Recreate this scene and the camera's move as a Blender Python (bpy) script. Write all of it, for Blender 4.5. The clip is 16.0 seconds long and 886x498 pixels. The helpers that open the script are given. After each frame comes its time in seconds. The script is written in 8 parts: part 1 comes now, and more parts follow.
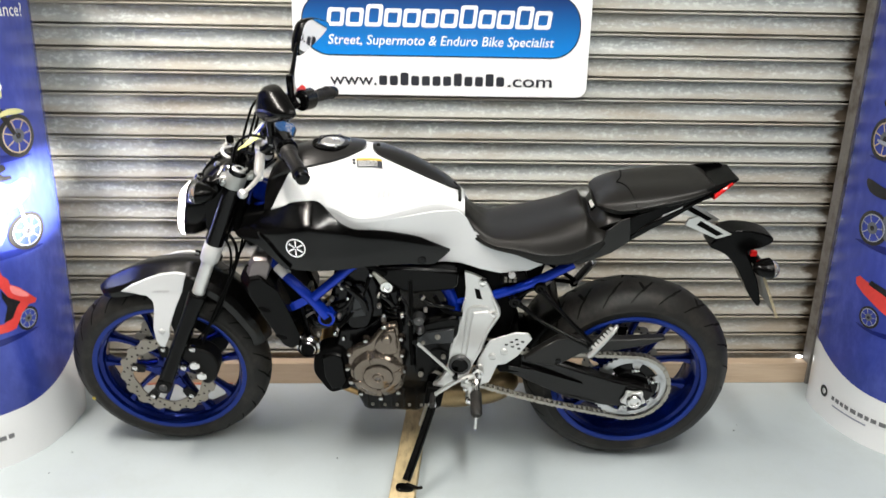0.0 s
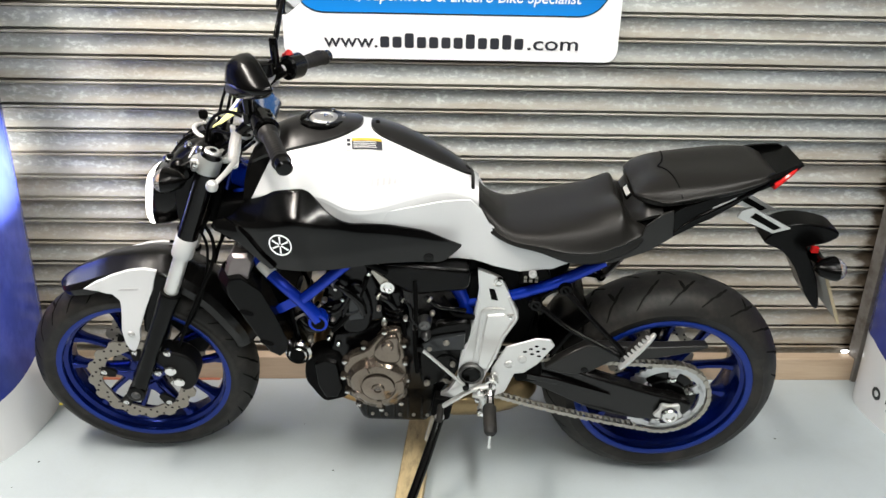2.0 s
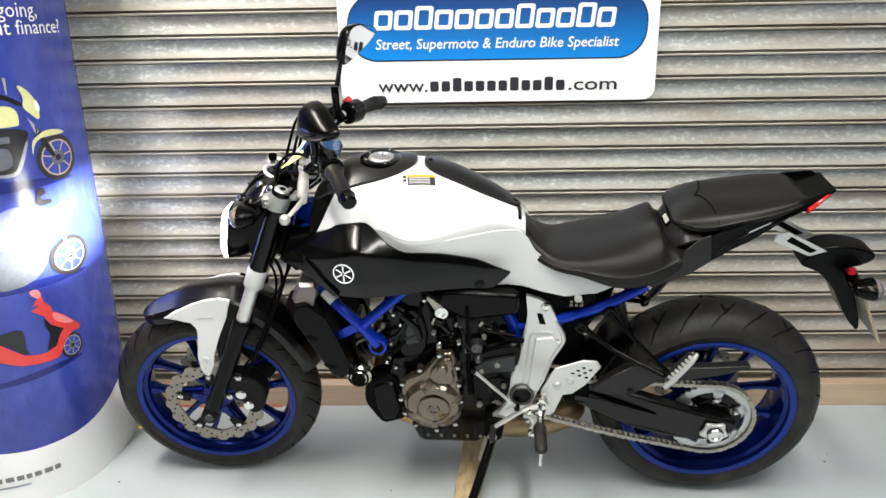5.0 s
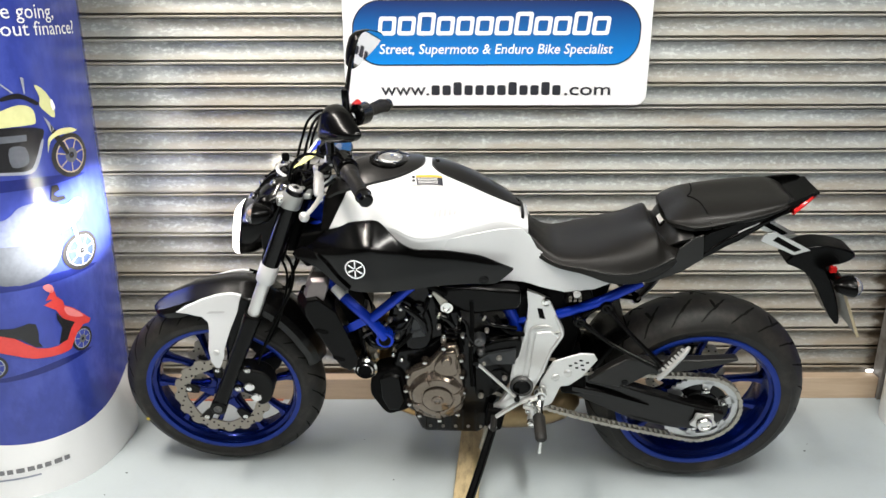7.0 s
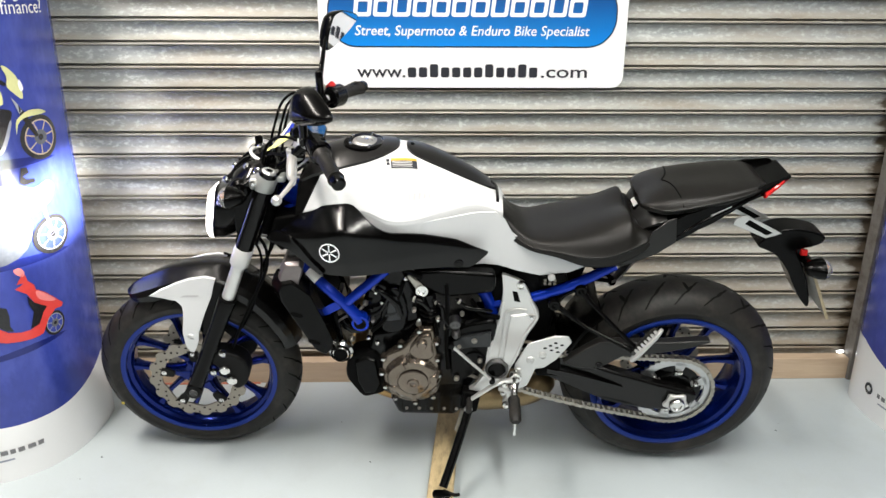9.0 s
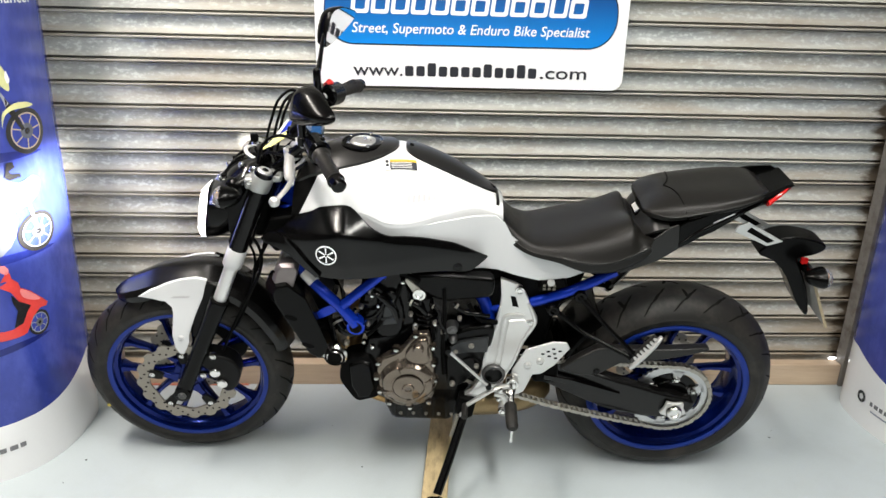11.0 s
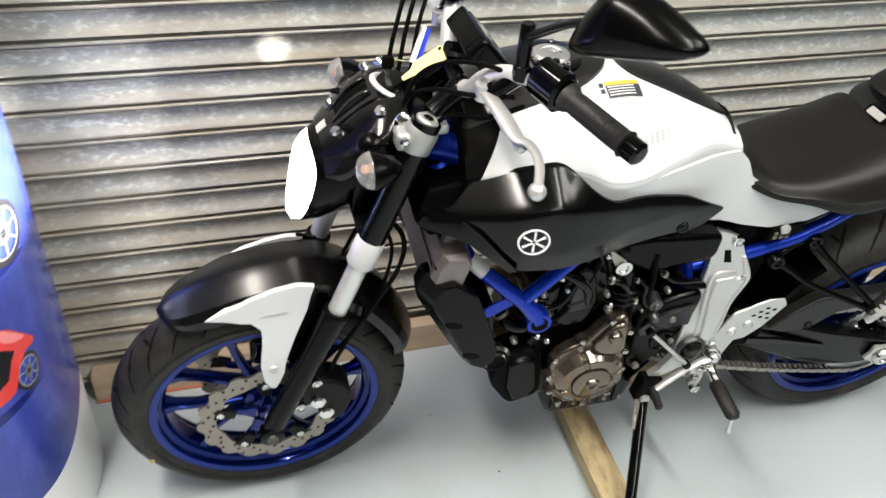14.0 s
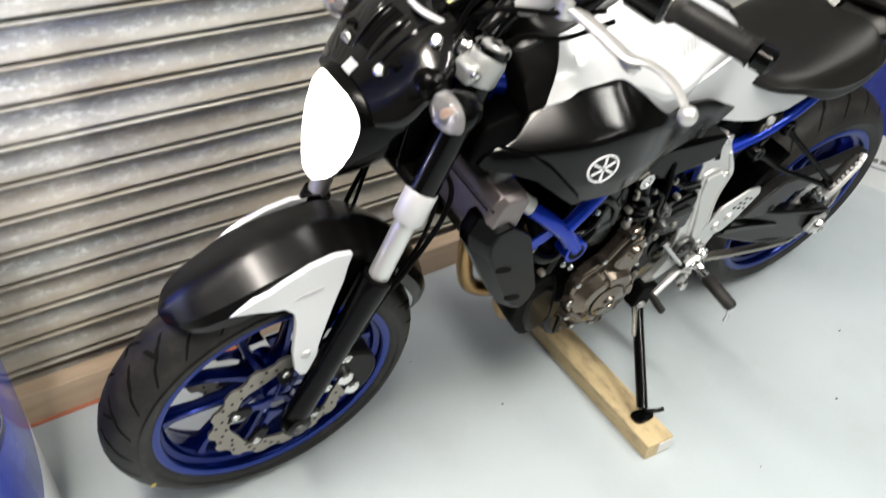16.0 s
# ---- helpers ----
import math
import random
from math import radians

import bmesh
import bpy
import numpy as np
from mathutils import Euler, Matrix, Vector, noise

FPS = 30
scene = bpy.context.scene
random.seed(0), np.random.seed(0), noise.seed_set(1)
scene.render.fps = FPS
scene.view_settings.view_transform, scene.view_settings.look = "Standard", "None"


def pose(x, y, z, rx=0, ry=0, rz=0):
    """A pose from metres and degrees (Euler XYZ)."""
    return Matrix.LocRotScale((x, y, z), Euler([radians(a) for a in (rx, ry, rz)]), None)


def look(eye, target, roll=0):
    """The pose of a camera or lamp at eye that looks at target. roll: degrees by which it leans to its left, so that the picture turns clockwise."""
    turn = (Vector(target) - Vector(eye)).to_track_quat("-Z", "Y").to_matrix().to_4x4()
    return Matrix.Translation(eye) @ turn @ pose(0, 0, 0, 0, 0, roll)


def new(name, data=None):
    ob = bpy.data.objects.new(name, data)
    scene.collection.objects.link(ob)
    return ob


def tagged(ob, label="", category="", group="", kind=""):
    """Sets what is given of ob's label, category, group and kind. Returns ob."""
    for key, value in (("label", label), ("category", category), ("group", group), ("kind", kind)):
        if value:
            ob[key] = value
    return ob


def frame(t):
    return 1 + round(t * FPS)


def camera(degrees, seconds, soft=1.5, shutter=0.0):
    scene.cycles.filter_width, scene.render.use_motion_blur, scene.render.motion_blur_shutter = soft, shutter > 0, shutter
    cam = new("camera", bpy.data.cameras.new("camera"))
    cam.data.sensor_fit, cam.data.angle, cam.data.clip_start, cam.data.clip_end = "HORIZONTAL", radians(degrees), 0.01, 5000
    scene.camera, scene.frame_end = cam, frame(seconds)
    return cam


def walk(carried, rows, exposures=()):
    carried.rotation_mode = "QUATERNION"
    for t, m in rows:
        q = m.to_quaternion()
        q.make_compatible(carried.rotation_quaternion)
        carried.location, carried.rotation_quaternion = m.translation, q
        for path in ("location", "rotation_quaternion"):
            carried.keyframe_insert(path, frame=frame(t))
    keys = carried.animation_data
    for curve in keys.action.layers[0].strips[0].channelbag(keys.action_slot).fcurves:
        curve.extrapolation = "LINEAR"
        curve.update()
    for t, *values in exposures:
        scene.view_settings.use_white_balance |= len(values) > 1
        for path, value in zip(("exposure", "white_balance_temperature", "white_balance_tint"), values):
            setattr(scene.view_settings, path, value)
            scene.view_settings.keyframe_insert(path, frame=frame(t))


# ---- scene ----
from mathutils.bvhtree import BVHTree

cam = camera(62.0, 16.0, shutter=0.6)
PATH = [
    (0, (0.254, 0.438, 1.345), (0.337, 2.342, 0.738), 1.1),
    (0.5, (0.252, 0.508, 1.341), (0.342, 2.393, 0.679), 1.9),
    (1, (0.253, 0.652, 1.347), (0.331, 2.53, 0.664), 1.3),
    (1.5, (0.261, 0.721, 1.342), (0.3, 2.591, 0.634), 1.2),
    (2, (0.258, 0.739, 1.345), (0.323, 2.604, 0.625), 1.2),
    (2.5, (0.263, 0.764, 1.34), (0.277, 2.625, 0.609), 0.6),
    (3, (0.266, 0.757, 1.344), (0.253, 2.619, 0.614), 0.2),
    (3.5, (0.261, 0.754, 1.343), (0.237, 2.613, 0.604), -0.0),
    (4, (0.261, 0.747, 1.343), (0.203, 2.619, 0.641), -0.5),
    (4.5, (0.243, 0.699, 1.353), (0.174, 2.587, 0.696), -0.2),
    (4.7, (0.248, 0.654, 1.357), (0.178, 2.554, 0.737), -0.8),
    (7, (0.171, 0.525, 1.379), (0.174, 2.427, 0.763), -0.1),
    (7.5, (0.18, 0.526, 1.383), (0.195, 2.427, 0.759), 0.1),
    (8, (0.188, 0.524, 1.379), (0.305, 2.413, 0.734), 0.9),
    (8.5, (0.194, 0.527, 1.381), (0.238, 2.414, 0.718), 0.1),
    (9, (0.192, 0.527, 1.383), (0.241, 2.413, 0.72), 0.3),
    (11.3, (0.15, 0.57, 1.387), (0.257, 2.45, 0.712), 1.9),
    (11.5, (0.148, 0.567, 1.381), (0.253, 2.444, 0.699), 2.3),
    (12, (0.09, 0.694, 1.373), (0.186, 2.547, 0.628), 2.0),
    (12.5, (0.004, 0.864, 1.367), (0.135, 2.685, 0.551), 1.9),
    (13, (-0.183, 1.019, 1.353), (0.066, 2.779, 0.437), 3.6),
    (13.5, (-0.376, 1.145, 1.356), (0.016, 2.846, 0.379), 2.8),
    (14, (-0.468, 1.32, 1.354), (0.015, 2.969, 0.331), 1.2),
    (14.5, (-0.544, 1.463, 1.35), (0.156, 3.006, 0.286), 2.0),
    (15, (-0.667, 1.536, 1.37), (0.235, 2.954, 0.286), 1.7),
    (15.5, (-0.755, 1.571, 1.364), (0.195, 2.928, 0.243), 2.0),
    (16, (-0.783, 1.608, 1.315), (0.143, 2.916, 0.118), 2.9),
]
walk(cam, [(t, look(eye, target, roll)) for t, eye, target, roll in PATH], [(0, 0.12), (4.5, 0.11), (9.0, 0.11), (12.0, 0.10), (13.0, 0.0), (14.0, 0.08), (14.5, 0.28), (15.0, 0.30), (15.5, 0.24), (16.0, 0.10)])


# ---- light ----
world = bpy.data.worlds.new("room_world")
scene.world = world
world.use_nodes = True
world.node_tree.nodes["Background"].inputs[0].default_value = (0.8, 0.9, 1.0, 1)
world.node_tree.nodes["Background"].inputs[1].default_value = 0.02
scene.view_settings.exposure = 0.0


def area_lamp(name, m, sx, sy, watts, colour=(1.0, 0.97, 0.92)):
    data = bpy.data.lights.new(name, "AREA")
    data.shape, data.size, data.size_y, data.energy, data.color = "RECTANGLE", sx, sy, watts, colour
    ob = new(name, data)
    ob.matrix_world = m
    return ob


COOL = (1.0, 0.975, 0.915)
area_lamp("tube_light_left", pose(-1.10, 1.75, 2.86), 0.16, 1.7, 112, (1.0, 0.925, 0.845))
area_lamp("tube_light_middle", pose(0.6, 0.7, 2.86), 0.16, 1.6, 64, COOL)
area_lamp("panel_light_right", pose(1.65, 1.25, 2.86), 0.6, 1.2, 39, COOL)
area_lamp("tube_light_rear", pose(0.4, -1.6, 2.86), 1.6, 0.16, 74, COOL)

# ---- materials ----


def surface(name, colour, rough=0.5, spec=0.5, metal=0.0, vary=0.12, scale=6.0, fine=90.0, bump=0.04, coat=0.0, dirt_sheen=None, dirt_sheen_amount=0.35, stretch=(1, 1, 1)):
    """A surface with broad and fine variation of tone and gloss; dirt: a second colour in patches."""
    m = bpy.data.materials.new(name)
    m.use_nodes = True
    nt = m.node_tree
    N, Lk = nt.nodes.new, nt.links.new
    b = nt.nodes["Principled BSDF"]
    co = N("ShaderNodeTexCoord")
    mp = N("ShaderNodeMapping")
    mp.inputs["Scale"].default_value = stretch
    Lk(co.outputs["Object"], mp.inputs["Vector"])
    big, small = N("ShaderNodeTexNoise"), N("ShaderNodeTexNoise")
    big.inputs["Scale"].default_value, big.inputs["Detail"].default_value = scale, 4
    small.inputs["Scale"].default_value, small.inputs["Detail"].default_value = fine, 5
    for t in (big, small):
        Lk(mp.outputs[0], t.inputs["Vector"])
    mix = N("ShaderNodeMix")
    mix.data_type = "RGBA"
    c = np.array(colour)
    mix.inputs[6].default_value = (*np.clip(c * (1 - vary), 0, 1), 1)
    mix.inputs[7].default_value = (*np.clip(c * (1 + vary), 0, 1), 1)
    add = N("ShaderNodeMath")
    add.operation = "ADD"
    half = N("ShaderNodeMath")
    half.operation = "MULTIPLY"
    half.inputs[1].default_value = 0.5
    Lk(big.outputs["Fac"], add.inputs[0])
    Lk(small.outputs["Fac"], add.inputs[1])
    Lk(add.outputs[0], half.inputs[0])
    Lk(half.outputs[0], mix.inputs[0])
    out = mix.outputs[2]
    if dirt_sheen:
        ramp = N("ShaderNodeValToRGB")
        ramp.color_ramp.elements[0].position, ramp.color_ramp.elements[1].position = 0.48, 0.72
        blot = N("ShaderNodeTexNoise")
        blot.inputs["Scale"].default_value, blot.inputs["Detail"].default_value, blot.inputs["Roughness"].default_value = scale * 1.7, 8, 0.65
        Lk(mp.outputs[0], blot.inputs["Vector"])
        Lk(blot.outputs["Fac"], ramp.inputs[0])
        amt = N("ShaderNodeMath")
        amt.operation = "MULTIPLY"
        amt.inputs[1].default_value = dirt_sheen_amount
        Lk(ramp.outputs[0], amt.inputs[0])
        mix2 = N("ShaderNodeMix")
        mix2.data_type = "RGBA"
        Lk(amt.outputs[0], mix2.inputs[0])
        Lk(out, mix2.inputs[6])
        mix2.inputs[7].default_value = (*dirt_sheen, 1)
        out = mix2.outputs[2]
    Lk(out, b.inputs["Base Color"])
    rr = N("ShaderNodeMapRange")
    rr.inputs["To Min"].default_value, rr.inputs["To Max"].default_value = max(0.02, rough * 0.8), min(1, rough * 1.2)
    Lk(half.outputs[0], rr.inputs["Value"])
    Lk(rr.outputs[0], b.inputs["Roughness"])
    b.inputs["Metallic"].default_value = metal
    b.inputs["Specular IOR Level"].default_value = spec
    b.inputs["Coat Weight"].default_value = coat
    b.inputs["Coat Roughness"].default_value = 0.06
    if bump:
        bp = N("ShaderNodeBump")
        bp.inputs["Strength"].default_value, bp.inputs["Distance"].default_value = bump, 0.002
        Lk(small.outputs["Fac"], bp.inputs["Height"])
        Lk(bp.outputs[0], b.inputs["Normal"])
    return m


def glowing(name, colour, strength):
    m = bpy.data.materials.new(name)
    m.use_nodes = True
    b = m.node_tree.nodes["Principled BSDF"]
    b.inputs["Base Color"].default_value = (*colour, 1)
    b.inputs["Roughness"].default_value = 0.12
    b.inputs["Emission Color"].default_value = (*colour, 1)
    b.inputs["Emission Strength"].default_value = strength
    return m


FLOOR_PAINT = surface("floor_paint", (0.412, 0.462, 0.482), 0.36, vary=0.08, scale=2.2, fine=160, bump=0.06, dirt_sheen=(0.34, 0.365, 0.365), dirt_sheen_amount=0.4)
CEILING_PAINT = surface("ceiling_paint", (0.48, 0.48, 0.47), 0.8, vary=0.06)
FAR_PAINT = surface("far_wall_paint", (0.07, 0.07, 0.068), 0.8, vary=0.06)
WALL_PAINT = surface("wall_paint", (0.74, 0.74, 0.72), 0.8, vary=0.06)
GUIDE_STEEL = surface("guide_steel", (0.19, 0.18, 0.165), 0.6, metal=0.2, vary=0.3, scale=12, dirt_sheen=(0.06, 0.04, 0.025), dirt_sheen_amount=0.8)
SOFTWOOD = surface("softwood", (0.47, 0.36, 0.255), 0.7, vary=0.2, scale=9, fine=60, bump=0.2, dirt_sheen=(0.33, 0.24, 0.16), dirt_sheen_amount=0.55, stretch=(0.25, 3, 3))
OLD_TIMBER = surface("old_timber", (0.52, 0.41, 0.23), 0.65, vary=0.25, scale=12, fine=70, bump=0.3, dirt_sheen=(0.16, 0.12, 0.08), dirt_sheen_amount=0.7, stretch=(3, 0.8, 3))
SIGN_WHITE = surface("sign_white", (0.82, 0.83, 0.85), 0.3, vary=0.02, bump=0)
SIGN_INK = surface("sign_ink", (0.02, 0.022, 0.03), 0.35, bump=0)
LETTER_WHITE = surface("letter_white", (0.85, 0.86, 0.88), 0.3, vary=0.01, bump=0)
BANNER_WHITE = surface("banner_white", (0.74, 0.75, 0.76), 0.25, vary=0.03, bump=0.02)

# ---- mesh helpers ----


def link_mesh(name, bm, material, bevel=0.0, sharp=38):
    bmesh.ops.recalc_face_normals(bm, faces=bm.faces)
    me = bpy.data.meshes.new(name)
    bm.to_mesh(me)
    bm.free()
    me.polygons.foreach_set("use_smooth", [True] * len(me.polygons))
    me.set_sharp_from_angle(angle=radians(sharp))
    for m in material if isinstance(material, (list, tuple)) else [material]:
        me.materials.append(m)
    ob = new(name, me)
    if bevel:
        mod = ob.modifiers.new("bevel", "BEVEL")
        mod.width, mod.segments, mod.limit_method, mod.angle_limit = bevel, 2, "ANGLE", radians(40)
        mod.harden_normals = False
    return ob


def part(name, bm, material, parent, label="", bevel=0.0, sharp=38):
    """One mesh object under a thing or a part."""
    ob = link_mesh(name, bm, material, bevel, sharp)
    ob.parent = parent
    if label:
        tagged(ob, label)
    return ob


def share(ob, m, parent=None):
    """Another object on the same mesh."""
    o = ob.copy()
    scene.collection.objects.link(o)
    o.parent = parent or ob.parent
    o.matrix_basis = m
    return o


def thing(name, label, category, m=None, group="", kind=""):
    ob = new(name)
    ob.empty_display_size = 0.1
    if m is not None:
        ob.matrix_world = m
    return tagged(ob, label, category, group, kind)


def smooth_line(pts, sub, closed=False):
    """Points on a smooth curve through pts."""
    p = np.array(pts, float)
    k = len(p)
    out = []
    for i in range(k if closed else k - 1):
        if closed:
            a, b, c, d = (p[(i + j) % k] for j in (-1, 0, 1, 2))
        else:
            b, c = p[i], p[i + 1]
            a = p[i - 1] if i else 2 * b - c
            d = p[i + 2] if i + 2 < k else 2 * c - b
        for j in range(sub):
            t = j / sub
            out.append(0.5 * (2 * b + (c - a) * t + (2 * a - 5 * b + 4 * c - d) * t * t + (3 * b - a - 3 * c + d) * t ** 3))
    if not closed:
        out.append(p[-1])
    return np.array(out)


def skin(bm, rings, closed_ring=True, cap=True, closed_path=False):
    vs = [[bm.verts.new(tuple(q)) for q in ring] for ring in rings]
    n = len(vs[0])
    last = len(vs) if closed_path else len(vs) - 1
    for i in range(last):
        A, Bq = vs[i], vs[(i + 1) % len(vs)]
        for j in range(n if closed_ring else n - 1):
            bm.faces.new((A[j], A[(j + 1) % n], Bq[(j + 1) % n], Bq[j]))
    if cap and closed_ring and not closed_path:
        bm.faces.new(vs[0])
        bm.faces.new(vs[-1])
    return bm


def tube(pts, r, n=10, sub=6, bm=None, flat=1.0, closed=False):
    """A round tube along a smooth line; r: one radius or one for each point."""
    bm = bm or bmesh.new()
    rr = np.full(len(pts), r, float) if np.isscalar(r) else np.array(r, float)
    q = smooth_line([(*p, w) for p, w in zip(pts, rr)], sub, closed) if sub > 1 else np.array([(*p, w) for p, w in zip(pts, rr)], float)
    line, rad = q[:, :3], q[:, 3]
    k = len(line)
    tan = [(line[(i + 1) % k] - line[i - 1]) if closed else line[min(i + 1, k - 1)] - line[max(i - 1, 0)] for i in range(k)]
    tan = [t / (np.linalg.norm(t) + 1e-9) for t in tan]
    ref = np.array((0, 0, 1.0)) if abs(tan[0][2]) < 0.9 else np.array((1.0, 0, 0))
    u = np.cross(tan[0], ref)
    rings = []
    for i in range(k):
        u = u - tan[i] * np.dot(u, tan[i])
        u /= np.linalg.norm(u)
        v = np.cross(tan[i], u)
        rings.append([line[i] + rad[i] * (u * math.cos(a) + v * flat * math.sin(a)) for a in np.linspace(0, 2 * math.pi, n, endpoint=False)])
    return skin(bm, rings, closed_path=closed)


def lathe(profile, centre, n=64, bm=None, close=False, start=0.0, turn=2 * math.pi):
    """Turns (radius, y) points round the y axis through centre."""
    bm = bm or bmesh.new()
    x0, y0, z0 = centre
    rings = []
    for a in np.linspace(start, start + turn, n, endpoint=False):
        rings.append([(x0 + r * math.cos(a), y0 + y, z0 + r * math.sin(a)) for r, y in profile])
    return skin(bm, rings, closed_ring=close, cap=False, closed_path=True)


def plate(outline, y0, y1, bm=None):
    """An (x, z) outline with depth from y0 to y1."""
    bm = bm or bmesh.new()
    a = [bm.verts.new((x, y0, z)) for x, z in outline]
    b = [bm.verts.new((x, y1, z)) for x, z in outline]
    n = len(a)
    bm.faces.new(a)
    bm.faces.new(b)
    for i in range(n):
        bm.faces.new((a[i], a[(i + 1) % n], b[(i + 1) % n], b[i]))
    return bm


def box(x0, x1, y0, y1, z0, z1, bm=None):
    return plate([(x0, z0), (x1, z0), (x1, z1), (x0, z1)], y0, y1, bm)


def slab(outline, z0, z1, bm=None):
    """An (x, y) outline with height from z0 to z1."""
    bm = bm or bmesh.new()
    a = [bm.verts.new((x, y, z0)) for x, y in outline]
    b = [bm.verts.new((x, y, z1)) for x, y in outline]
    n = len(a)
    bm.faces.new(a)
    bm.faces.new(b)
    for i in range(n):
        bm.faces.new((a[i], a[(i + 1) % n], b[(i + 1) % n], b[i]))
    return bm


def rounded_rect(x0, x1, z0, z1, r, n=6):
    pts = []
    for cx, cz, s in ((x1 - r, z0 + r, -90), (x1 - r, z1 - r, 0), (x0 + r, z1 - r, 90), (x0 + r, z0 + r, 180)):
        for k in range(n + 1):
            a = radians(s + 90 * k / n)
            pts.append((cx + r * math.cos(a), cz + r * math.sin(a)))
    return pts


def circle(cx, cz, r, n=24):
    return [(cx + r * math.cos(a), cz + r * math.sin(a)) for a in np.linspace(0, 2 * math.pi, n, endpoint=False)]


def rod(a, b, r, n=12, bm=None):
    """A straight round bar from a to b."""
    return tube([a, b], r, n, 1, bm)


def lettering(name, text, size, material, parent, m, shear=0.0, width=None):
    """Raised lettering; width: the length to which it is fitted."""
    cu = bpy.data.curves.new(name, "FONT")
    cu.body, cu.size, cu.shear, cu.extrude, cu.resolution_u, cu.offset = text, size, shear, 0.0006, 3, size * 0.008
    ob = bpy.data.objects.new(name, cu)
    scene.collection.objects.link(ob)
    me = bpy.data.meshes.new_from_object(ob.evaluated_get(bpy.context.evaluated_depsgraph_get()))
    bpy.data.objects.remove(ob)
    k = 1.0
    if width:
        xs = [v.co.x for v in me.vertices]
        k = width / (max(xs) - min(xs))
    me.materials.append(material)
    o = new(name, me)
    o.parent = parent
    o.matrix_basis = m @ Matrix.Diagonal((k, 1, 1, 1))
    return o


# ---- the room ----
XL, XR, YB, YW, H = -3.2, 4.2, -3.0, 3.02, 2.9
floor = tagged(link_mesh("floor", box(XL, XR, YB, YW + 0.6, -0.1, 0.0), FLOOR_PAINT), "pale grey painted concrete floor, faintly scuffed and shiny", "floor", kind="structure")
tagged(link_mesh("ceiling", box(XL, XR, YB, YW + 0.6, H, H + 0.1), CEILING_PAINT), "plain pale grey ceiling", "ceiling", kind="structure")
tagged(link_mesh("wall_south", box(XL - 0.1, XR + 0.1, YB - 0.1, YB, 0, H), FAR_PAINT), "plain dark grey painted wall", "wall", kind="structure")
tagged(link_mesh("wall_west", box(XL - 0.1, XL, YB, YW + 0.5, 0, H), FAR_PAINT), "plain dark grey painted wall", "wall", kind="structure")
tagged(link_mesh("wall_east", box(XR, XR + 0.1, YB, YW + 0.5, 0, H), FAR_PAINT), "plain dark grey painted wall", "wall", kind="structure")
SH_L, SH_R = -1.20, 1.80
wall_n = link_mesh("wall_north", box(XL, SH_L - 0.05, YW - 0.02, YW + 0.25, 0, H), WALL_PAINT)
tagged(wall_n, "plain pale painted wall beside the shutter", "wall", kind="structure")
tagged(link_mesh("wall_north_east", box(SH_R + 0.08, XR, YW - 0.02, YW + 0.25, 0, H), WALL_PAINT), "plain pale painted wall beside the shutter", "wall", kind="structure")
tagged(link_mesh("wall_lintel", box(SH_L - 0.05, SH_R + 0.08, YW - 0.02, YW + 0.25, 2.55, H), WALL_PAINT), "plain pale wall above the shutter", "wall", kind="structure")

# ---- roller shutter ----
PITCH, FOOT_Z = 0.0737, 0.0300
SLAT = [(0.004, 0.0), (-0.005, 0.0005), (-0.009, 0.003), (-0.0095, 0.006), (-0.0065, 0.0088), (-0.004, 0.0085), (-0.002, 0.004), (0.018, 0.003), (0.018, 0.0160), (0.002, 0.0164), (-0.0035, 0.0168),
        (-0.002, 0.024), (0.005, 0.036), (0.009, 0.047), (0.0085, 0.057), (0.004, 0.066), (-0.003, 0.0718), (0.004, 0.0735)]


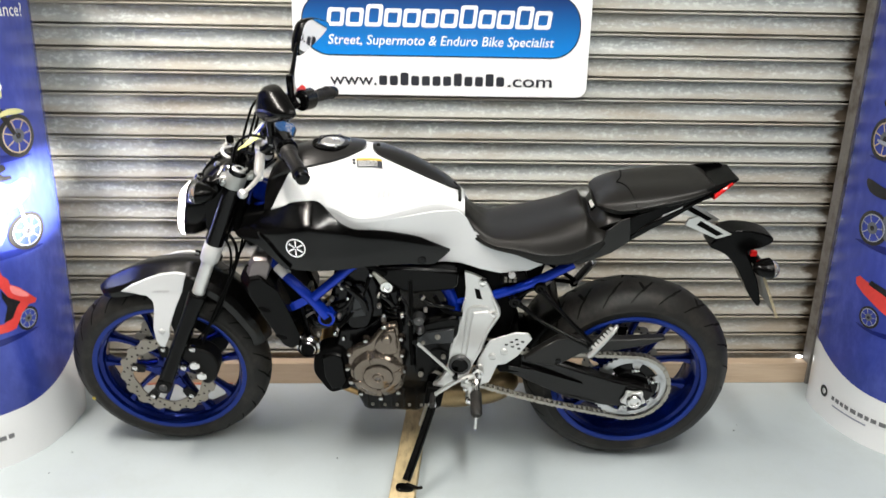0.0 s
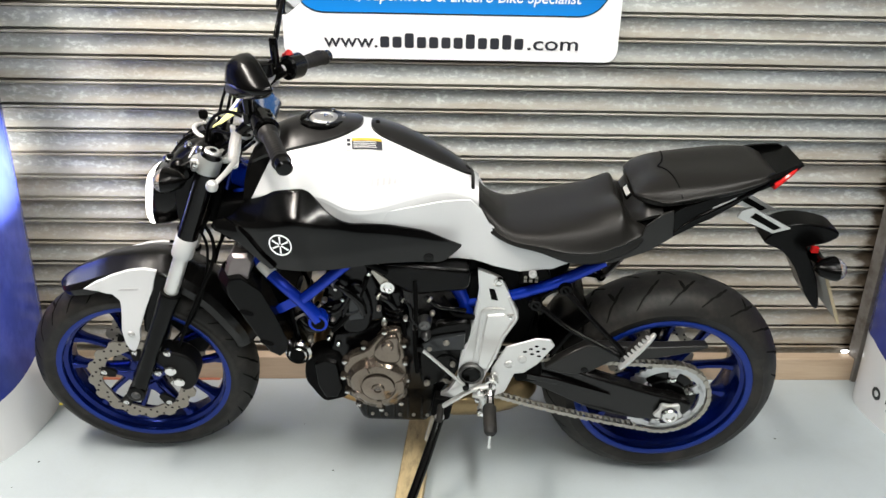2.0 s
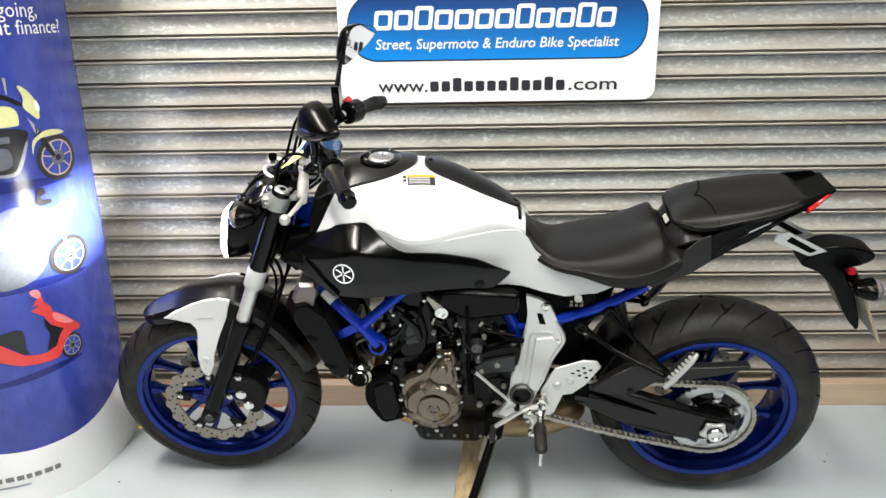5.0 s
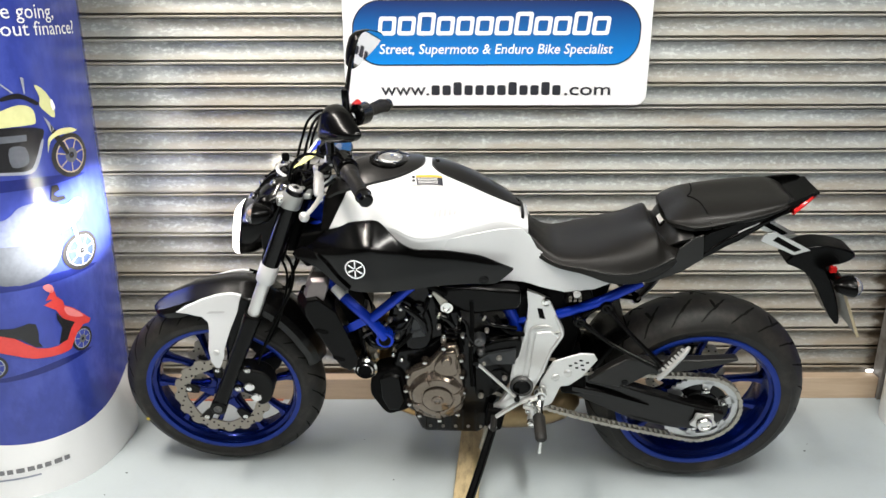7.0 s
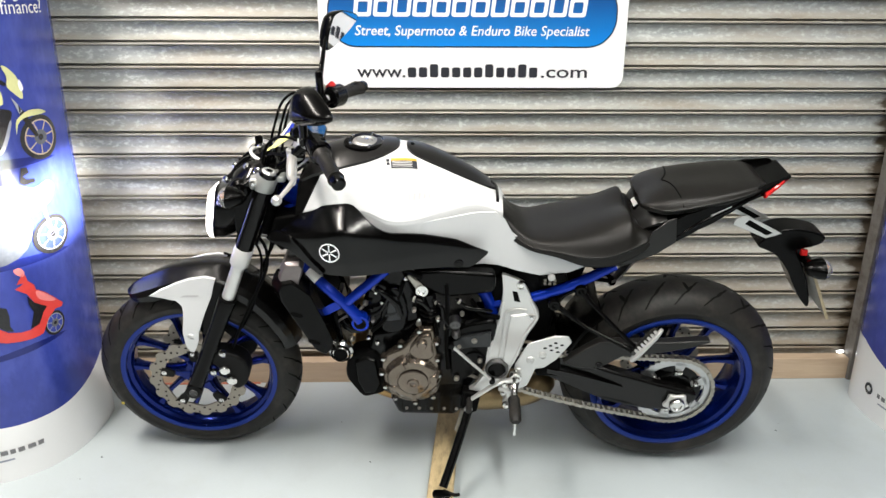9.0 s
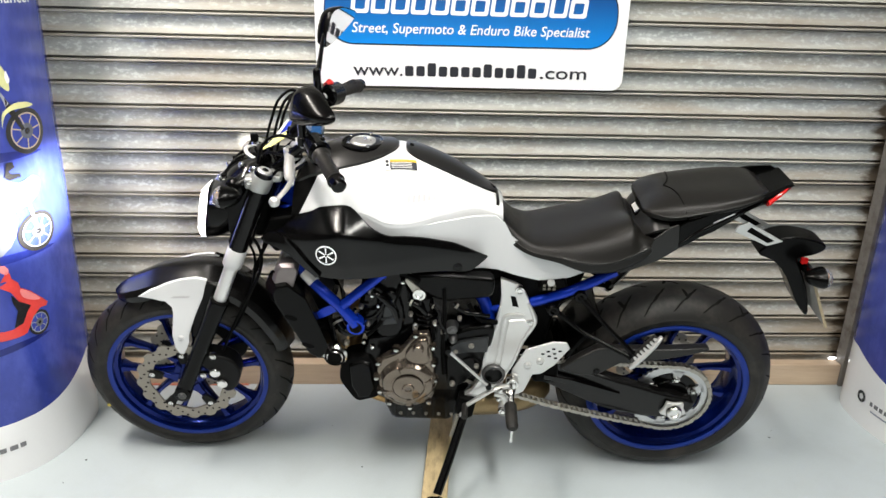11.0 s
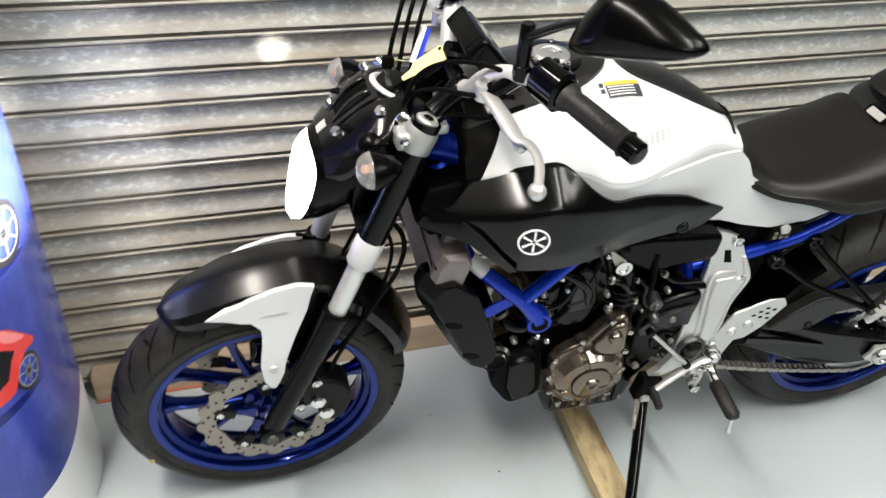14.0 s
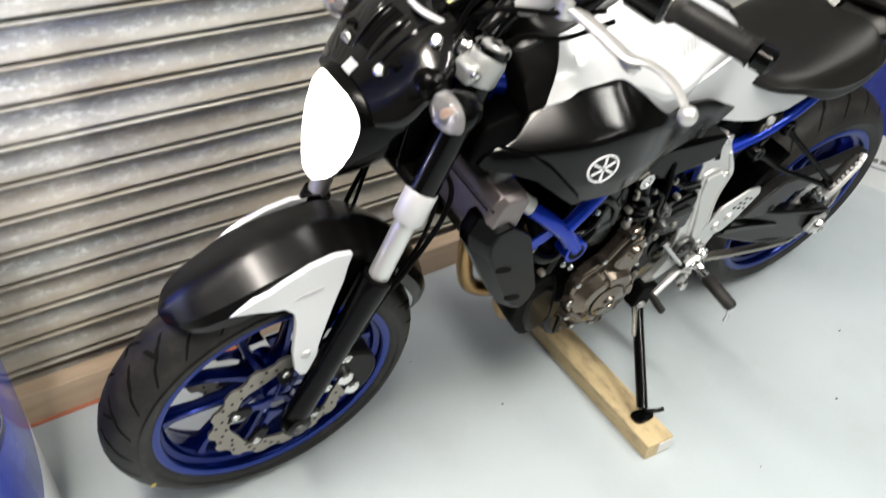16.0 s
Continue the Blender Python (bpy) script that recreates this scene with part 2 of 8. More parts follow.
def stained_steel():
    """The shutter's steel: speckled zinc, cream dust in the hollow of each slat, grease towards the guide."""
    m = bpy.data.materials.new("shutter_steel")
    m.use_nodes = True
    nt = m.node_tree
    N, Lk = nt.nodes.new, nt.links.new
    b = nt.nodes["Principled BSDF"]
    co, info, sep = N("ShaderNodeTexCoord"), N("ShaderNodeObjectInfo"), N("ShaderNodeSeparateXYZ")
    Lk(co.outputs["Object"], sep.inputs[0])
    far = N("ShaderNodeMath")
    far.operation = "MULTIPLY"
    far.inputs[1].default_value = 37.0
    Lk(info.outputs["Random"], far.inputs[0])
    shift = N("ShaderNodeVectorMath")
    Lk(co.outputs["Object"], shift.inputs[0])
    Lk(far.outputs[0], shift.inputs[1])

    def grain(scale, detail, stretch, lo, hi, rough=0.6):
        sc, n, mr = N("ShaderNodeVectorMath"), N("ShaderNodeTexNoise"), N("ShaderNodeMapRange")
        sc.operation = "MULTIPLY"
        sc.inputs[1].default_value = stretch
        n.inputs["Scale"].default_value, n.inputs["Detail"].default_value, n.inputs["Roughness"].default_value = scale, detail, rough
        mr.inputs["From Min"].default_value, mr.inputs["From Max"].default_value = lo, hi
        Lk(shift.outputs[0], sc.inputs[0])
        Lk(sc.outputs[0], n.inputs["Vector"])
        Lk(n.outputs["Fac"], mr.inputs["Value"])
        return mr.outputs[0]

    def mixed(fac, a, c):
        x = N("ShaderNodeMix")
        x.data_type = "RGBA"
        Lk(fac, x.inputs[0])
        for i, v in ((6, a), (7, c)):
            if isinstance(v, tuple):
                x.inputs[i].default_value = (*v, 1)
            else:
                Lk(v, x.inputs[i])
        return x.outputs[2]

    def times(p, q):
        x = N("ShaderNodeMath")
        x.operation = "MULTIPLY"
        Lk(p, x.inputs[0])
        if isinstance(q, float):
            x.inputs[1].default_value = q
        else:
            Lk(q, x.inputs[1])
        return x.outputs[0]

    def ramp(value, *stops):
        r = N("ShaderNodeValToRGB")
        e = r.color_ramp.elements
        while len(e) < len(stops):
            e.new(0.5)
        for el, (p, v) in zip(e, stops):
            el.position, el.color = p, (v, v, v, 1)
        Lk(value, r.inputs[0])
        return r.outputs[0]

    along = N("ShaderNodeMapRange")
    along.inputs["From Min"].default_value, along.inputs["From Max"].default_value = 0.0, PITCH
    Lk(sep.outputs[2], along.inputs["Value"])
    zinc = mixed(grain(7, 4, (0.5, 1, 2), 0.3, 0.7), (0.23, 0.25, 0.25), (0.345, 0.365, 0.36))
    zinc = mixed(times(grain(85, 4, (0.6, 1, 1), 0.50, 0.66), 0.7), zinc, (0.58, 0.62, 0.62))
    zinc = mixed(times(grain(45, 4, (0.5, 1, 1), 0.50, 0.68), 0.5), zinc, (0.19, 0.205, 0.21))
    dust = times(ramp(along.outputs[0], (0.22, 0.9), (0.38, 0.62), (0.54, 0.04)), grain(4, 6, (0.6, 1, 5), 0.10, 0.52))
    col = mixed(dust, zinc, (0.430, 0.422, 0.372))
    stain = times(grain(2.6, 8, (0.7, 1, 5), 0.46, 0.70), 0.62)
    col = mixed(stain, col, (0.25, 0.20, 0.14))
    place, sepw, low = N("ShaderNodeNewGeometry"), N("ShaderNodeSeparateXYZ"), N("ShaderNodeMapRange")
    Lk(place.outputs["Position"], sepw.inputs[0])
    low.inputs["From Min"].default_value, low.inputs["From Max"].default_value = 0.85, 0.1
    low.inputs["To Min"].default_value, low.inputs["To Max"].default_value = 0.0, 0.85
    Lk(sepw.outputs[2], low.inputs["Value"])
    col = mixed(times(low.outputs[0], grain(5, 7, (0.5, 1, 4), 0.30, 0.62)), col, (0.24, 0.185, 0.125))
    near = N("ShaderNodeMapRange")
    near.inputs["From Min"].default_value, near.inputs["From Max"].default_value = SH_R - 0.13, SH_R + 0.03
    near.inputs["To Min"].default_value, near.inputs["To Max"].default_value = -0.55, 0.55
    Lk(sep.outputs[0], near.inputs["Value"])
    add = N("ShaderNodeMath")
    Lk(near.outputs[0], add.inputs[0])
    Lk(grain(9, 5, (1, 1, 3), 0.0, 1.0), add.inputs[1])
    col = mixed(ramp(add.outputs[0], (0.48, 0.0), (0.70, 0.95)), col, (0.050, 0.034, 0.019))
    hsv, val = N("ShaderNodeHueSaturation"), N("ShaderNodeMapRange")
    val.inputs["To Min"].default_value, val.inputs["To Max"].default_value = 0.88, 1.10
    Lk(info.outputs["Random"], val.inputs["Value"])
    Lk(val.outputs[0], hsv.inputs["Value"])
    Lk(col, hsv.inputs["Color"])
    Lk(hsv.outputs[0], b.inputs["Base Color"])
    rr = N("ShaderNodeMapRange")
    rr.inputs["To Min"].default_value, rr.inputs["To Max"].default_value = 0.50, 0.70
    Lk(dust, rr.inputs["Value"])
    Lk(rr.outputs[0], b.inputs["Roughness"])
    b.inputs["Metallic"].default_value = 0.08
    b.inputs["Specular IOR Level"].default_value = 0.35
    bp = N("ShaderNodeBump")
    bp.inputs["Strength"].default_value, bp.inputs["Distance"].default_value = 0.35, 0.002
    Lk(grain(60, 5, (0.5, 1, 1), 0.2, 0.8), bp.inputs["Height"])
    Lk(bp.outputs[0], b.inputs["Normal"])
    return m


SHUTTER_STEEL = stained_steel()
shutter = thing("roller_shutter", "galvanised steel roller shutter of curved slats, grimy and worn", "roller shutter", kind="structure")


def slat_mesh():
    bm = bmesh.new()
    rings = []
    for x in np.linspace(SH_L, SH_R + 0.02, 46):
        ring = []
        for y, z in SLAT:
            w = 0.0012 * noise.noise(Vector((x * 3.1, y * 40, 0.3)))
            ring.append((x, y + w, z))
        ring += [(x, 0.022, 0.0733), (x, 0.022, 0.0)]
        rings.append(ring)
    return skin(bm, rings)


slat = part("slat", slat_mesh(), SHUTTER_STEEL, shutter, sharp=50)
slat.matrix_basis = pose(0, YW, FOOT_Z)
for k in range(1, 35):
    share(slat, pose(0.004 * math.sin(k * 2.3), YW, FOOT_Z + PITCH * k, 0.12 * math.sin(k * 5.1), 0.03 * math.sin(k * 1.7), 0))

guide = thing("shutter_guide", "grimy grey steel guide channel at the shutter's edge", "guide rail", kind="structure")
bm = slab([(1.785, 2.955), (1.80, 2.955), (1.80, 3.0), (1.808, 3.0), (1.808, 2.948), (1.862, 2.948), (1.862, 3.09), (1.785, 3.09), (1.785, 3.05), (1.80, 3.05), (1.80, 3.08), (1.85, 3.08), (1.85, 2.962), (1.815, 2.962), (1.815, 3.01), (1.785, 3.01)], 0, 2.56)
part("channel", bm, GUIDE_STEEL, guide, bevel=0.0015)
for z in (0.55, 1.22):
    part("bolt", lathe([(0.0, -0.008), (0.007, -0.007), (0.009, -0.003), (0.009, 0.004)], (1.835, 2.946, z), 14), GUIDE_STEEL, guide)

gap = lathe([(0.0, -0.002), (0.013, -0.002), (0.015, 0.0)], (0, 0, 0), 20)
bmesh.ops.transform(gap, matrix=Matrix.Translation((1.768, YW - 0.016, 0.0945)) @ Matrix.Diagonal((1.0, 1.0, 0.42, 1)), verts=gap.verts)
part("daylight_gap", gap, glowing("daylight", (0.95, 0.98, 1.0), 5.0), shutter, "small bright daylight gap in the lowest slat")
sill_board = thing("baseboard", "bare softwood threshold timber along the shutter's foot", "baseboard", kind="structure")
part("board", box(-0.925, 1.785, 2.966, 3.012, 0.0, 0.085), SOFTWOOD, sill_board, bevel=0.003)

paint_line = link_mesh("floor_paint_line", box(-0.925, -0.42, 2.957, 2.966, 0.0, 0.0035), surface("red_paint", (0.42, 0.14, 0.08), 0.6, vary=0.3, scale=14))
tagged(paint_line, "thin worn red paint line on the floor", "paint line", kind="structure")

# ---- the sign ----
sign = thing("wall_sign", "white dealer sign board with blue panel, hung on the shutter", "sign", pose(0, 3.0, 0))
part("board", plate(rounded_rect(-0.146, 0.848, 1.078, 1.450, 0.035), -0.001, 0.004), SIGN_WHITE, sign, bevel=0.001)
part("panel_border", plate(rounded_rect(-0.117, 0.814, 1.207, 1.411, 0.092, 12), -0.0022, -0.0008), SIGN_INK, sign)


def sign_blue():
    m = surface("sign_blue", (0.01, 0.12, 0.5), 0.3, vary=0.03, bump=0)
    nt = m.node_tree
    b = nt.nodes["Principled BSDF"]
    co, sep, ramp = nt.nodes.new("ShaderNodeTexCoord"), nt.nodes.new("ShaderNodeSeparateXYZ"), nt.nodes.new("ShaderNodeValToRGB")
    mr = nt.nodes.new("ShaderNodeMapRange")
    mr.inputs["From Min"].default_value, mr.inputs["From Max"].default_value = 1.21, 1.41
    nt.links.new(co.outputs["Object"], sep.inputs[0])
    nt.links.new(sep.outputs[2], mr.inputs["Value"])
    nt.links.new(mr.outputs[0], ramp.inputs[0])
    e = ramp.color_ramp.elements
    e[0].color, e[1].color = (0.003, 0.22, 0.68, 1), (0.006, 0.018, 0.11, 1)
    nt.links.new(ramp.outputs[0], b.inputs["Base Color"])
    return m


part("blue_panel", plate(rounded_rect(-0.113, 0.810, 1.211, 1.407, 0.088, 12), -0.0034, -0.0018), sign_blue(), sign, "blue panel, darker towards its top")
lettering("slogan", "Street, Supermoto & Enduro Bike Specialist", 0.044, LETTER_WHITE, sign, pose(-0.032, -0.0042, 1.2445, 90), 0.16, 0.757)
lettering("web_start", "www.", 0.056, SIGN_INK, sign, pose(-0.027, -0.0022, 1.112, 90), 0, 0.158)
lettering("web_end", ".com", 0.056, SIGN_INK, sign, pose(0.572, -0.0022, 1.112, 90), 0, 0.152)


def blocks(name, x0, x1, z0, z1, n, y, material, parent, slant, wide=0.84, tall=()):
    """Plain slanted blocks in a row, in place of a name."""
    w = (x1 - x0) / n
    for k in range(n):
        a, top = x0 + k * w, z1 + (tall[k] if k < len(tall) else 0)
        outer = [(x + slant * (z - z0), z) for x, z in rounded_rect(a, a + w * wide, z0, top, 0.009, 3)]
        t = 0.0125
        inner = [(x + slant * (z - z0), z) for x, z in rounded_rect(a + t, a + w * wide - t, z0 + t, top - t, 0.004, 3)]
        bm = bmesh.new()
        rows = [[bm.verts.new((x, yy, z)) for x, z in loop] for loop, yy in ((outer, y), (inner, y), (inner, y + 0.0014), (outer, y + 0.0014))]
        m = len(outer)
        for i in range(4):
            A, Bq = rows[i], rows[(i + 1) % 4]
            for j in range(m):
                bm.faces.new((A[j], A[(j + 1) % m], Bq[(j + 1) % m], Bq[j]))
        part(name, bm, material, parent)


blocks("logo_block", -0.035, 0.716, 1.302, 1.360, 12, -0.0046, LETTER_WHITE, sign, 0.12, 0.9, (0, 0, 0.012, 0, 0, 0, 0, 0.014, 0, 0, 0.014))
for k in range(12):
    a = 0.138 + k * 0.0362
    part("name_bar", plate(rounded_rect(a, a + 0.027, 1.112, 1.144 + (0.01 if k in (2, 7, 10) else 0), 0.006, 3), -0.0022, -0.0010), SIGN_INK, sign)

# ---- curved display stands ----


def column_line(a, b, back, n=2.5, count=160):
    pts = []
    for k in range(count):
        th = 2 * math.pi * k / count
        c, s = math.cos(th), math.sin(th)
        pts.append((a * math.copysign(abs(c) ** (2 / n), c), (back if s > 0 else b) * math.copysign(abs(s) ** (2 / n), s)))
    return np.array(pts)


TURN_ROUND = [0.0]
COLUMN = column_line(0.335, 0.36, 0.235, count=640)
ARC = np.concatenate([[0], np.cumsum(np.linalg.norm(np.diff(np.vstack([COLUMN, COLUMN[:1]]), axis=0), axis=1))])


def on_column(u, z, off):
    """u: metres round the stand from its east side, seen from above clockwise (towards its front)."""
    s = (ARC[-1] - u - TURN_ROUND[0]) % ARC[-1]
    i = min(np.searchsorted(ARC, s, "right") - 1, len(COLUMN) - 1)
    w = (s - ARC[i]) / (ARC[i + 1] - ARC[i])
    p, q = COLUMN[i], COLUMN[(i + 1) % len(COLUMN)]
    t = (q - p) / np.linalg.norm(q - p)
    x, y = p + (q - p) * w
    return (x + t[1] * off, y - t[0] * off, z)


def banner_blue():
    # Mottled blue; its paler patches imitate streaks of reflection on the gloss.
    m = surface("banner_blue", (0.030, 0.046, 0.25), 0.19, vary=0.4, scale=6, fine=38, bump=0.05, dirt_sheen=(0.07, 0.10, 0.42), dirt_sheen_amount=0.5, stretch=(1, 1, 0.6))
    return m


BANNER_BLUE = banner_blue()
PRINT = {
    "black": surface("print_black", (0.012, 0.012, 0.014), 0.2, bump=0), "tyre": surface("print_tyre", (0.02, 0.02, 0.022), 0.22, bump=0),
    "lime": surface("print_lime", (0.52, 0.53, 0.27), 0.2, vary=0.2, scale=30, bump=0), "red": surface("print_red", (0.50, 0.045, 0.04), 0.2, vary=0.25, scale=30, bump=0),
    "silver": surface("print_silver", (0.26, 0.28, 0.34), 0.2, vary=0.3, scale=30, bump=0), "grey": surface("print_grey", (0.09, 0.10, 0.12), 0.2, vary=0.4, scale=40, bump=0),
    "text": surface("print_text", (0.16, 0.16, 0.17), 0.2, bump=0), "navy": surface("print_navy", (0.010, 0.016, 0.12), 0.18, vary=0.3, scale=20, bump=0), "pink": surface("print_pink", (0.62, 0.20, 0.20), 0.2, vary=0.2, scale=30, bump=0),
    "steel": surface("print_steel", (0.13, 0.15, 0.25), 0.2, vary=0.5, scale=40, bump=0), "tan": surface("print_tan", (0.42, 0.34, 0.25), 0.2, vary=0.3, scale=40, bump=0),
    "white": surface("print_white", (0.75, 0.76, 0.8), 0.2, bump=0)}


def decal(name, outline, material, parent, off):
    """A thin printed patch, laid on the stand's curved face; outline in (u, z)."""
    n = len(outline)
    bm = bmesh.new()
    face = bm.faces.new([bm.verts.new((u, 0, z)) for u, z in outline])
    us = [u for u, _ in outline]
    for cut in np.arange(min(us), max(us), 0.02)[1:]:
        bmesh.ops.bisect_plane(bm, geom=bm.verts[:] + bm.edges[:] + bm.faces[:], plane_co=(cut, 0, 0), plane_no=(1, 0, 0))
    bmesh.ops.triangulate(bm, faces=bm.faces)
    for v in bm.verts:
        v.co = on_column(v.co.x, v.co.z, off)
    return part(name, bm, material, parent)


def ring_decal(name, cu, cz, r0, r1, material, parent, off, n=28, wide=1.0):
    bm = bmesh.new()
    rows = [[bm.verts.new(on_column(cu + wide * r * math.cos(a), cz + r * math.sin(a), off)) for a in np.linspace(0, 2 * math.pi, n, endpoint=False)] for r in (r0, r1)]
    for j in range(n):
        bm.faces.new((rows[0][j], rows[0][(j + 1) % n], rows[1][(j + 1) % n], rows[1][j]))
    return part(name, bm, material, parent)


def printed_wheel(cu, cz, r, rim, parent, wide=1.0):
    ring_decal("print_tyre", cu, cz, r * 0.80, r, PRINT["tyre"], parent, 0.0022, wide=wide)
    ring_decal("print_rim", cu, cz, r * 0.74, r * 0.80, PRINT[rim], parent, 0.0026, wide=wide)
    ring_decal("print_hub", cu, cz, 0.001, r * 0.14, PRINT["black"], parent, 0.0028, wide=wide)
    ring_decal("print_brake", cu, cz, r * 0.14, r * 0.34, PRINT["grey"], parent, 0.0025, wide=wide)
    for k in range(7):
        a = k * 2 * math.pi / 7 + 0.3
        c, s = math.cos(a), math.sin(a)
        w = r * 0.028
        decal("print_spoke", [(cu + wide * (q * r * c - e * w * s), cz + q * r * s + e * w * c) for q, e in ((0.2, 1), (0.76, 1), (0.76, -1), (0.2, -1))], PRINT[rim], parent, 0.0024)


def display_stand(x, y, label, turn=0.0):
    TURN_ROUND[0] = turn
    st = thing("display_stand", label, "display stand", pose(x, y, 0), "display stands beside the shutter")
    ring = column_line(0.335, 0.36, 0.235, count=120)
    s_at = np.concatenate([[0], np.cumsum(np.linalg.norm(np.diff(ring, axis=0), axis=1))])
    u_at = [(ARC[-1] - q - turn + 0.7) % ARC[-1] - 0.7 for q in s_at]
    sweep = [0.175 + min(0.075, 0.9 * max(0.0, 0.25 - u) ** 2 + 0.65 * max(0.0, u - 0.295) ** 2) for u in u_at]
    for name, z0, z1, mat_, lab in (("base_band", 0.0, 1.0, BANNER_WHITE, "glossy white base band with a swept top edge"), ("printed_panel", 1.0, 2.05, BANNER_BLUE, "glossy deep blue printed panel")):
        bm = bmesh.new()
        rows = [[(px, py, w * t if z0 == 0 else w + (2.05 - w) * t) for (px, py), w in zip(ring, sweep)] for t in np.linspace(0, 1, 12)]
        skin(bm, [[(px + 0.002 * noise.noise((px * 4, py * 4, z * 3)), py + 0.002 * noise.noise((px * 4, py * 4 + 7, z * 3)), z) for px, py, z in row] for row in rows])
        part(name, bm, mat_, st, lab)
    part("top_rim", skin(bmesh.new(), [[(px * k, py * k, z) for px, py in ring] for k, z in ((1.01, 2.05), (1.01, 2.075), (0.98, 2.08), (0.97, 2.05))]), BANNER_WHITE, st)
    # lime motorcycle
    def patch(name, tone, off, line, sub=3):
        decal(name, smooth_line(line, sub, True) if sub > 1 else line, PRINT[tone], st, off)

    printed_wheel(0.102, 0.987, 0.062, "tan", st, 1.25)
    printed_wheel(0.50, 1.00, 0.066, "tan", st)
    patch("print_engine", "black", 0.0024, [(0.40, 1.09), (0.301, 1.088), (0.244, 1.085), (0.205, 1.078), (0.189, 1.066), (0.213, 1.019), (0.238, 0.972), (0.288, 0.97), (0.40, 0.975)])
    patch("print_engine", "grey", 0.0028, [(0.38, 1.070), (0.241, 1.066), (0.243, 1.049), (0.38, 1.052)], 1)
    patch("print_cover", "grey", 0.0028, [(0.29, 1.035), (0.25, 1.033), (0.248, 0.99), (0.29, 0.985)])
    patch("print_exhaust", "silver", 0.003, [(0.52, 0.985), (0.40, 0.967), (0.32, 0.967), (0.247, 0.961), (0.219, 0.988), (0.196, 1.042), (0.203, 1.043), (0.227, 0.996), (0.252, 0.970), (0.32, 0.975), (0.40, 0.976), (0.52, 0.996)])
    patch("print_fork", "silver", 0.0029, [(0.184, 1.107), (0.168, 1.090), (0.155, 1.068), (0.166, 1.060)], 1)
    patch("print_fork", "black", 0.0029, [(0.166, 1.085), (0.145, 1.059), (0.110, 0.994), (0.123, 0.991), (0.165, 1.053)], 1)
    patch("print_tank", "lime", 0.003, [(0.35, 1.118), (0.294, 1.133), (0.276, 1.139), (0.249, 1.144), (0.224, 1.139), (0.210, 1.123), (0.210, 1.095), (0.223, 1.090), (0.267, 1.090), (0.34, 1.092)])
    patch("print_fender", "lime", 0.0031, [(0.183, 1.040), (0.168, 1.054), (0.134, 1.066), (0.088, 1.063), (0.061, 1.052), (0.087, 1.049), (0.147, 1.049), (0.176, 1.035), (0.187, 1.008)])
    patch("print_cowl", "lime", 0.003, [(0.197, 1.190), (0.180, 1.185), (0.157, 1.161), (0.145, 1.131), (0.144, 1.105), (0.152, 1.100), (0.171, 1.115), (0.190, 1.136), (0.186, 1.161)])
    patch("print_lamp", "white", 0.0034, [(0.148, 1.151), (0.139, 1.127), (0.148, 1.119), (0.154, 1.135)])
    patch("print_handlebar", "black", 0.0028, [(0.288, 1.166), (0.253, 1.174), (0.229, 1.168), (0.192, 1.146), (0.200, 1.139), (0.231, 1.156), (0.255, 1.161), (0.289, 1.157)])
    patch("print_mirror", "silver", 0.0028, [(0.232, 1.215), (0.223, 1.212), (0.226, 1.171), (0.229, 1.171)], 1)
    patch("print_mirror", "silver", 0.0028, [(0.292, 1.205), (0.284, 1.203), (0.256, 1.176), (0.259, 1.174)], 1)
    patch("print_seat", "black", 0.0025, [(0.35, 1.115), (0.42, 1.125), (0.53, 1.12), (0.51, 1.09), (0.40, 1.085)])
    patch("print_shadow", "navy", 0.0016, [(0.05, 0.925), (0.20, 0.945), (0.40, 0.955), (0.56, 0.94), (0.40, 0.925), (0.20, 0.920)])
    # silver motorcycle
    printed_wheel(0.122, 0.707, 0.056, "silver", st, 1.35)
    printed_wheel(0.48, 0.72, 0.056, "silver", st, 1.1)
    patch("print_body", "steel", 0.003, [(0.330, 0.849), (0.295, 0.875), (0.248, 0.881), (0.204, 0.871), (0.163, 0.855), (0.112, 0.865), (0.083, 0.842), (0.116, 0.801), (0.210, 0.778), (0.319, 0.772), (0.40, 0.79), (0.43, 0.83)])
    patch("print_engine", "grey", 0.0026, [(0.20, 0.785), (0.42, 0.79), (0.43, 0.70), (0.32, 0.66), (0.22, 0.69)])
    patch("print_fork", "silver", 0.0028, [(0.150, 0.80), (0.138, 0.80), (0.116, 0.707), (0.128, 0.705)], 1)
    patch("print_handlebar", "black", 0.0032, [(0.195, 0.917), (0.176, 0.916), (0.170, 0.901), (0.192, 0.893), (0.182, 0.884), (0.157, 0.881), (0.155, 0.871), (0.193, 0.869), (0.205, 0.879)], 1)
    patch("print_seat", "black", 0.0032, [(0.37, 0.845), (0.44, 0.85), (0.54, 0.87), (0.52, 0.83), (0.44, 0.82)])
    patch("print_shadow", "navy", 0.0016, [(0.06, 0.648), (0.20, 0.668), (0.40, 0.675), (0.55, 0.665), (0.40, 0.650), (0.20, 0.645)])
    # red scooter
    printed_wheel(0.175, 0.446, 0.037, "silver", st)
    printed_wheel(0.425, 0.435, 0.037, "silver", st)
    patch("print_footboard", "red", 0.0030, [(0.250, 0.428), (0.320, 0.438), (0.370, 0.462), (0.42, 0.485), (0.50, 0.525), (0.49, 0.555), (0.40, 0.529), (0.362, 0.513), (0.310, 0.467), (0.253, 0.456), (0.222, 0.468), (0.216, 0.436)], 2)
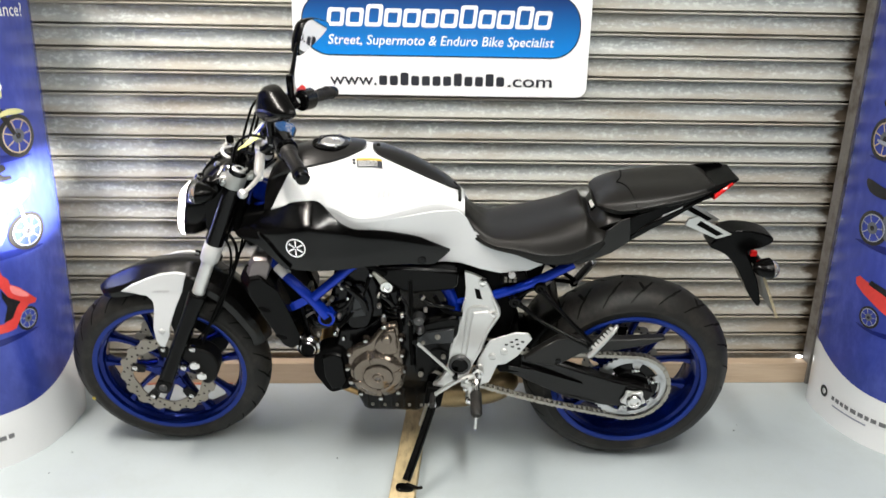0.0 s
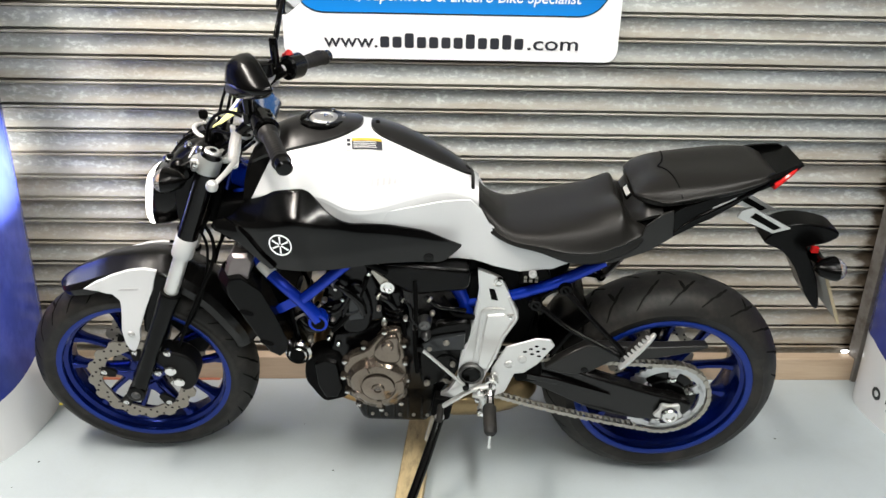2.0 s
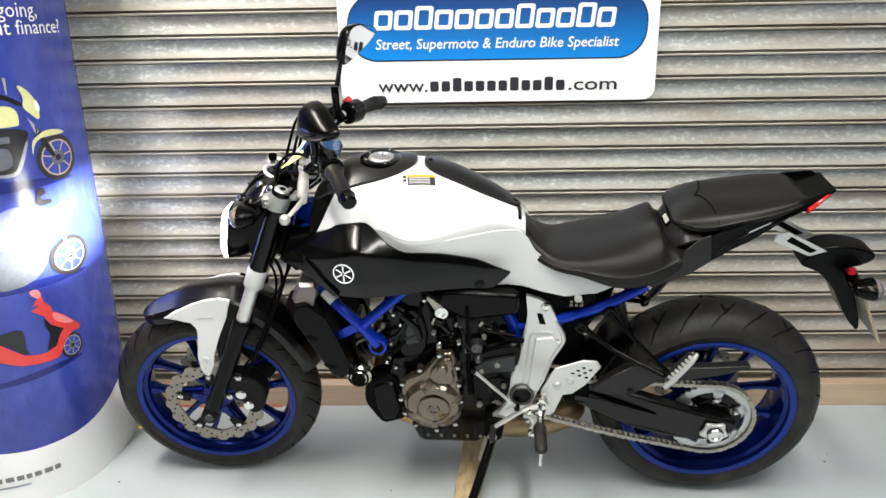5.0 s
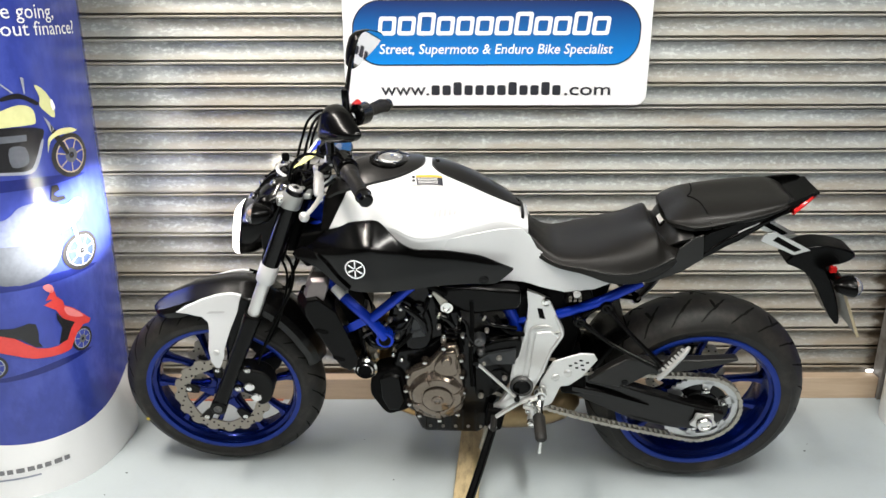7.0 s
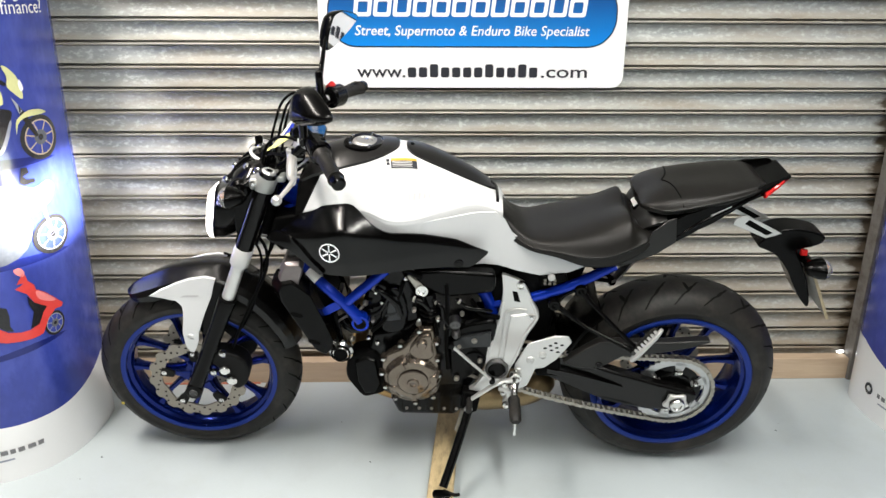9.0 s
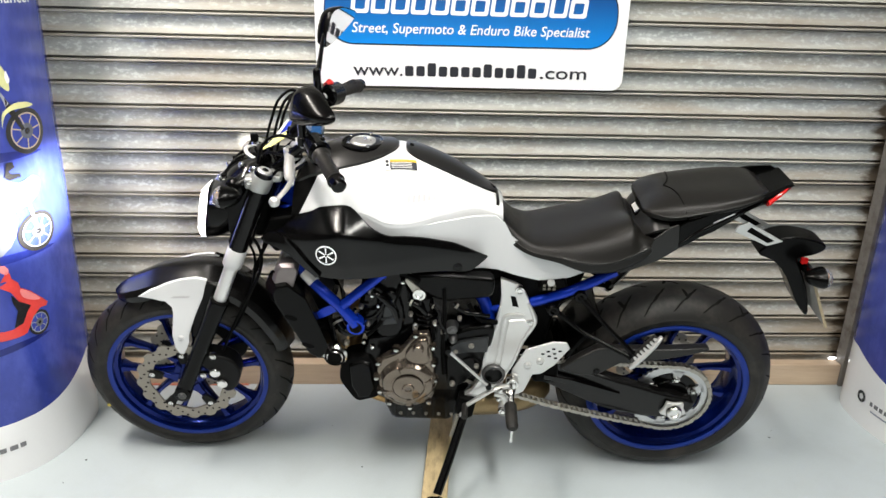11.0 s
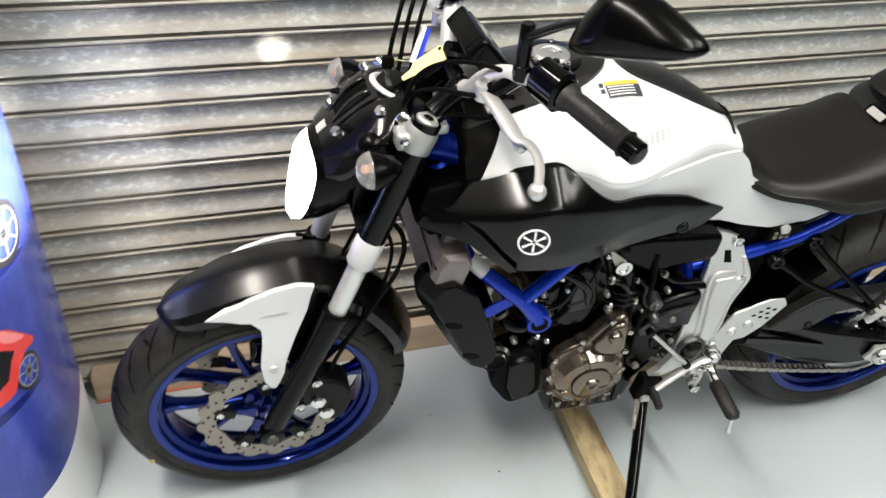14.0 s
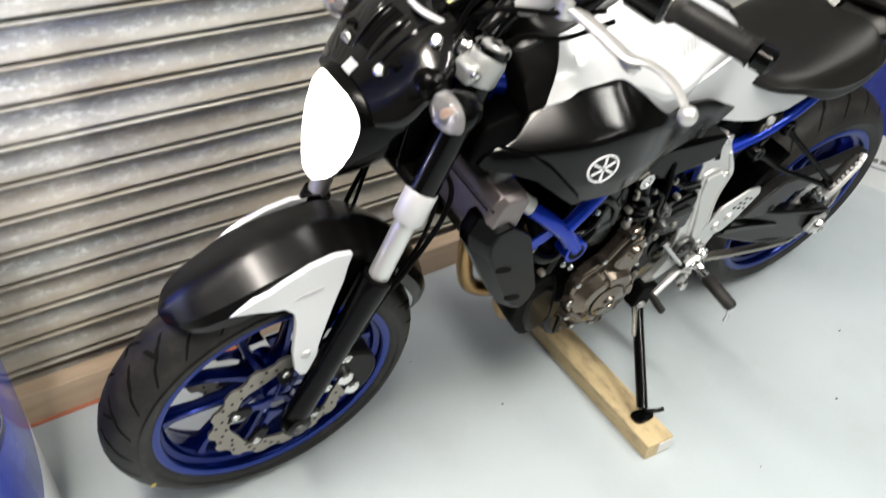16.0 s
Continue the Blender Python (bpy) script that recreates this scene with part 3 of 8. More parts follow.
    patch("print_shield", "red", 0.0031, [(0.275, 0.588), (0.253, 0.595), (0.244, 0.610), (0.220, 0.584), (0.218, 0.569), (0.190, 0.550), (0.134, 0.494), (0.142, 0.485), (0.166, 0.488), (0.192, 0.472), (0.220, 0.431), (0.250, 0.430), (0.226, 0.464), (0.208, 0.494), (0.194, 0.507), (0.229, 0.532), (0.245, 0.564)], 1)
    patch("print_shine", "pink", 0.0035, [(0.218, 0.565), (0.190, 0.546), (0.160, 0.515), (0.185, 0.520), (0.215, 0.540)])
    patch("print_mirror", "pink", 0.0032, [(0.269, 0.643), (0.252, 0.645), (0.241, 0.631), (0.246, 0.618), (0.262, 0.627)])
    patch("print_handlebar", "red", 0.0032, [(0.268, 0.60), (0.248, 0.625), (0.240, 0.62), (0.236, 0.598)], 1)
    patch("print_dark", "black", 0.0033, [(0.246, 0.557), (0.229, 0.532), (0.194, 0.507), (0.208, 0.494), (0.226, 0.464), (0.252, 0.459), (0.236, 0.505), (0.246, 0.535)], 1)
    patch("print_seat", "black", 0.0033, [(0.44, 0.556), (0.39, 0.546), (0.357, 0.541), (0.321, 0.547), (0.304, 0.540), (0.301, 0.514), (0.304, 0.485), (0.297, 0.468), (0.315, 0.474), (0.346, 0.505), (0.393, 0.526), (0.45, 0.54)], 1)
    patch("print_shadow", "navy", 0.0016, [(0.14, 0.405), (0.25, 0.412), (0.40, 0.398), (0.47, 0.400), (0.40, 0.385), (0.25, 0.392)])
    # heading, and bars in place of the company's name
    def curved(text, u0, u1, z, size):
        cu = bpy.data.curves.new("heading", "FONT")
        cu.body, cu.size, cu.resolution_u = text, size, 2
        ob = bpy.data.objects.new("heading", cu)
        scene.collection.objects.link(ob)
        me = bpy.data.meshes.new_from_object(ob.evaluated_get(bpy.context.evaluated_depsgraph_get()))
        bpy.data.objects.remove(ob)
        xs = [v.co.x for v in me.vertices]
        k = (u1 - u0) / (max(xs) - min(xs))
        for v in me.vertices:
            v.co = on_column(u1 - (v.co.x - min(xs)) * k, z + v.co.y, 0.003)
        me.materials.append(PRINT["white"])
        o = new("heading", me)
        o.parent = st
    curved("are going,", 0.088, 0.300, 1.361, 0.054)
    curved("about finance?", -0.008, 0.315, 1.318, 0.052)
    name_u = 0.278
    for w in (0.022, 0.03, 0.024, 0.02, 0.026, 0.03, 0.022, 0.02, 0.024, 0.018):
        decal("name_bar", [(name_u, 0.091), (name_u + w * 0.72, 0.091), (name_u + w * 0.72, 0.106), (name_u, 0.106)], PRINT["text"], st, 0.002)
        name_u += w
    decal("name_bar", [(0.36, 0.070), (0.50, 0.070), (0.50, 0.076), (0.36, 0.076)], PRINT["silver"], st, 0.002)
    ring_decal("company_mark", 0.555, 0.10, 0.010, 0.021, PRINT["black"], st, 0.002)
    return st


display_stand(-1.22, 2.72, "tall curved glossy blue display stand with printed vehicles")

# ---- motorcycle materials ----
RUBBER = surface("tyre_rubber", (0.0125, 0.0120, 0.0112), 0.50, spec=0.25, vary=0.3, scale=10, fine=140, bump=0.15, dirt_sheen=(0.050, 0.044, 0.038), dirt_sheen_amount=0.55)
GROOVE = surface("tread_groove_black", (0.0055, 0.0053, 0.0050), 0.9, spec=0.1, bump=0)
# One blue paint in two copies: shaded for the rim, lit for its lip.
RIM_BLUE = surface("rim_blue", (0.0012, 0.011, 0.125), 0.2, spec=0.4, metal=0.7, vary=0.1, bump=0.01, coat=0.15)
LIP_BLUE_LIT = surface("rim_lip_blue_lit", (0.003, 0.022, 0.20), 0.32, spec=0.4, metal=0.35, vary=0.08, bump=0.01)
FRAME_BLUE = surface("frame_blue", (0.003, 0.028, 0.36), 0.24, spec=0.35, metal=0.5, vary=0.08, bump=0.01, coat=0.15)
TANK_WHITE = surface("pearl_white_paint", (0.60, 0.61, 0.62), 0.24, vary=0.02, bump=0, coat=0.5)
SATIN_BLACK = surface("satin_black_plastic", (0.0010, 0.0010, 0.0010), 0.22, spec=0.13, vary=0.15, fine=60, bump=0.004)
SCOOP_BLACK = surface("worn_satin_black", (0.0010, 0.0010, 0.0010), 0.18, spec=0.28, vary=0.2, scale=5, fine=80, bump=0.012)
FENDER_BLACK = surface("polished_black_plastic", (0.0024, 0.0023, 0.0023), 0.25, spec=0.32, vary=0.15, fine=60, bump=0.004)
VISOR_BLACK = surface("visor_gloss_black", (0.0020, 0.0019, 0.0019), 0.15, spec=0.5, vary=0.15, fine=60, bump=0.004)
GLOSS_BLACK = surface("gloss_black", (0.0014, 0.0014, 0.0015), 0.12, spec=0.2, vary=0.1, bump=0.004, coat=0.03)
DEEP_BLACK = surface("matt_black", (0.0016, 0.0016, 0.0016), 0.55, spec=0.05, vary=0.2, bump=0.05)
CONSOLE_BLACK = surface("console_black", (0.0075, 0.0072, 0.0070), 0.30, spec=0.4, vary=0.15, fine=220, bump=0.02)
PANEL_BLACK = surface("tail_panel_black", (0.0105, 0.0103, 0.0098), 0.34, spec=0.3, vary=0.15, fine=220, bump=0.02)
VINYL = surface("seat_vinyl", (0.0078, 0.0074, 0.0066), 0.37, spec=0.22, vary=0.12, scale=8, fine=330, bump=0.3)
ALLOY = surface("cast_alloy", (0.62, 0.62, 0.61), 0.34, metal=0.7, vary=0.05, scale=9, fine=60, bump=0.0)
SILVER = surface("silver_paint", (0.58, 0.58, 0.58), 0.36, metal=0.3, vary=0.04, bump=0.0)
CHROME = surface("bright_steel", (0.72, 0.71, 0.69), 0.16, metal=1.0, vary=0.05, bump=0.01)
BRONZE = surface("bronze_engine_paint", (0.175, 0.145, 0.118), 0.15, metal=0.85, vary=0.15, scale=14, bump=0.01)
ENGINE_BLACK = surface("engine_black", (0.0018, 0.0018, 0.0020), 0.18, spec=0.2, metal=0.05, vary=0.2, fine=120, bump=0.02)
ENGINE_GREY = surface("worn_engine_grey", (0.026, 0.028, 0.030), 0.26, spec=0.4, metal=0.35, vary=0.25, scale=12, fine=120, bump=0.03)
DISC_STEEL = surface("disc_steel", (0.27, 0.245, 0.21), 0.34, metal=0.9, vary=0.15, scale=20, fine=200, bump=0.05)
SPROCKET_STEEL = surface("sprocket_steel", (0.50, 0.505, 0.51), 0.30, metal=0.95, vary=0.1, fine=200, bump=0.05)
CHAIN_STEEL = surface("chain_steel", (0.36, 0.34, 0.30), 0.38, metal=0.85, vary=0.25, scale=30)
HEADER_PIPE = surface("heat_tinted_pipe", (0.36, 0.23, 0.10), 0.3, metal=0.9, vary=0.3, scale=7)
MUFFLER = surface("muffler_steel", (0.30, 0.22, 0.12), 0.4, metal=0.85, vary=0.25, scale=9)
RED_LENS = surface("red_lens", (0.45, 0.012, 0.012), 0.15, vary=0.05, bump=0, coat=0.5)
RED_SWITCH = surface("red_switch_plastic", (0.55, 0.02, 0.02), 0.35, bump=0)
CLEAR_LENS = surface("clear_lens", (0.86, 0.84, 0.84), 0.08, vary=0.04, scale=60, bump=0.25)
CLEAR_LENS.node_tree.nodes["Principled BSDF"].inputs["Transmission Weight"].default_value = 0.85
REFLECTOR = surface("signal_reflector", (0.75, 0.75, 0.76), 0.18, metal=0.9, vary=0.1, scale=80, bump=0.2)
DARK_STEEL = surface("dark_steel", (0.10, 0.10, 0.10), 0.35, metal=0.8, vary=0.2, bump=0.02)
AMBER = surface("amber_bulb", (0.60, 0.28, 0.12), 0.2, bump=0)
LAMP_WHITE = glowing("lit_headlamp", (1.0, 0.95, 0.90), 5.0)
MIRROR_GLASS = surface("mirror_glass", (0.80, 0.82, 0.84), 0.03, metal=1.0, vary=0.0, bump=0)
LABEL_YELLOW = surface("label_yellow", (0.56, 0.36, 0.04), 0.4, bump=0)
LABEL_WHITE = surface("label_white", (0.62, 0.62, 0.60), 0.4, bump=0)
NAME_GREY = surface("name_grey", (0.42, 0.42, 0.43), 0.35, bump=0)
TAG_YELLOW = surface("tag_yellow", (0.74, 0.72, 0.28), 0.5, vary=0.06, bump=0.02)
PLATE_CARD = surface("plate_card", (0.30, 0.30, 0.29), 0.5, bump=0)
KEY_BLUE = surface("key_blue", (0.02, 0.05, 0.5), 0.3, bump=0)

CALIPER_BLACK = surface("caliper_black", (0.0035, 0.0035, 0.0035), 0.5, spec=0.15, vary=0.2, bump=0.03)

# ---- the motorcycle: x from the front axle to the rear, y to its right side ----
BIKE = pose(0.925, 2.55, 0, 0, 0, -2.9) @ pose(0, 0, 0, 10.5) @ Matrix.Translation((-1.40, 0, 0))
bike = thing("motorcycle", "white and black naked motorcycle with blue wheels, on its side stand", "motorcycle", BIKE)
STEER = Matrix.Translation((0.033, 0, 0.30)) @ Matrix.Rotation(radians(4.0), 4, Vector((math.sin(radians(24.2)), 0, math.cos(radians(24.2))))) @ Matrix.Translation((-0.045, 0, -0.30))
HEAD = Matrix.Translation((0.19, 0.0265, 0.93)) @ Matrix.Rotation(radians(-2.0), 4, "X") @ Matrix.Rotation(radians(1.5), 4, "Z") @ Matrix.Translation((-0.19, 0, -0.93))


def turned(ob):
    """Turns a part with the steering."""
    ob.matrix_basis = STEER
    return ob


def heading(ob):
    """Sets a part with the headlight."""
    ob.matrix_basis = HEAD
    return ob


def both(fn):
    """Calls fn for the left (-1) and the right (1) side."""
    return [fn(-1), fn(1)]


def shell(outline, depth, side, thick=0.004, step=0.03):
    """A curved panel: an (x, z) outline laid at the lateral place depth(x, z), on that side."""
    bm = bmesh.new()
    bm.faces.new([bm.verts.new((x, 0, z)) for x, z in outline])
    xs, zs = [p[0] for p in outline], [p[1] for p in outline]
    for lo, hi, no in ((min(xs), max(xs), (1, 0, 0)), (min(zs), max(zs), (0, 0, 1))):
        for c in np.arange(lo, hi, step)[1:]:
            bmesh.ops.bisect_plane(bm, geom=bm.verts[:] + bm.edges[:] + bm.faces[:], plane_co=tuple(np.array(no) * c), plane_no=no)
    front = bm.faces[:]
    for f in front:
        f.normal_update()
    ret = bmesh.ops.extrude_face_region(bm, geom=front, use_keep_orig=True)
    moved = [g for g in ret["geom"] if isinstance(g, bmesh.types.BMVert)]
    for v in moved:
        v.co.y = thick
    for v in bm.verts:
        inner = v.co.y > thick / 2
        v.co.y = side * (depth(v.co.x, v.co.z) - (thick if inner else 0))
    return bm


def body(sections, sub=5, ring_sub=4, cap=True):
    """A body symmetric about the middle plane: sections of x and a half outline of (y, z), from the top to the bottom."""
    keys = np.array([[[x, y, z] for y, z in half] for x, half in sections], float)
    k, n, _ = keys.shape
    along = smooth_line(keys.reshape(k, -1), sub).reshape(-1, n, 3)
    rings = []
    for sec in along:
        half = smooth_line(sec, ring_sub)
        half[:, 1] = np.maximum(half[:, 1], 0)
        other = half[::-1].copy()
        other[:, 1] *= -1
        ring = np.vstack([half, other[1:-1]]) if half[0, 1] < 1e-4 and half[-1, 1] < 1e-4 else np.vstack([half, other])
        rings.append(ring)
    n0 = min(len(r) for r in rings)
    if any(len(r) != n0 for r in rings):
        rings = [np.vstack([r[: len(r)]]) if len(r) == n0 else r[:n0] for r in rings]
    return skin(bmesh.new(), rings, cap=cap)


def bolt(x, y, z, r, side, material, parent, h=0.006, name="bolt"):
    prof = [(0.0, side * h), (r * 0.45, side * h), (r * 0.5, side * h * 0.55), (r * 0.62, side * h * 0.55), (r * 0.66, side * h), (r * 0.9, side * h * 0.8), (r, side * h * 0.3), (r, -side * 0.004)]
    return part(name, lathe(prof, (x, y, z), 16), material, parent)


# ---- wheels ----


def tyre_profile(R, w, bead):
    half = [(bead, 0.80), (bead + 0.010, 0.92), (bead + 0.028, 0.995), (R - 0.055, 0.985), (R - 0.038, 0.90), (R - 0.017, 0.65), (R - 0.0045, 0.33)]
    return [(r, -w * f) for r, f in half] + [(R, 0)] + [(r, w * f) for r, f in half[::-1]]


def tread(R, w, cx, count, slant):
    """Grooves across the tread, as one mesh."""
    prof = smooth_line(tyre_profile(R, w, R - 0.09), 6)
    bm = bmesh.new()

    def at(v, a, off):
        i = int(np.argmin([abs(p[1] - v) + (0.2 if p[0] < R - 0.055 else 0) for p in prof]))
        r = prof[i][0] + off
        return (cx + r * math.cos(a), prof[i][1] * (1 + off * 6), R + r * math.sin(a))

    for k in range(count):
        a0 = 2 * math.pi * k / count
        for s in (-1, 1):
            off = 0 if s < 0 else math.pi / count
            main = [(s * w * f, a0 + off + slant * (f - 0.1) * (0.6 + 0.4 * f)) for f in np.linspace(0.10, 0.86, 10)]
            fork = [(s * w * f, main[5][1] - 0.30 * slant * (f - 0.52) - 0.02) for f in np.linspace(0.50, 0.16, 5)] if k % 2 else []
            for run in (main, fork):
                for j, (v, a) in enumerate(run[:-1]):
                    v2, a2 = run[j + 1]
                    d, d2 = (0.0052 * (1 - abs(t / len(run) - 0.4)) / R for t in (j, j + 1))
                    quad = [at(v, a - d, 0.0007), at(v2, a2 - d2, 0.0007), at(v2, a2 + d2, 0.0007), at(v, a + d, 0.0007)]
                    bm.faces.new([bm.verts.new(q) for q in quad])
    return bm


def wheel(name, cx, R, w, rim_w, label, twist=0.0, spoke_out=0.0):
    bead = 0.2275
    c = (cx, 0, R)
    hw = rim_w
    half = [(bead - 0.0005, hw), (bead - 0.0120, hw - 0.0015), (bead - 0.0135, hw - 0.0055), (bead - 0.0100, hw - 0.0085), (bead - 0.0105, hw - 0.0140), (bead - 0.0200, hw - 0.0200), (bead - 0.0225, hw * 0.42), (bead - 0.0260, hw * 0.34), (bead - 0.0265, 0.0)]
    back = [(bead - 0.016, 0.0), (bead - 0.016, hw * 0.45), (bead - 0.007, hw - 0.022), (bead - 0.003, hw - 0.009), (bead + 0.006, hw - 0.006)]
    prof = [(r, -y) for r, y in half] + half[-2::-1] + back[::-1] + [(r, -y) for r, y in back[1:]]
    rim = part(name, lathe(prof, c, 96, close=True), RIM_BLUE, bike, label)
    for q in (-1, 1):
        part("rim_lip", lathe([(bead + 0.0065, q * (hw + 0.0012)), (bead + 0.0030, q * (hw + 0.0034)), (bead - 0.0070, q * (hw + 0.0030)), (bead - 0.0105, q * (hw + 0.0005))], c, 96), LIP_BLUE_LIT, rim, "blue rim lip, lightened to look lit")
    tp = tyre_profile(R, w, bead)
    tp = list(smooth_line(tp, 3)) + [(bead - 0.004, w * 0.7), (bead - 0.004, -w * 0.7)]
    part("tyre", lathe(tp, c, 96, close=True), RUBBER, rim, "black road tyre with curved tread grooves")
    tagged(part("tread_pattern", tread(R, w, cx, 26 if w < 0.07 else 22, 0.34), GROOVE, rim), kind="stuff")
    part("hub", lathe([(0.0, -0.045), (0.028, -0.045), (0.030, -0.03), (0.045, -0.028), (0.052, -0.012), (0.052, 0.012), (0.045, 0.028), (0.030, 0.03), (0.028, 0.045), (0, 0.045)], c, 32), RIM_BLUE, rim)
    for k in range(10):
        a = twist + 2 * math.pi * (k // 2) / 5 + (0.24 if k % 2 else -0.24)
        a_in = twist + 2 * math.pi * (k // 2) / 5 + (0.42 if k % 2 else -0.42)
        u, v = np.array((math.cos(a), math.sin(a))), np.array((-math.sin(a), math.cos(a)))
        ui = np.array((math.cos(a_in), math.sin(a_in)))
        rings = []
        for r, wd, th in ((0.046, 0.014, 0.018), (0.09, 0.0085, 0.014), (0.14, 0.0075, 0.012), (0.182, 0.009, 0.014), (0.203, 0.016, 0.02)):
            t = (r - 0.046) / 0.157
            p = (ui * (1 - t) + u * t)
            p = p / np.linalg.norm(p) * r
            rings.append([(cx + p[0] + v[0] * wd * q, th * s, R + p[1] + v[1] * wd * q) for q, s in ((-1, -0.5), (-0.6, -1), (0.6, -1), (1, -0.5), (1, 0.5), (0.6, 1), (-0.6, 1), (-1, 0.5))])
        part("spoke", skin(bmesh.new(), rings), RIM_BLUE, rim)
    return rim


def brake_disc(cx, R, y, ro, ri, parent, waves=16):
    n = 192
    bm = bmesh.new()
    rows = []
    for kind, yy in ((0, y - 0.0025), (1, y - 0.0025), (1, y + 0.0025), (0, y + 0.0025)):
        ring = []
        for a in np.linspace(0, 2 * math.pi, n, endpoint=False):
            r = (ro + 0.0045 * math.tanh(2.2 * math.cos(waves * a))) if kind == 0 else (ri + 0.003 * math.cos(waves / 2 * a))
            ring.append((cx + r * math.cos(a), yy, R + r * math.sin(a)))
        rows.append(ring)
    skin(bm, rows, closed_path=True)
    d = part("brake_disc", bm, DISC_STEEL, parent, "drilled wavy steel brake disc")
    bm = bmesh.new()
    for k in range(waves * 3):
        a = 2 * math.pi * k / (waves * 3)
        r = ri + (ro - ri) * (0.25, 0.5, 0.75)[k % 3]
        for yy in (y - 0.0031, y + 0.0031):
            bm.faces.new([bm.verts.new((cx + r * math.cos(a) + 0.0034 * math.cos(t), yy, R + r * math.sin(a) + 0.0034 * math.sin(t))) for t in np.linspace(0, 2 * math.pi, 8, endpoint=False)])
    tagged(part("disc_holes", bm, DEEP_BLACK, parent), kind="stuff")
    for k in range(5):
        a = 2 * math.pi * k / 5 + 0.3
        u, v = np.array((math.cos(a), math.sin(a))), np.array((-math.sin(a), math.cos(a)))
        pts = [(cx + (u * r + v * s)[0], R + (u * r + v * s)[1]) for r, s in ((ri - 0.034, -0.009), (ri - 0.020, -0.013), (ri + 0.006, -0.016), (ri + 0.006, 0.016), (ri - 0.020, 0.013), (ri - 0.034, 0.009))]
        part("disc_carrier", plate(pts, y - 0.004, y + 0.004), CALIPER_BLACK, parent)
        arm = [(cx + (u * r + v * s)[0], R + (u * r + v * s)[1]) for r, s in ((0.026, -0.018), (0.050, -0.009), (ri - 0.024, -0.0075), (ri - 0.024, 0.0075), (0.050, 0.009), (0.026, 0.018))]
        q = math.copysign(1, y)
        part("disc_arm", plate(arm, y - q * 0.012, y - q * 0.003), RIM_BLUE, parent, "blue hub arm", bevel=0.002)
        bolt(cx + u[0] * (ri - 0.004), y - 0.004 if y < 0 else y + 0.004, R + u[1] * (ri - 0.004), 0.0085, -1 if y < 0 else 1, CHROME, parent, 0.005, "disc_bolt")
    return d


FR, RR, RX = 0.300, 0.315, 1.390
fw = turned(wheel("front_wheel", 0.0, FR, 0.060, 0.047, "blue cast front wheel with ten thin spokes", 0.35))
for y in (-0.068, 0.068):
    brake_disc(0, FR, y, 0.139, 0.103, fw)
dot = lathe([(0.0, -0.0012), (0.0045, -0.0012), (0.0055, 0.0)], (0, 0, 0), 12)
bmesh.ops.transform(dot, matrix=Matrix.Translation((-0.247, -0.0597, 0.204)), verts=dot.verts)
part("tyre_mark", dot, surface("paint_yellow", (0.45, 0.36, 0.05), 0.6, bump=0), fw, "small yellow paint dot")
rw = wheel("rear_wheel", RX, RR, 0.086, 0.076, "blue cast rear wheel with ten thin spokes", 1.2)
brake_disc(RX, RR, 0.075, 0.118, 0.092, rw, 14)

# sprocket
bm = bmesh.new()
n = 43 * 4
rows = []
for kind, yy in ((0, -0.1035), (1, -0.1035), (1, -0.0965), (0, -0.0965)):
    rows.append([(RX + r * math.cos(a), yy, RR + r * math.sin(a)) for a, r in [(2 * math.pi * k / n, (0.110 + (0.0, 0.003, 0.006, 0.003)[k % 4]) if kind == 0 else 0.090) for k in range(n)]])
skin(bm, rows, closed_path=True)
sprocket = part("sprocket", bm, SPROCKET_STEEL, rw, "steel rear sprocket with cut-outs")
part("sprocket_carrier", lathe([(0.0, -0.112), (0.03, -0.112), (0.034, -0.104), (0.056, -0.102), (0.06, -0.098), (0.083, -0.098), (0.083, -0.092), (0.05, -0.07), (0.0, -0.06)], (RX, 0, RR), 40), GLOSS_BLACK, rw)
for k in range(6):
    a = 2 * math.pi * k / 6 + 0.4
    u = (math.cos(a), math.sin(a))
    v = (-u[1], u[0])
    part("sprocket_arm", plate([(RX + u[0] * r + v[0] * s, RR + u[1] * r + v[1] * s) for r, s in ((0.055, -0.008), (0.070, -0.009), (0.099, -0.017), (0.099, 0.017), (0.070, 0.009), (0.055, 0.008))], -0.1035, -0.0965), SPROCKET_STEEL, rw)
    bolt(RX + 0.068 * u[0], -0.1035, RR + 0.068 * u[1], 0.010, -1, CHROME, rw, 0.009, "sprocket_bolt")

# ---- fork ----
AX = np.array((math.sin(radians(24.2)), 0, math.cos(radians(24.2))))


def fork_at(z, y, off=0.0):
    """A point on a fork leg's middle line at height z, off: metres ahead of it."""
    t = (z - FR) / AX[2]
    k = max(0, z - 0.62) / 0.36
    return np.array((AX[0] * t - off * AX[2] - 0.012 * k, y + 0.020 * k, z + off * AX[0]))


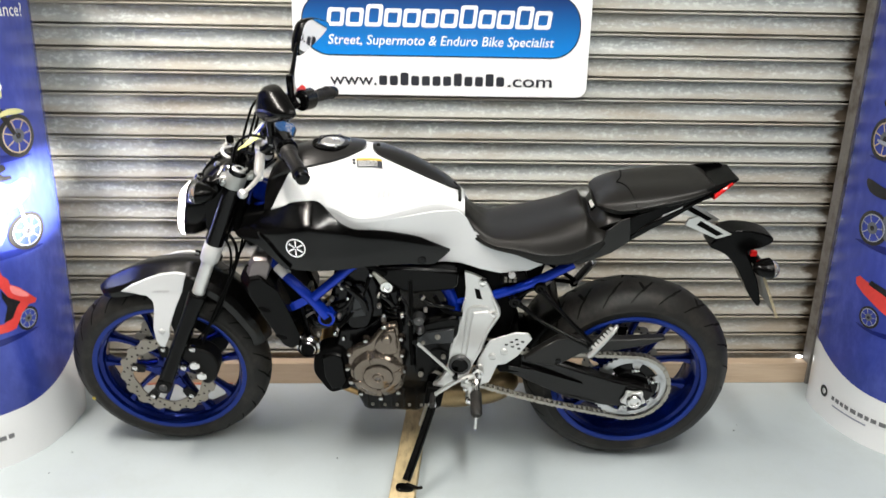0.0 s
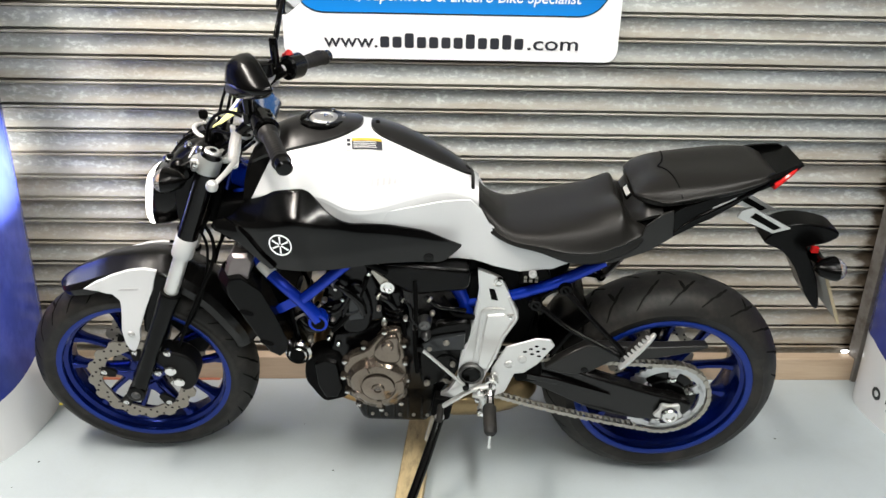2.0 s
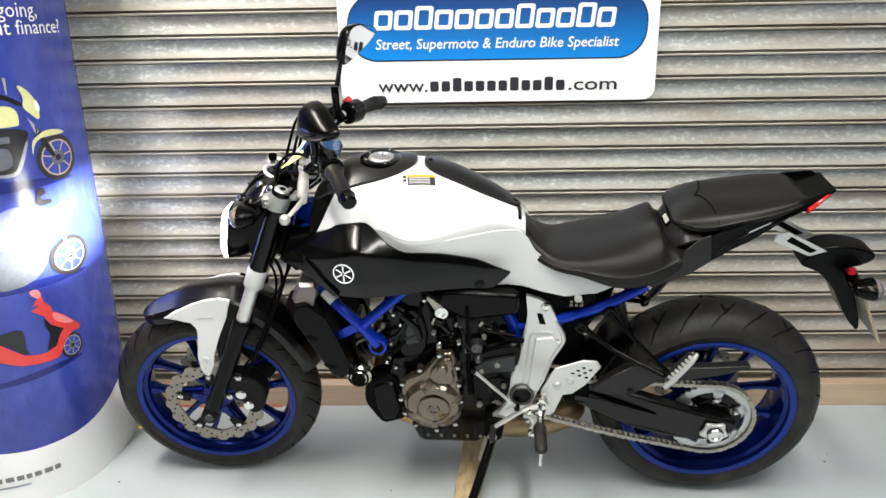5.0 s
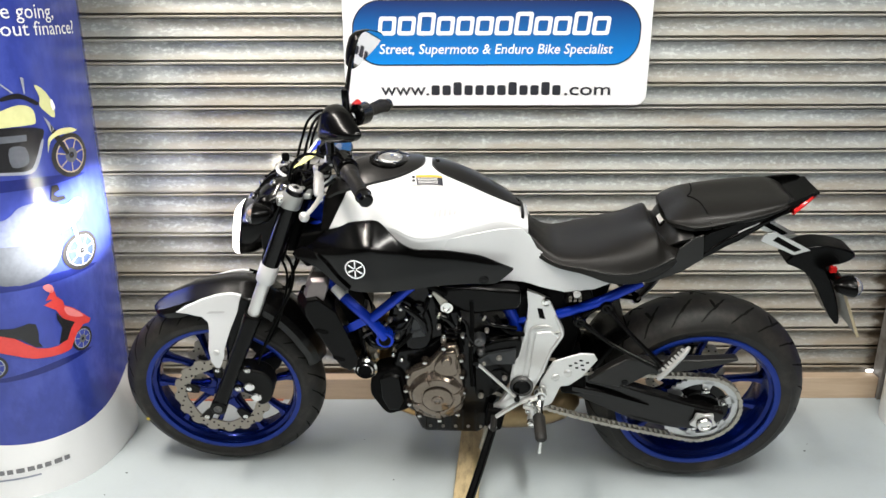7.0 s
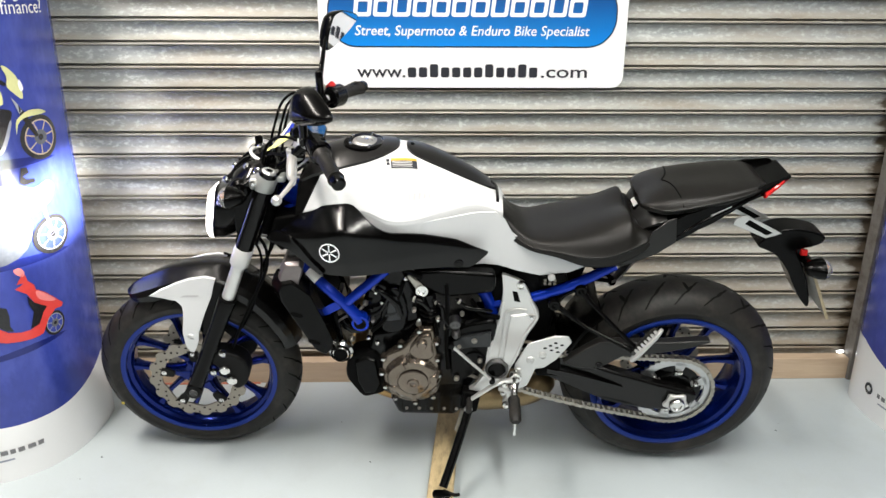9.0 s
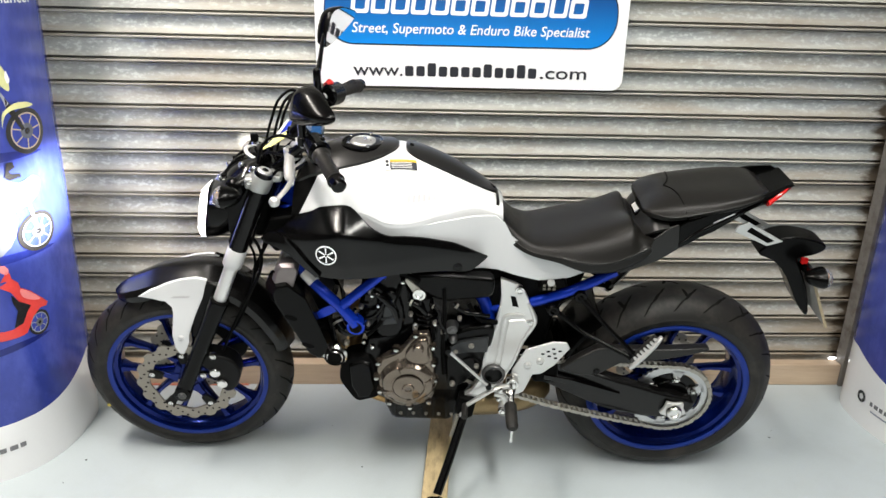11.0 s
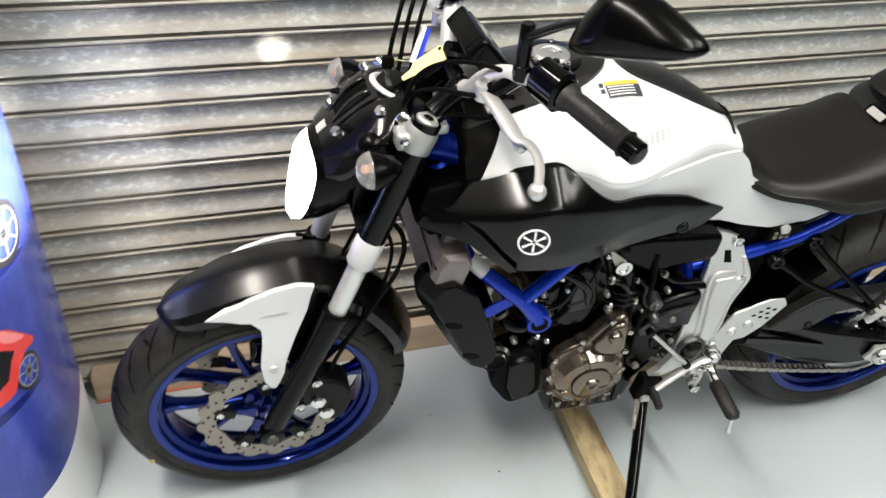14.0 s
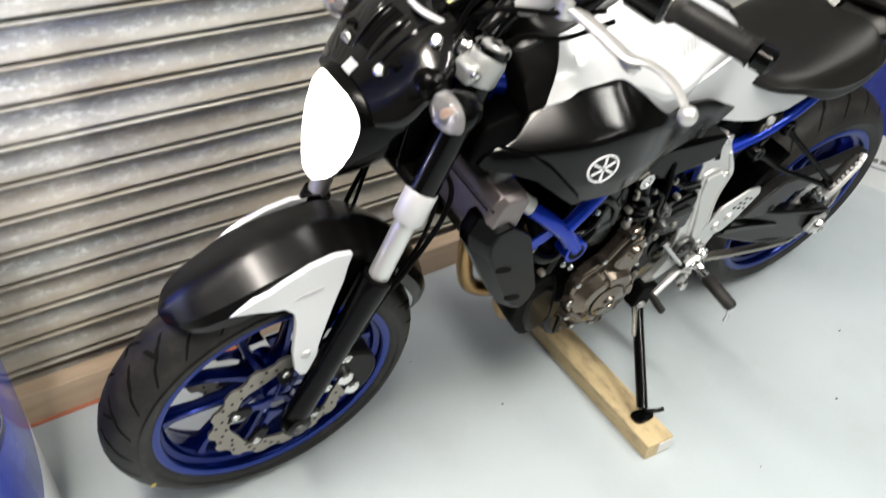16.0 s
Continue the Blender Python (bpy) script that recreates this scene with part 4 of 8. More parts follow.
def fork(side):
    y = 0.105 * side
    low = tube([fork_at(z, y) for z in (0.275, 0.30, 0.36, 0.45, 0.55, 0.612, 0.618)], [0.016, 0.022, 0.022, 0.0225, 0.0235, 0.0255, 0.022], 20, 2)
    leg = turned(part("fork_leg", low, SATIN_BLACK, bike, "black fork slider"))
    part("stanchion", rod(fork_at(0.61, y), fork_at(0.76, y), 0.0175, 20), ALLOY, leg, "bright fork tube")
    part("fork_collar", tube([fork_at(z, y) for z in (0.722, 0.726, 0.772, 0.776)], [0.0225, 0.0255, 0.0255, 0.0225], 20, 1), SILVER, leg, "silver collar")
    part("upper_tube", rod(fork_at(0.774, y), fork_at(0.985 if side < 0 else 0.945, y), 0.0235, 20), GLOSS_BLACK, leg, "black upper fork tube")
    part("axle_clamp", tube([(0.0, y - side * 0.005, FR), (0.0, y + side * 0.022, FR), (0, y + side * 0.024, FR)], [0.024, 0.024, 0.02], 20, 1), SATIN_BLACK, leg)
    bolt(0.0, y + side * 0.024, FR, 0.012, side, DARK_STEEL, leg, 0.004, "axle_bolt")
    part("dust_seal", rod(fork_at(0.606, y), fork_at(0.622, y), 0.0245, 20), DEEP_BLACK, leg)
    # caliper behind the leg
    cal = turned(part("brake_caliper", plate(smooth_line([(0.055, 0.40), (0.075, 0.425), (0.12, 0.42), (0.155, 0.395), (0.165, 0.35), (0.148, 0.305), (0.12, 0.29), (0.10, 0.315), (0.085, 0.36)], 3, True), side * 0.048, side * 0.104), CALIPER_BLACK, bike, "black four-piston brake caliper", bevel=0.006))
    for cx, cz in ((0.097, 0.367), (0.112, 0.327)):
        part("piston_cap", lathe([(0, side * 0.010), (0.012, side * 0.010), (0.0155, side * 0.007), (0.0155, -side * 0.004)], (cx, side * 0.105, cz), 20), CHROME, cal, "bright piston cap")
    for cx, cz in ((0.062, 0.358), (0.098, 0.425)):
        bolt(cx, side * 0.104, cz, 0.011, side, CHROME, cal, 0.008)
    return leg


both(fork)

# ---- front fender ----


def fender():
    rings = []
    path = smooth_line([(-0.168, 0.585), (-0.146, 0.606), (-0.098, 0.632), (-0.02, 0.661), (0.08, 0.670), (0.16, 0.652), (0.228, 0.598), (0.281, 0.525), (0.308, 0.455), (0.312, 0.400)], 4)
    n = len(path)
    for i, (x, z) in enumerate(path):
        t = i / (n - 1)
        w = float(np.interp(t, [0, 0.06, 0.16, 0.3, 0.8, 1.0], [0.016, 0.040, 0.062, 0.077, 0.077, 0.042]))
        ux, uz = np.array((x, z - FR)) / np.hypot(x, z - FR)
        ring = []
        for s, drop in ((-1.0, 0.052), (-0.97, 0.034), (-0.80, 0.018), (-0.42, 0.008), (-0.16, 0.0015), (0, 0), (0.16, 0.0015), (0.42, 0.008), (0.80, 0.018), (0.97, 0.034), (1.0, 0.052)):
            k = drop * float(np.interp(t, [0, 0.25], [0.35, 1.0]))
            ring.append((x - ux * k, w * s, z - uz * k))
        rings.append(ring + [(p[0] - ux * 0.003, p[1] * 0.965, p[2] - uz * 0.003) for p in reversed(ring)])
    return skin(bmesh.new(), rings)


fend = turned(part("front_fender", fender(), FENDER_BLACK, bike, "satin black front mudguard with white side panels", sharp=22))
WHITE_SIDE = [(-0.085, 0.604), (-0.045, 0.630), (-0.004, 0.652), (0.040, 0.666), (0.081, 0.671), (0.110, 0.664), (0.101, 0.640), (0.093, 0.612), (0.069, 0.562), (0.052, 0.520), (0.044, 0.498), (0.041, 0.475), (0.031, 0.452), (0.021, 0.434), (0.010, 0.437), (0.001, 0.458), (-0.001, 0.500), (0.006, 0.542), (0.009, 0.568), (0.008, 0.584), (-0.007, 0.601), (-0.042, 0.605)]


def white_lat(x, z):
    """How far the white side panel stands from the middle."""
    return float(np.interp(z, [0.43, 0.50, 0.56, 0.60, 0.64, 0.68], [0.108, 0.105, 0.096, 0.088, 0.083, 0.079])) - 0.30 * max(0, -0.02 - x)


def fender_side(s):
    o = part("side_panel", shell([(x, z - (0.017 if s > 0 else 0)) for x, z in WHITE_SIDE], white_lat, s, 0.010, 0.02), TANK_WHITE, fend, "white fender side panel", bevel=0.0015)
    bolt(0.021, s * 0.105, 0.490, 0.009, s, SILVER, fend, 0.004)
    part("badge_bar", shell([(0.008, 0.612), (0.056, 0.612), (0.060, 0.618), (0.018, 0.618)], lambda x, z: white_lat(x, z) + 0.0012, s, 0.001, 0.03), NAME_GREY, fend)
    part("fender_stay", shell([(0.06, 0.60), (0.10, 0.655), (0.135, 0.64), (0.10, 0.55), (0.06, 0.46), (0.045, 0.48)], lambda x, z: 0.079, s, 0.006, 0.05), SATIN_BLACK, fend)
    return o


both(fender_side)

# ---- headlight, visor, signals ----
LAMP_SECT = [(0.080, 0.840, 0.010, 0.050), (0.084, 0.842, 0.040, 0.078), (0.095, 0.847, 0.062, 0.096), (0.109, 0.852, 0.0735, 0.101)]


def lamp_ring(x, zc, w, h, pinch=0.75, n=28):
    """A shield-shaped ring, narrower towards its foot, leaning back."""
    pts = []
    for a in np.linspace(0, 2 * math.pi, n, endpoint=False):
        c, s = math.cos(a), math.sin(a)
        k = 1.0 if s > 0 else 1 - 0.46 * (-s) ** 1.6
        y = w * math.copysign(abs(c) ** pinch, c) * k
        z = h * math.copysign(abs(s) ** 0.85, s) * (0.46 if s > 0 else 1.10)
        y *= 1.02
        pts.append((x + 0.20 * z + 2.2 * y * y, y, zc + z))
    return pts


lens = skin(bmesh.new(), [lamp_ring(*s) for s in LAMP_SECT])
headlight = heading(part("headlight", skin(bmesh.new(), [lamp_ring(0.105, 0.852, 0.071, 0.098), lamp_ring(0.111, 0.853, 0.0775, 0.104), lamp_ring(0.120, 0.856, 0.081, 0.105), lamp_ring(0.138, 0.860, 0.089, 0.107), lamp_ring(0.17, 0.866, 0.092, 0.100), lamp_ring(0.20, 0.87, 0.074, 0.085), lamp_ring(0.225, 0.875, 0.05, 0.06)]), SATIN_BLACK, bike, "shield-shaped headlight in a black shell"))
part("lens", lens, LAMP_WHITE, headlight, "bright white headlight lens wrapping to the sides")


def lid(x, y, z):
    """A place on the visor, from its flat drawing."""
    return x + 0.019, y * 1.2, z - float(np.interp(x, [0.118, 0.139, 0.2, 0.245], [0.030, 0.027, 0.012, 0.014]))


def on_visor(x, y, off=0.0):
    """A place on the visor's skin over (x, y), and its normal."""
    at, way, _, _ = VISOR_SKIN.ray_cast(Vector((x, y, 2)), Vector((0, 0, -1)))
    way = way if way.z > 0 else -way
    return at + way * off, way


def lids(pts):
    return [lid(*p) for p in pts]


visor_bm = body([(lid(x, 0, 0.9)[0], [lid(x, y, z)[1:] for y, z in r]) for x, r in [
    (0.112, [(0, 0.941), (0.035, 0.936), (0.062, 0.922), (0.074, 0.904), (0.05, 0.902), (0, 0.920)]),
    (0.140, [(0, 0.962), (0.045, 0.957), (0.082, 0.940), (0.094, 0.908), (0.06, 0.90), (0, 0.905)]),
    (0.172, [(0, 0.984), (0.05, 0.980), (0.090, 0.960), (0.100, 0.93), (0.07, 0.91), (0, 0.90)]),
    (0.21, [(0, 1.000), (0.05, 0.996), (0.085, 0.976), (0.094, 0.950), (0.07, 0.935), (0, 0.92)]),
    (0.245, [(0, 1.008), (0.045, 1.003), (0.07, 0.985), (0.076, 0.965), (0.05, 0.96), (0, 0.95)])]], 4, 4)
VISOR_SKIN = BVHTree.FromBMesh(visor_bm)
visor = heading(part("visor", visor_bm, VISOR_BLACK, bike, "glossy black headlight visor with bolts"))
for s in (-1, 1):
    for x, z, y, r in ((0.154, 0.934, 0.0505, 0.0085), (0.220, 0.981, 0.080, 0.0085), (0.252, 0.974, 0.103, 0.0115)):
        tilt = Matrix.Translation((x, s * y, z)) @ Matrix.Rotation(s * radians(-35 if r < 0.01 else -70), 4, "X") @ Matrix.Rotation(radians(-28), 4, "Y")
        bm = skin(bmesh.new(), [[tilt @ Vector((q * math.cos(a), q * math.sin(a), h)) for a in np.linspace(0, 2 * math.pi, 14, endpoint=False)] for q, h in ((r, -0.016), (r, 0.001), (r * 0.6, 0.0045))])
        part("visor_bolt", bm, CHROME, visor)
    y0 = 0.009 + 0.021 * s
    fin = [on_visor(x, y0 + 0.003 * s * (x - 0.15) / 0.06)[0] for x in np.linspace(0.152, 0.214, 7)]
    part("visor_fin", skin(bmesh.new(), [[(q[0], q[1] + b, q[2] + h * k) for b, h in ((-0.007, -0.004), (-0.0045, 0.0075), (0.0045, 0.0075), (0.007, -0.004))] for q, k in zip(fin, (0.1, 0.6, 1.0, 1.1, 1.1, 1.0, 0.7))]), VISOR_BLACK, visor, bevel=0.002)
    slot = [on_visor(x, y0 - 0.014 * s)[0] for x in np.linspace(0.160, 0.214, 6)]
    part("vent_slot", skin(bmesh.new(), [[(q[0], q[1] + b, q[2] + 0.0012) for b in (-0.006, 0.006)] + [(q[0], q[1] + b, q[2] - 0.003) for b in (0.006, -0.006)] for q in slot]), DEEP_BLACK, visor)
    at, way = on_visor(0.176, s * 0.062, 0.0)
    turn_to = way.to_track_quat("Z", "X").to_matrix()
    part("side_vent", skin(bmesh.new(), [[at + turn_to @ Vector((0.015 * math.cos(a), 0.008 * math.sin(a), h)) for a in np.linspace(0, 2 * math.pi, 16, endpoint=False)] for h in (-0.003, 0.0012)]), DEEP_BLACK, visor)
    part("visor_ridge", tube(lids([(0.132, s * 0.030, 0.9545), (0.150, s * 0.032, 0.9665), (0.185, s * 0.036, 0.9865), (0.215, s * 0.038, 0.998), (0.24, s * 0.038, 1.003)]), [0.0012, 0.003, 0.004, 0.0035, 0.0015], 8, 3), GLOSS_BLACK, visor)
    part("visor_wing", tube(lids([(0.148, s * 0.085, 0.938), (0.160, s * 0.090, 0.943), (0.185, s * 0.096, 0.952), (0.235, s * 0.082, 0.976)]), [0.003, 0.006, 0.007, 0.004], 8, 3), SATIN_BLACK, visor)
    part("stalk_collar", tube([(0.205, s * 0.092, 0.928), (0.205, s * 0.106, 0.929), (0.205, s * 0.116, 0.930), (0.205, s * 0.120, 0.930)], [0.027, 0.027, 0.023, 0.016], 18, 1), SATIN_BLACK, visor, "round rubber collar of the signal stalk")
    part("side_cover", shell(smooth_line([(0.185, 0.915), (0.195, 0.930), (0.235, 0.945), (0.25, 0.92), (0.232, 0.86), (0.212, 0.80), (0.185, 0.778), (0.172, 0.80), (0.178, 0.86)], 3, True), lambda x, z: 0.095 - 0.4 * max(0, 0.15 - x) - 0.12 * max(0, 0.86 - z), s, 0.006, 0.03), SATIN_BLACK, headlight, bevel=0.002)
bm = skin(bmesh.new(), [[(0.130 + a + d, b, 0.9085 + c + e) for a, b, c in ((0, -0.011, 0), (0, 0.011, 0), (0.015, 0.011, 0.0125), (0.015, -0.011, 0.0125))] for d, e in ((0.004, -0.005), (-0.0015, 0.002))])
part("visor_badge", bm, SILVER, visor, "small silver label")


def signal(x, y, z, side, parent=None, back=False, steer=True):
    d = 1 if back else -1
    stalk = part("turn_signal", tube([(x, y - side * 0.085, z - 0.012), (x, y - side * 0.04, z - 0.008), (x, y, z)], [0.015, 0.013, 0.018], 12, 3), SATIN_BLACK, bike, "turn signal on a short black stalk")
    rings = [[(x + d * q, y + wy * math.cos(a), z + hz * math.sin(a)) for a in np.linspace(0, 2 * math.pi, 18, endpoint=False)] for q, wy, hz in ((-0.034, 0.006, 0.006), (-0.022, 0.022, 0.018), (0.0, 0.034, 0.026), (0.012, 0.036, 0.028))]
    part("signal_shell", skin(bmesh.new(), rings), SATIN_BLACK, stalk)
    rings = [[(x + d * q, y + wy * math.cos(a), z + hz * math.sin(a)) for a in np.linspace(0, 2 * math.pi, 18, endpoint=False)] for q, wy, hz in ((0.012, 0.0345, 0.0265), (0.022, 0.031, 0.0235), (0.031, 0.021, 0.016), (0.035, 0.008, 0.006))]
    part("signal_lens", skin(bmesh.new(), rings), CLEAR_LENS, stalk, "clear turn signal lens")
    part("reflector", skin(bmesh.new(), [[(x + d * q, y + w * math.cos(a), z + h * math.sin(a)) for a in np.linspace(0, 2 * math.pi, 18, endpoint=False)] for q, w, h in ((0.0125, 0.0335, 0.0255), (0.006, 0.022, 0.016), (0.004, 0.006, 0.005))]), REFLECTOR, stalk)
    bm = bmesh.new()
    bmesh.ops.create_uvsphere(bm, u_segments=10, v_segments=8, radius=0.0052, matrix=Matrix.Translation((x + d * 0.016, y, z)))
    part("bulb", bm, AMBER, stalk, "amber bulb")
    if steer:
        heading(stalk)
    return stalk


signal(0.203, -0.172, 0.934, -1)
signal(0.203, 0.150, 0.934, 1)

# ---- triple clamp, handlebar, controls ----
CLAMP_CAST = surface("cast_clamp", (0.36, 0.37, 0.36), 0.42, metal=0.55, vary=0.12, scale=30, fine=160, bump=0.04)
clamp = turned(part("triple_clamp", slab(smooth_line([(0.262, -0.060), (0.285, -0.072), (0.318, -0.070), (0.330, -0.04), (0.333, 0.02), (0.325, 0.10), (0.305, 0.112), (0.272, 0.112), (0.255, 0.095), (0.253, 0.05), (0.253, -0.03)], 3, True), 0.952, 0.970), GLOSS_BLACK, bike, "black top clamp with cast fork rings", bevel=0.004))
for s in (-1, 1):
    p = fork_at(0.980 if s < 0 else 0.945, 0.104 * s)
    part("fork_cap", tube([p - AX * 0.004, p + AX * 0.008, p + AX * 0.011], [0.0185, 0.0185, 0.015], 18, 1), ALLOY, clamp, "bright fork cap")
    part("cap_socket", tube([p + AX * 0.0095, p + AX * 0.0116], [0.009, 0.009], 6, 1), DEEP_BLACK, clamp)
    part("clamp_web", box(p[0] + 0.004, p[0] + 0.040, min(p[1] - s * 0.05, p[1]), max(p[1] - s * 0.05, p[1]), p[2] - 0.026, p[2] - 0.008), CLAMP_CAST, clamp, bevel=0.006)
    part("clamp_ring", tube([p - AX * 0.046, p - AX * 0.042, p - AX * 0.012, p - AX * 0.004], [0.0255, 0.0275, 0.0275, 0.0245], 20, 1), CLAMP_CAST, clamp, "cast alloy fork clamp")
    part("clamp_lug", box(p[0] - 0.048, p[0] - 0.016, p[1] - 0.017, p[1] + 0.017, p[2] - 0.036, p[2] - 0.006), CLAMP_CAST, clamp, bevel=0.006)
    bolt(p[0] - 0.036, p[1] + s * 0.017, p[2] - 0.017, 0.008, s, CHROME, clamp, 0.006)
    part("bar_riser", tube([(0.316, 0.040 * s, 0.968), (0.336, 0.034 * s, 0.982), (0.362, 0.030 * s, 1.004), (0.366, 0.030 * s, 1.018)], [0.019, 0.018, 0.020, 0.012], 14, 1), GLOSS_BLACK, clamp)
lower = turned(part("lower_clamp", box(0.185, 0.245, -0.095, 0.095, 0.778, 0.798), DEEP_BLACK, bike, bevel=0.006))
part("steering_stem", rod(fork_at(0.78, 0, -0.03), fork_at(0.97, 0, -0.03), 0.026, 16), DEEP_BLACK, lower)


def settled(p):
    """The right half of the bar sits a little back and lower."""
    k = max(0.0, p[1] - 0.05)
    return np.array(p) + np.array((0.05 * k, 0, -0.055 * k))


BAR = [(0.494, 0.328, 1.075), (0.448, 0.21, 1.089), (0.400, 0.145, 1.088), (0.378, 0.100, 1.060), (0.367, 0.055, 1.015), (0.364, 0.0, 1.006)]
bar = turned(part("handlebar", tube([settled(p) for p in BAR] + [(x, -y, z) for x, y, z in BAR[-2::-1]], [0.011, 0.011, 0.012, 0.0135, 0.0135, 0.0135, 0.0135, 0.0135, 0.012, 0.011, 0.011], 14, 5), SILVER, bike, "grey tapered handlebar"))


def on_bar(y):
    """A point and the way of the grip part of the bar, at the side of y."""
    s = math.copysign(1, y)
    a, b = np.array((0.448, 0.21, 1.089)), np.array((0.498, 0.338, 1.074))
    t = (abs(y) - 0.21) / 0.128
    p = a + (b - a) * t
    w = (b - a) / np.linalg.norm(b - a)
    return settled(p * (1, s, 1)), w * (1, s, 1)


for s in (-1, 1):
    p0, w = on_bar(0.215 * s)
    p1, _ = on_bar(0.318 * s)
    grip = part("grip", tube([p0, p0 + w * 0.006, p0 + w * 0.012, p0 + w * 0.016, p1 - w * 0.006, p1], [0.021, 0.021, 0.0165, 0.0165, 0.0165, 0.0195], 18, 1), RUBBER, bar, "black ribbed rubber grip")
    for k in range(10):
        q = p0 + w * (0.022 + 0.0082 * k)
        part("grip_rib", tube([q, q + w * 0.0045], [0.0169, 0.0169], 14, 1), RUBBER, grip)
    part("bar_end", tube([p1, p1 + w * 0.004, p1 + w * 0.022, p1 + w * 0.026], [0.012, 0.0165, 0.0165, 0.012], 18, 1), GLOSS_BLACK, bar, "black bar-end weight")
    q0, q1 = on_bar(0.160 * s)[0], on_bar(0.212 * s)[0]
    sw = part("switch_housing", tube([q0, q0 + w * 0.005, q1 - w * 0.005, q1], [0.020, 0.026, 0.027, 0.022], 16, 1, flat=1.15), GLOSS_BLACK, bar, "black switch cluster")
    if s > 0:
        part("stop_switch", tube([q0 + w * 0.018 + np.array((-0.010, 0, 0.024)), q0 + w * 0.034 + np.array((-0.006, 0, 0.030))], [0.010, 0.011], 10, 1), RED_SWITCH, sw, "red engine stop switch")
        res = part("brake_reservoir", tube([(0.385, 0.125, 1.085), (0.385, 0.125, 1.115), (0.385, 0.125, 1.118)], [0.026, 0.026, 0.022], 18, 1), GLOSS_BLACK, bar)
    else:
        for k, dz in ((0.014, 0.025), (0.034, 0.027)):
            part("button", tube([q0 + w * k + np.array((0.012, 0, dz - 0.004)), q0 + w * k + np.array((0.013, 0, dz + 0.003))], [0.006, 0.005], 10, 1), SATIN_BLACK, sw)
    # lever and its bracket
    lp = [settled((x, s * y, z)) for x, y, z in ((0.372, 0.104, 1.052), (0.366, 0.123, 1.054), (0.369, 0.150, 1.053), (0.373, 0.184, 1.049), (0.376, 0.210, 1.044), (0.379, 0.234, 1.041), (0.386, 0.252, 1.046), (0.386, 0.278, 1.050), (0.380, 0.308, 1.049), (0.370, 0.332, 1.045), (0.362, 0.347, 1.042))]
    part("lever_bracket", tube([on_bar(0.150 * s)[0], on_bar(0.145 * s)[0] + np.array((-0.016, 0, -0.012)), lp[1] + np.array((0.012, s * 0.016, 0.006)), lp[1] + np.array((0.006, 0, 0.004))], [0.017, 0.014, 0.011, 0.009], 12, 3), GLOSS_BLACK, bar, "black lever bracket")
    part("lever", tube(lp[1:], [0.0095, 0.0115, 0.0125, 0.0125, 0.0105, 0.0075, 0.0068, 0.0064, 0.006, 0.0058], 12, 4, flat=0.55), ALLOY, bar, "cast alloy lever")
    part("lever_heel", tube([lp[4] + np.array((0.004, 0, -0.004)), lp[5] + np.array((0.002, s * 0.004, -0.010)), lp[5] + np.array((0.006, s * 0.012, -0.004))], [0.006, 0.0075, 0.005], 10, 3), ALLOY, bar)
    bm = bmesh.new()
    bmesh.ops.create_uvsphere(bm, u_segments=14, v_segments=10, radius=0.0118, matrix=Matrix.Translation(lp[-1]))
    part("lever_ball", bm, ALLOY, bar)
    part("lever_pivot", rod(lp[1] + np.array((0, 0, -0.014)), lp[1] + np.array((0, 0, 0.010)), 0.0135, 18), ALLOY, bar)
    part("pivot_bolt", rod(lp[1] + np.array((0, 0, 0.010)), lp[1] + np.array((0, 0, 0.015)), 0.0085, 6), CHROME, bar)
    part("cable_adjuster", tube([lp[1], lp[0] + np.array((0.0, -s * 0.004, 0.0)), lp[0] + np.array((0.004, -s * 0.030, -0.006))], [0.010, 0.0105, 0.0085], 12, 2), ALLOY, bar)

part("bar_clamp", tube([(0.366, -0.040, 1.009), (0.364, -0.020, 1.006), (0.364, 0.0, 1.006), (0.364, 0.020, 1.006), (0.366, 0.040, 1.009)], 0.0175, 14, 4), GLOSS_BLACK, bar, "black bar clamp")
# mirrors
MIRROR_OUT = (0.86, 1.0) * smooth_line([(-0.092, -0.030), (-0.080, -0.004), (-0.050, 0.026), (-0.018, 0.044), (0.030, 0.034), (0.075, 0.008), (0.102, -0.012), (0.098, -0.024), (0.050, -0.033), (-0.050, -0.037)], 4, True)


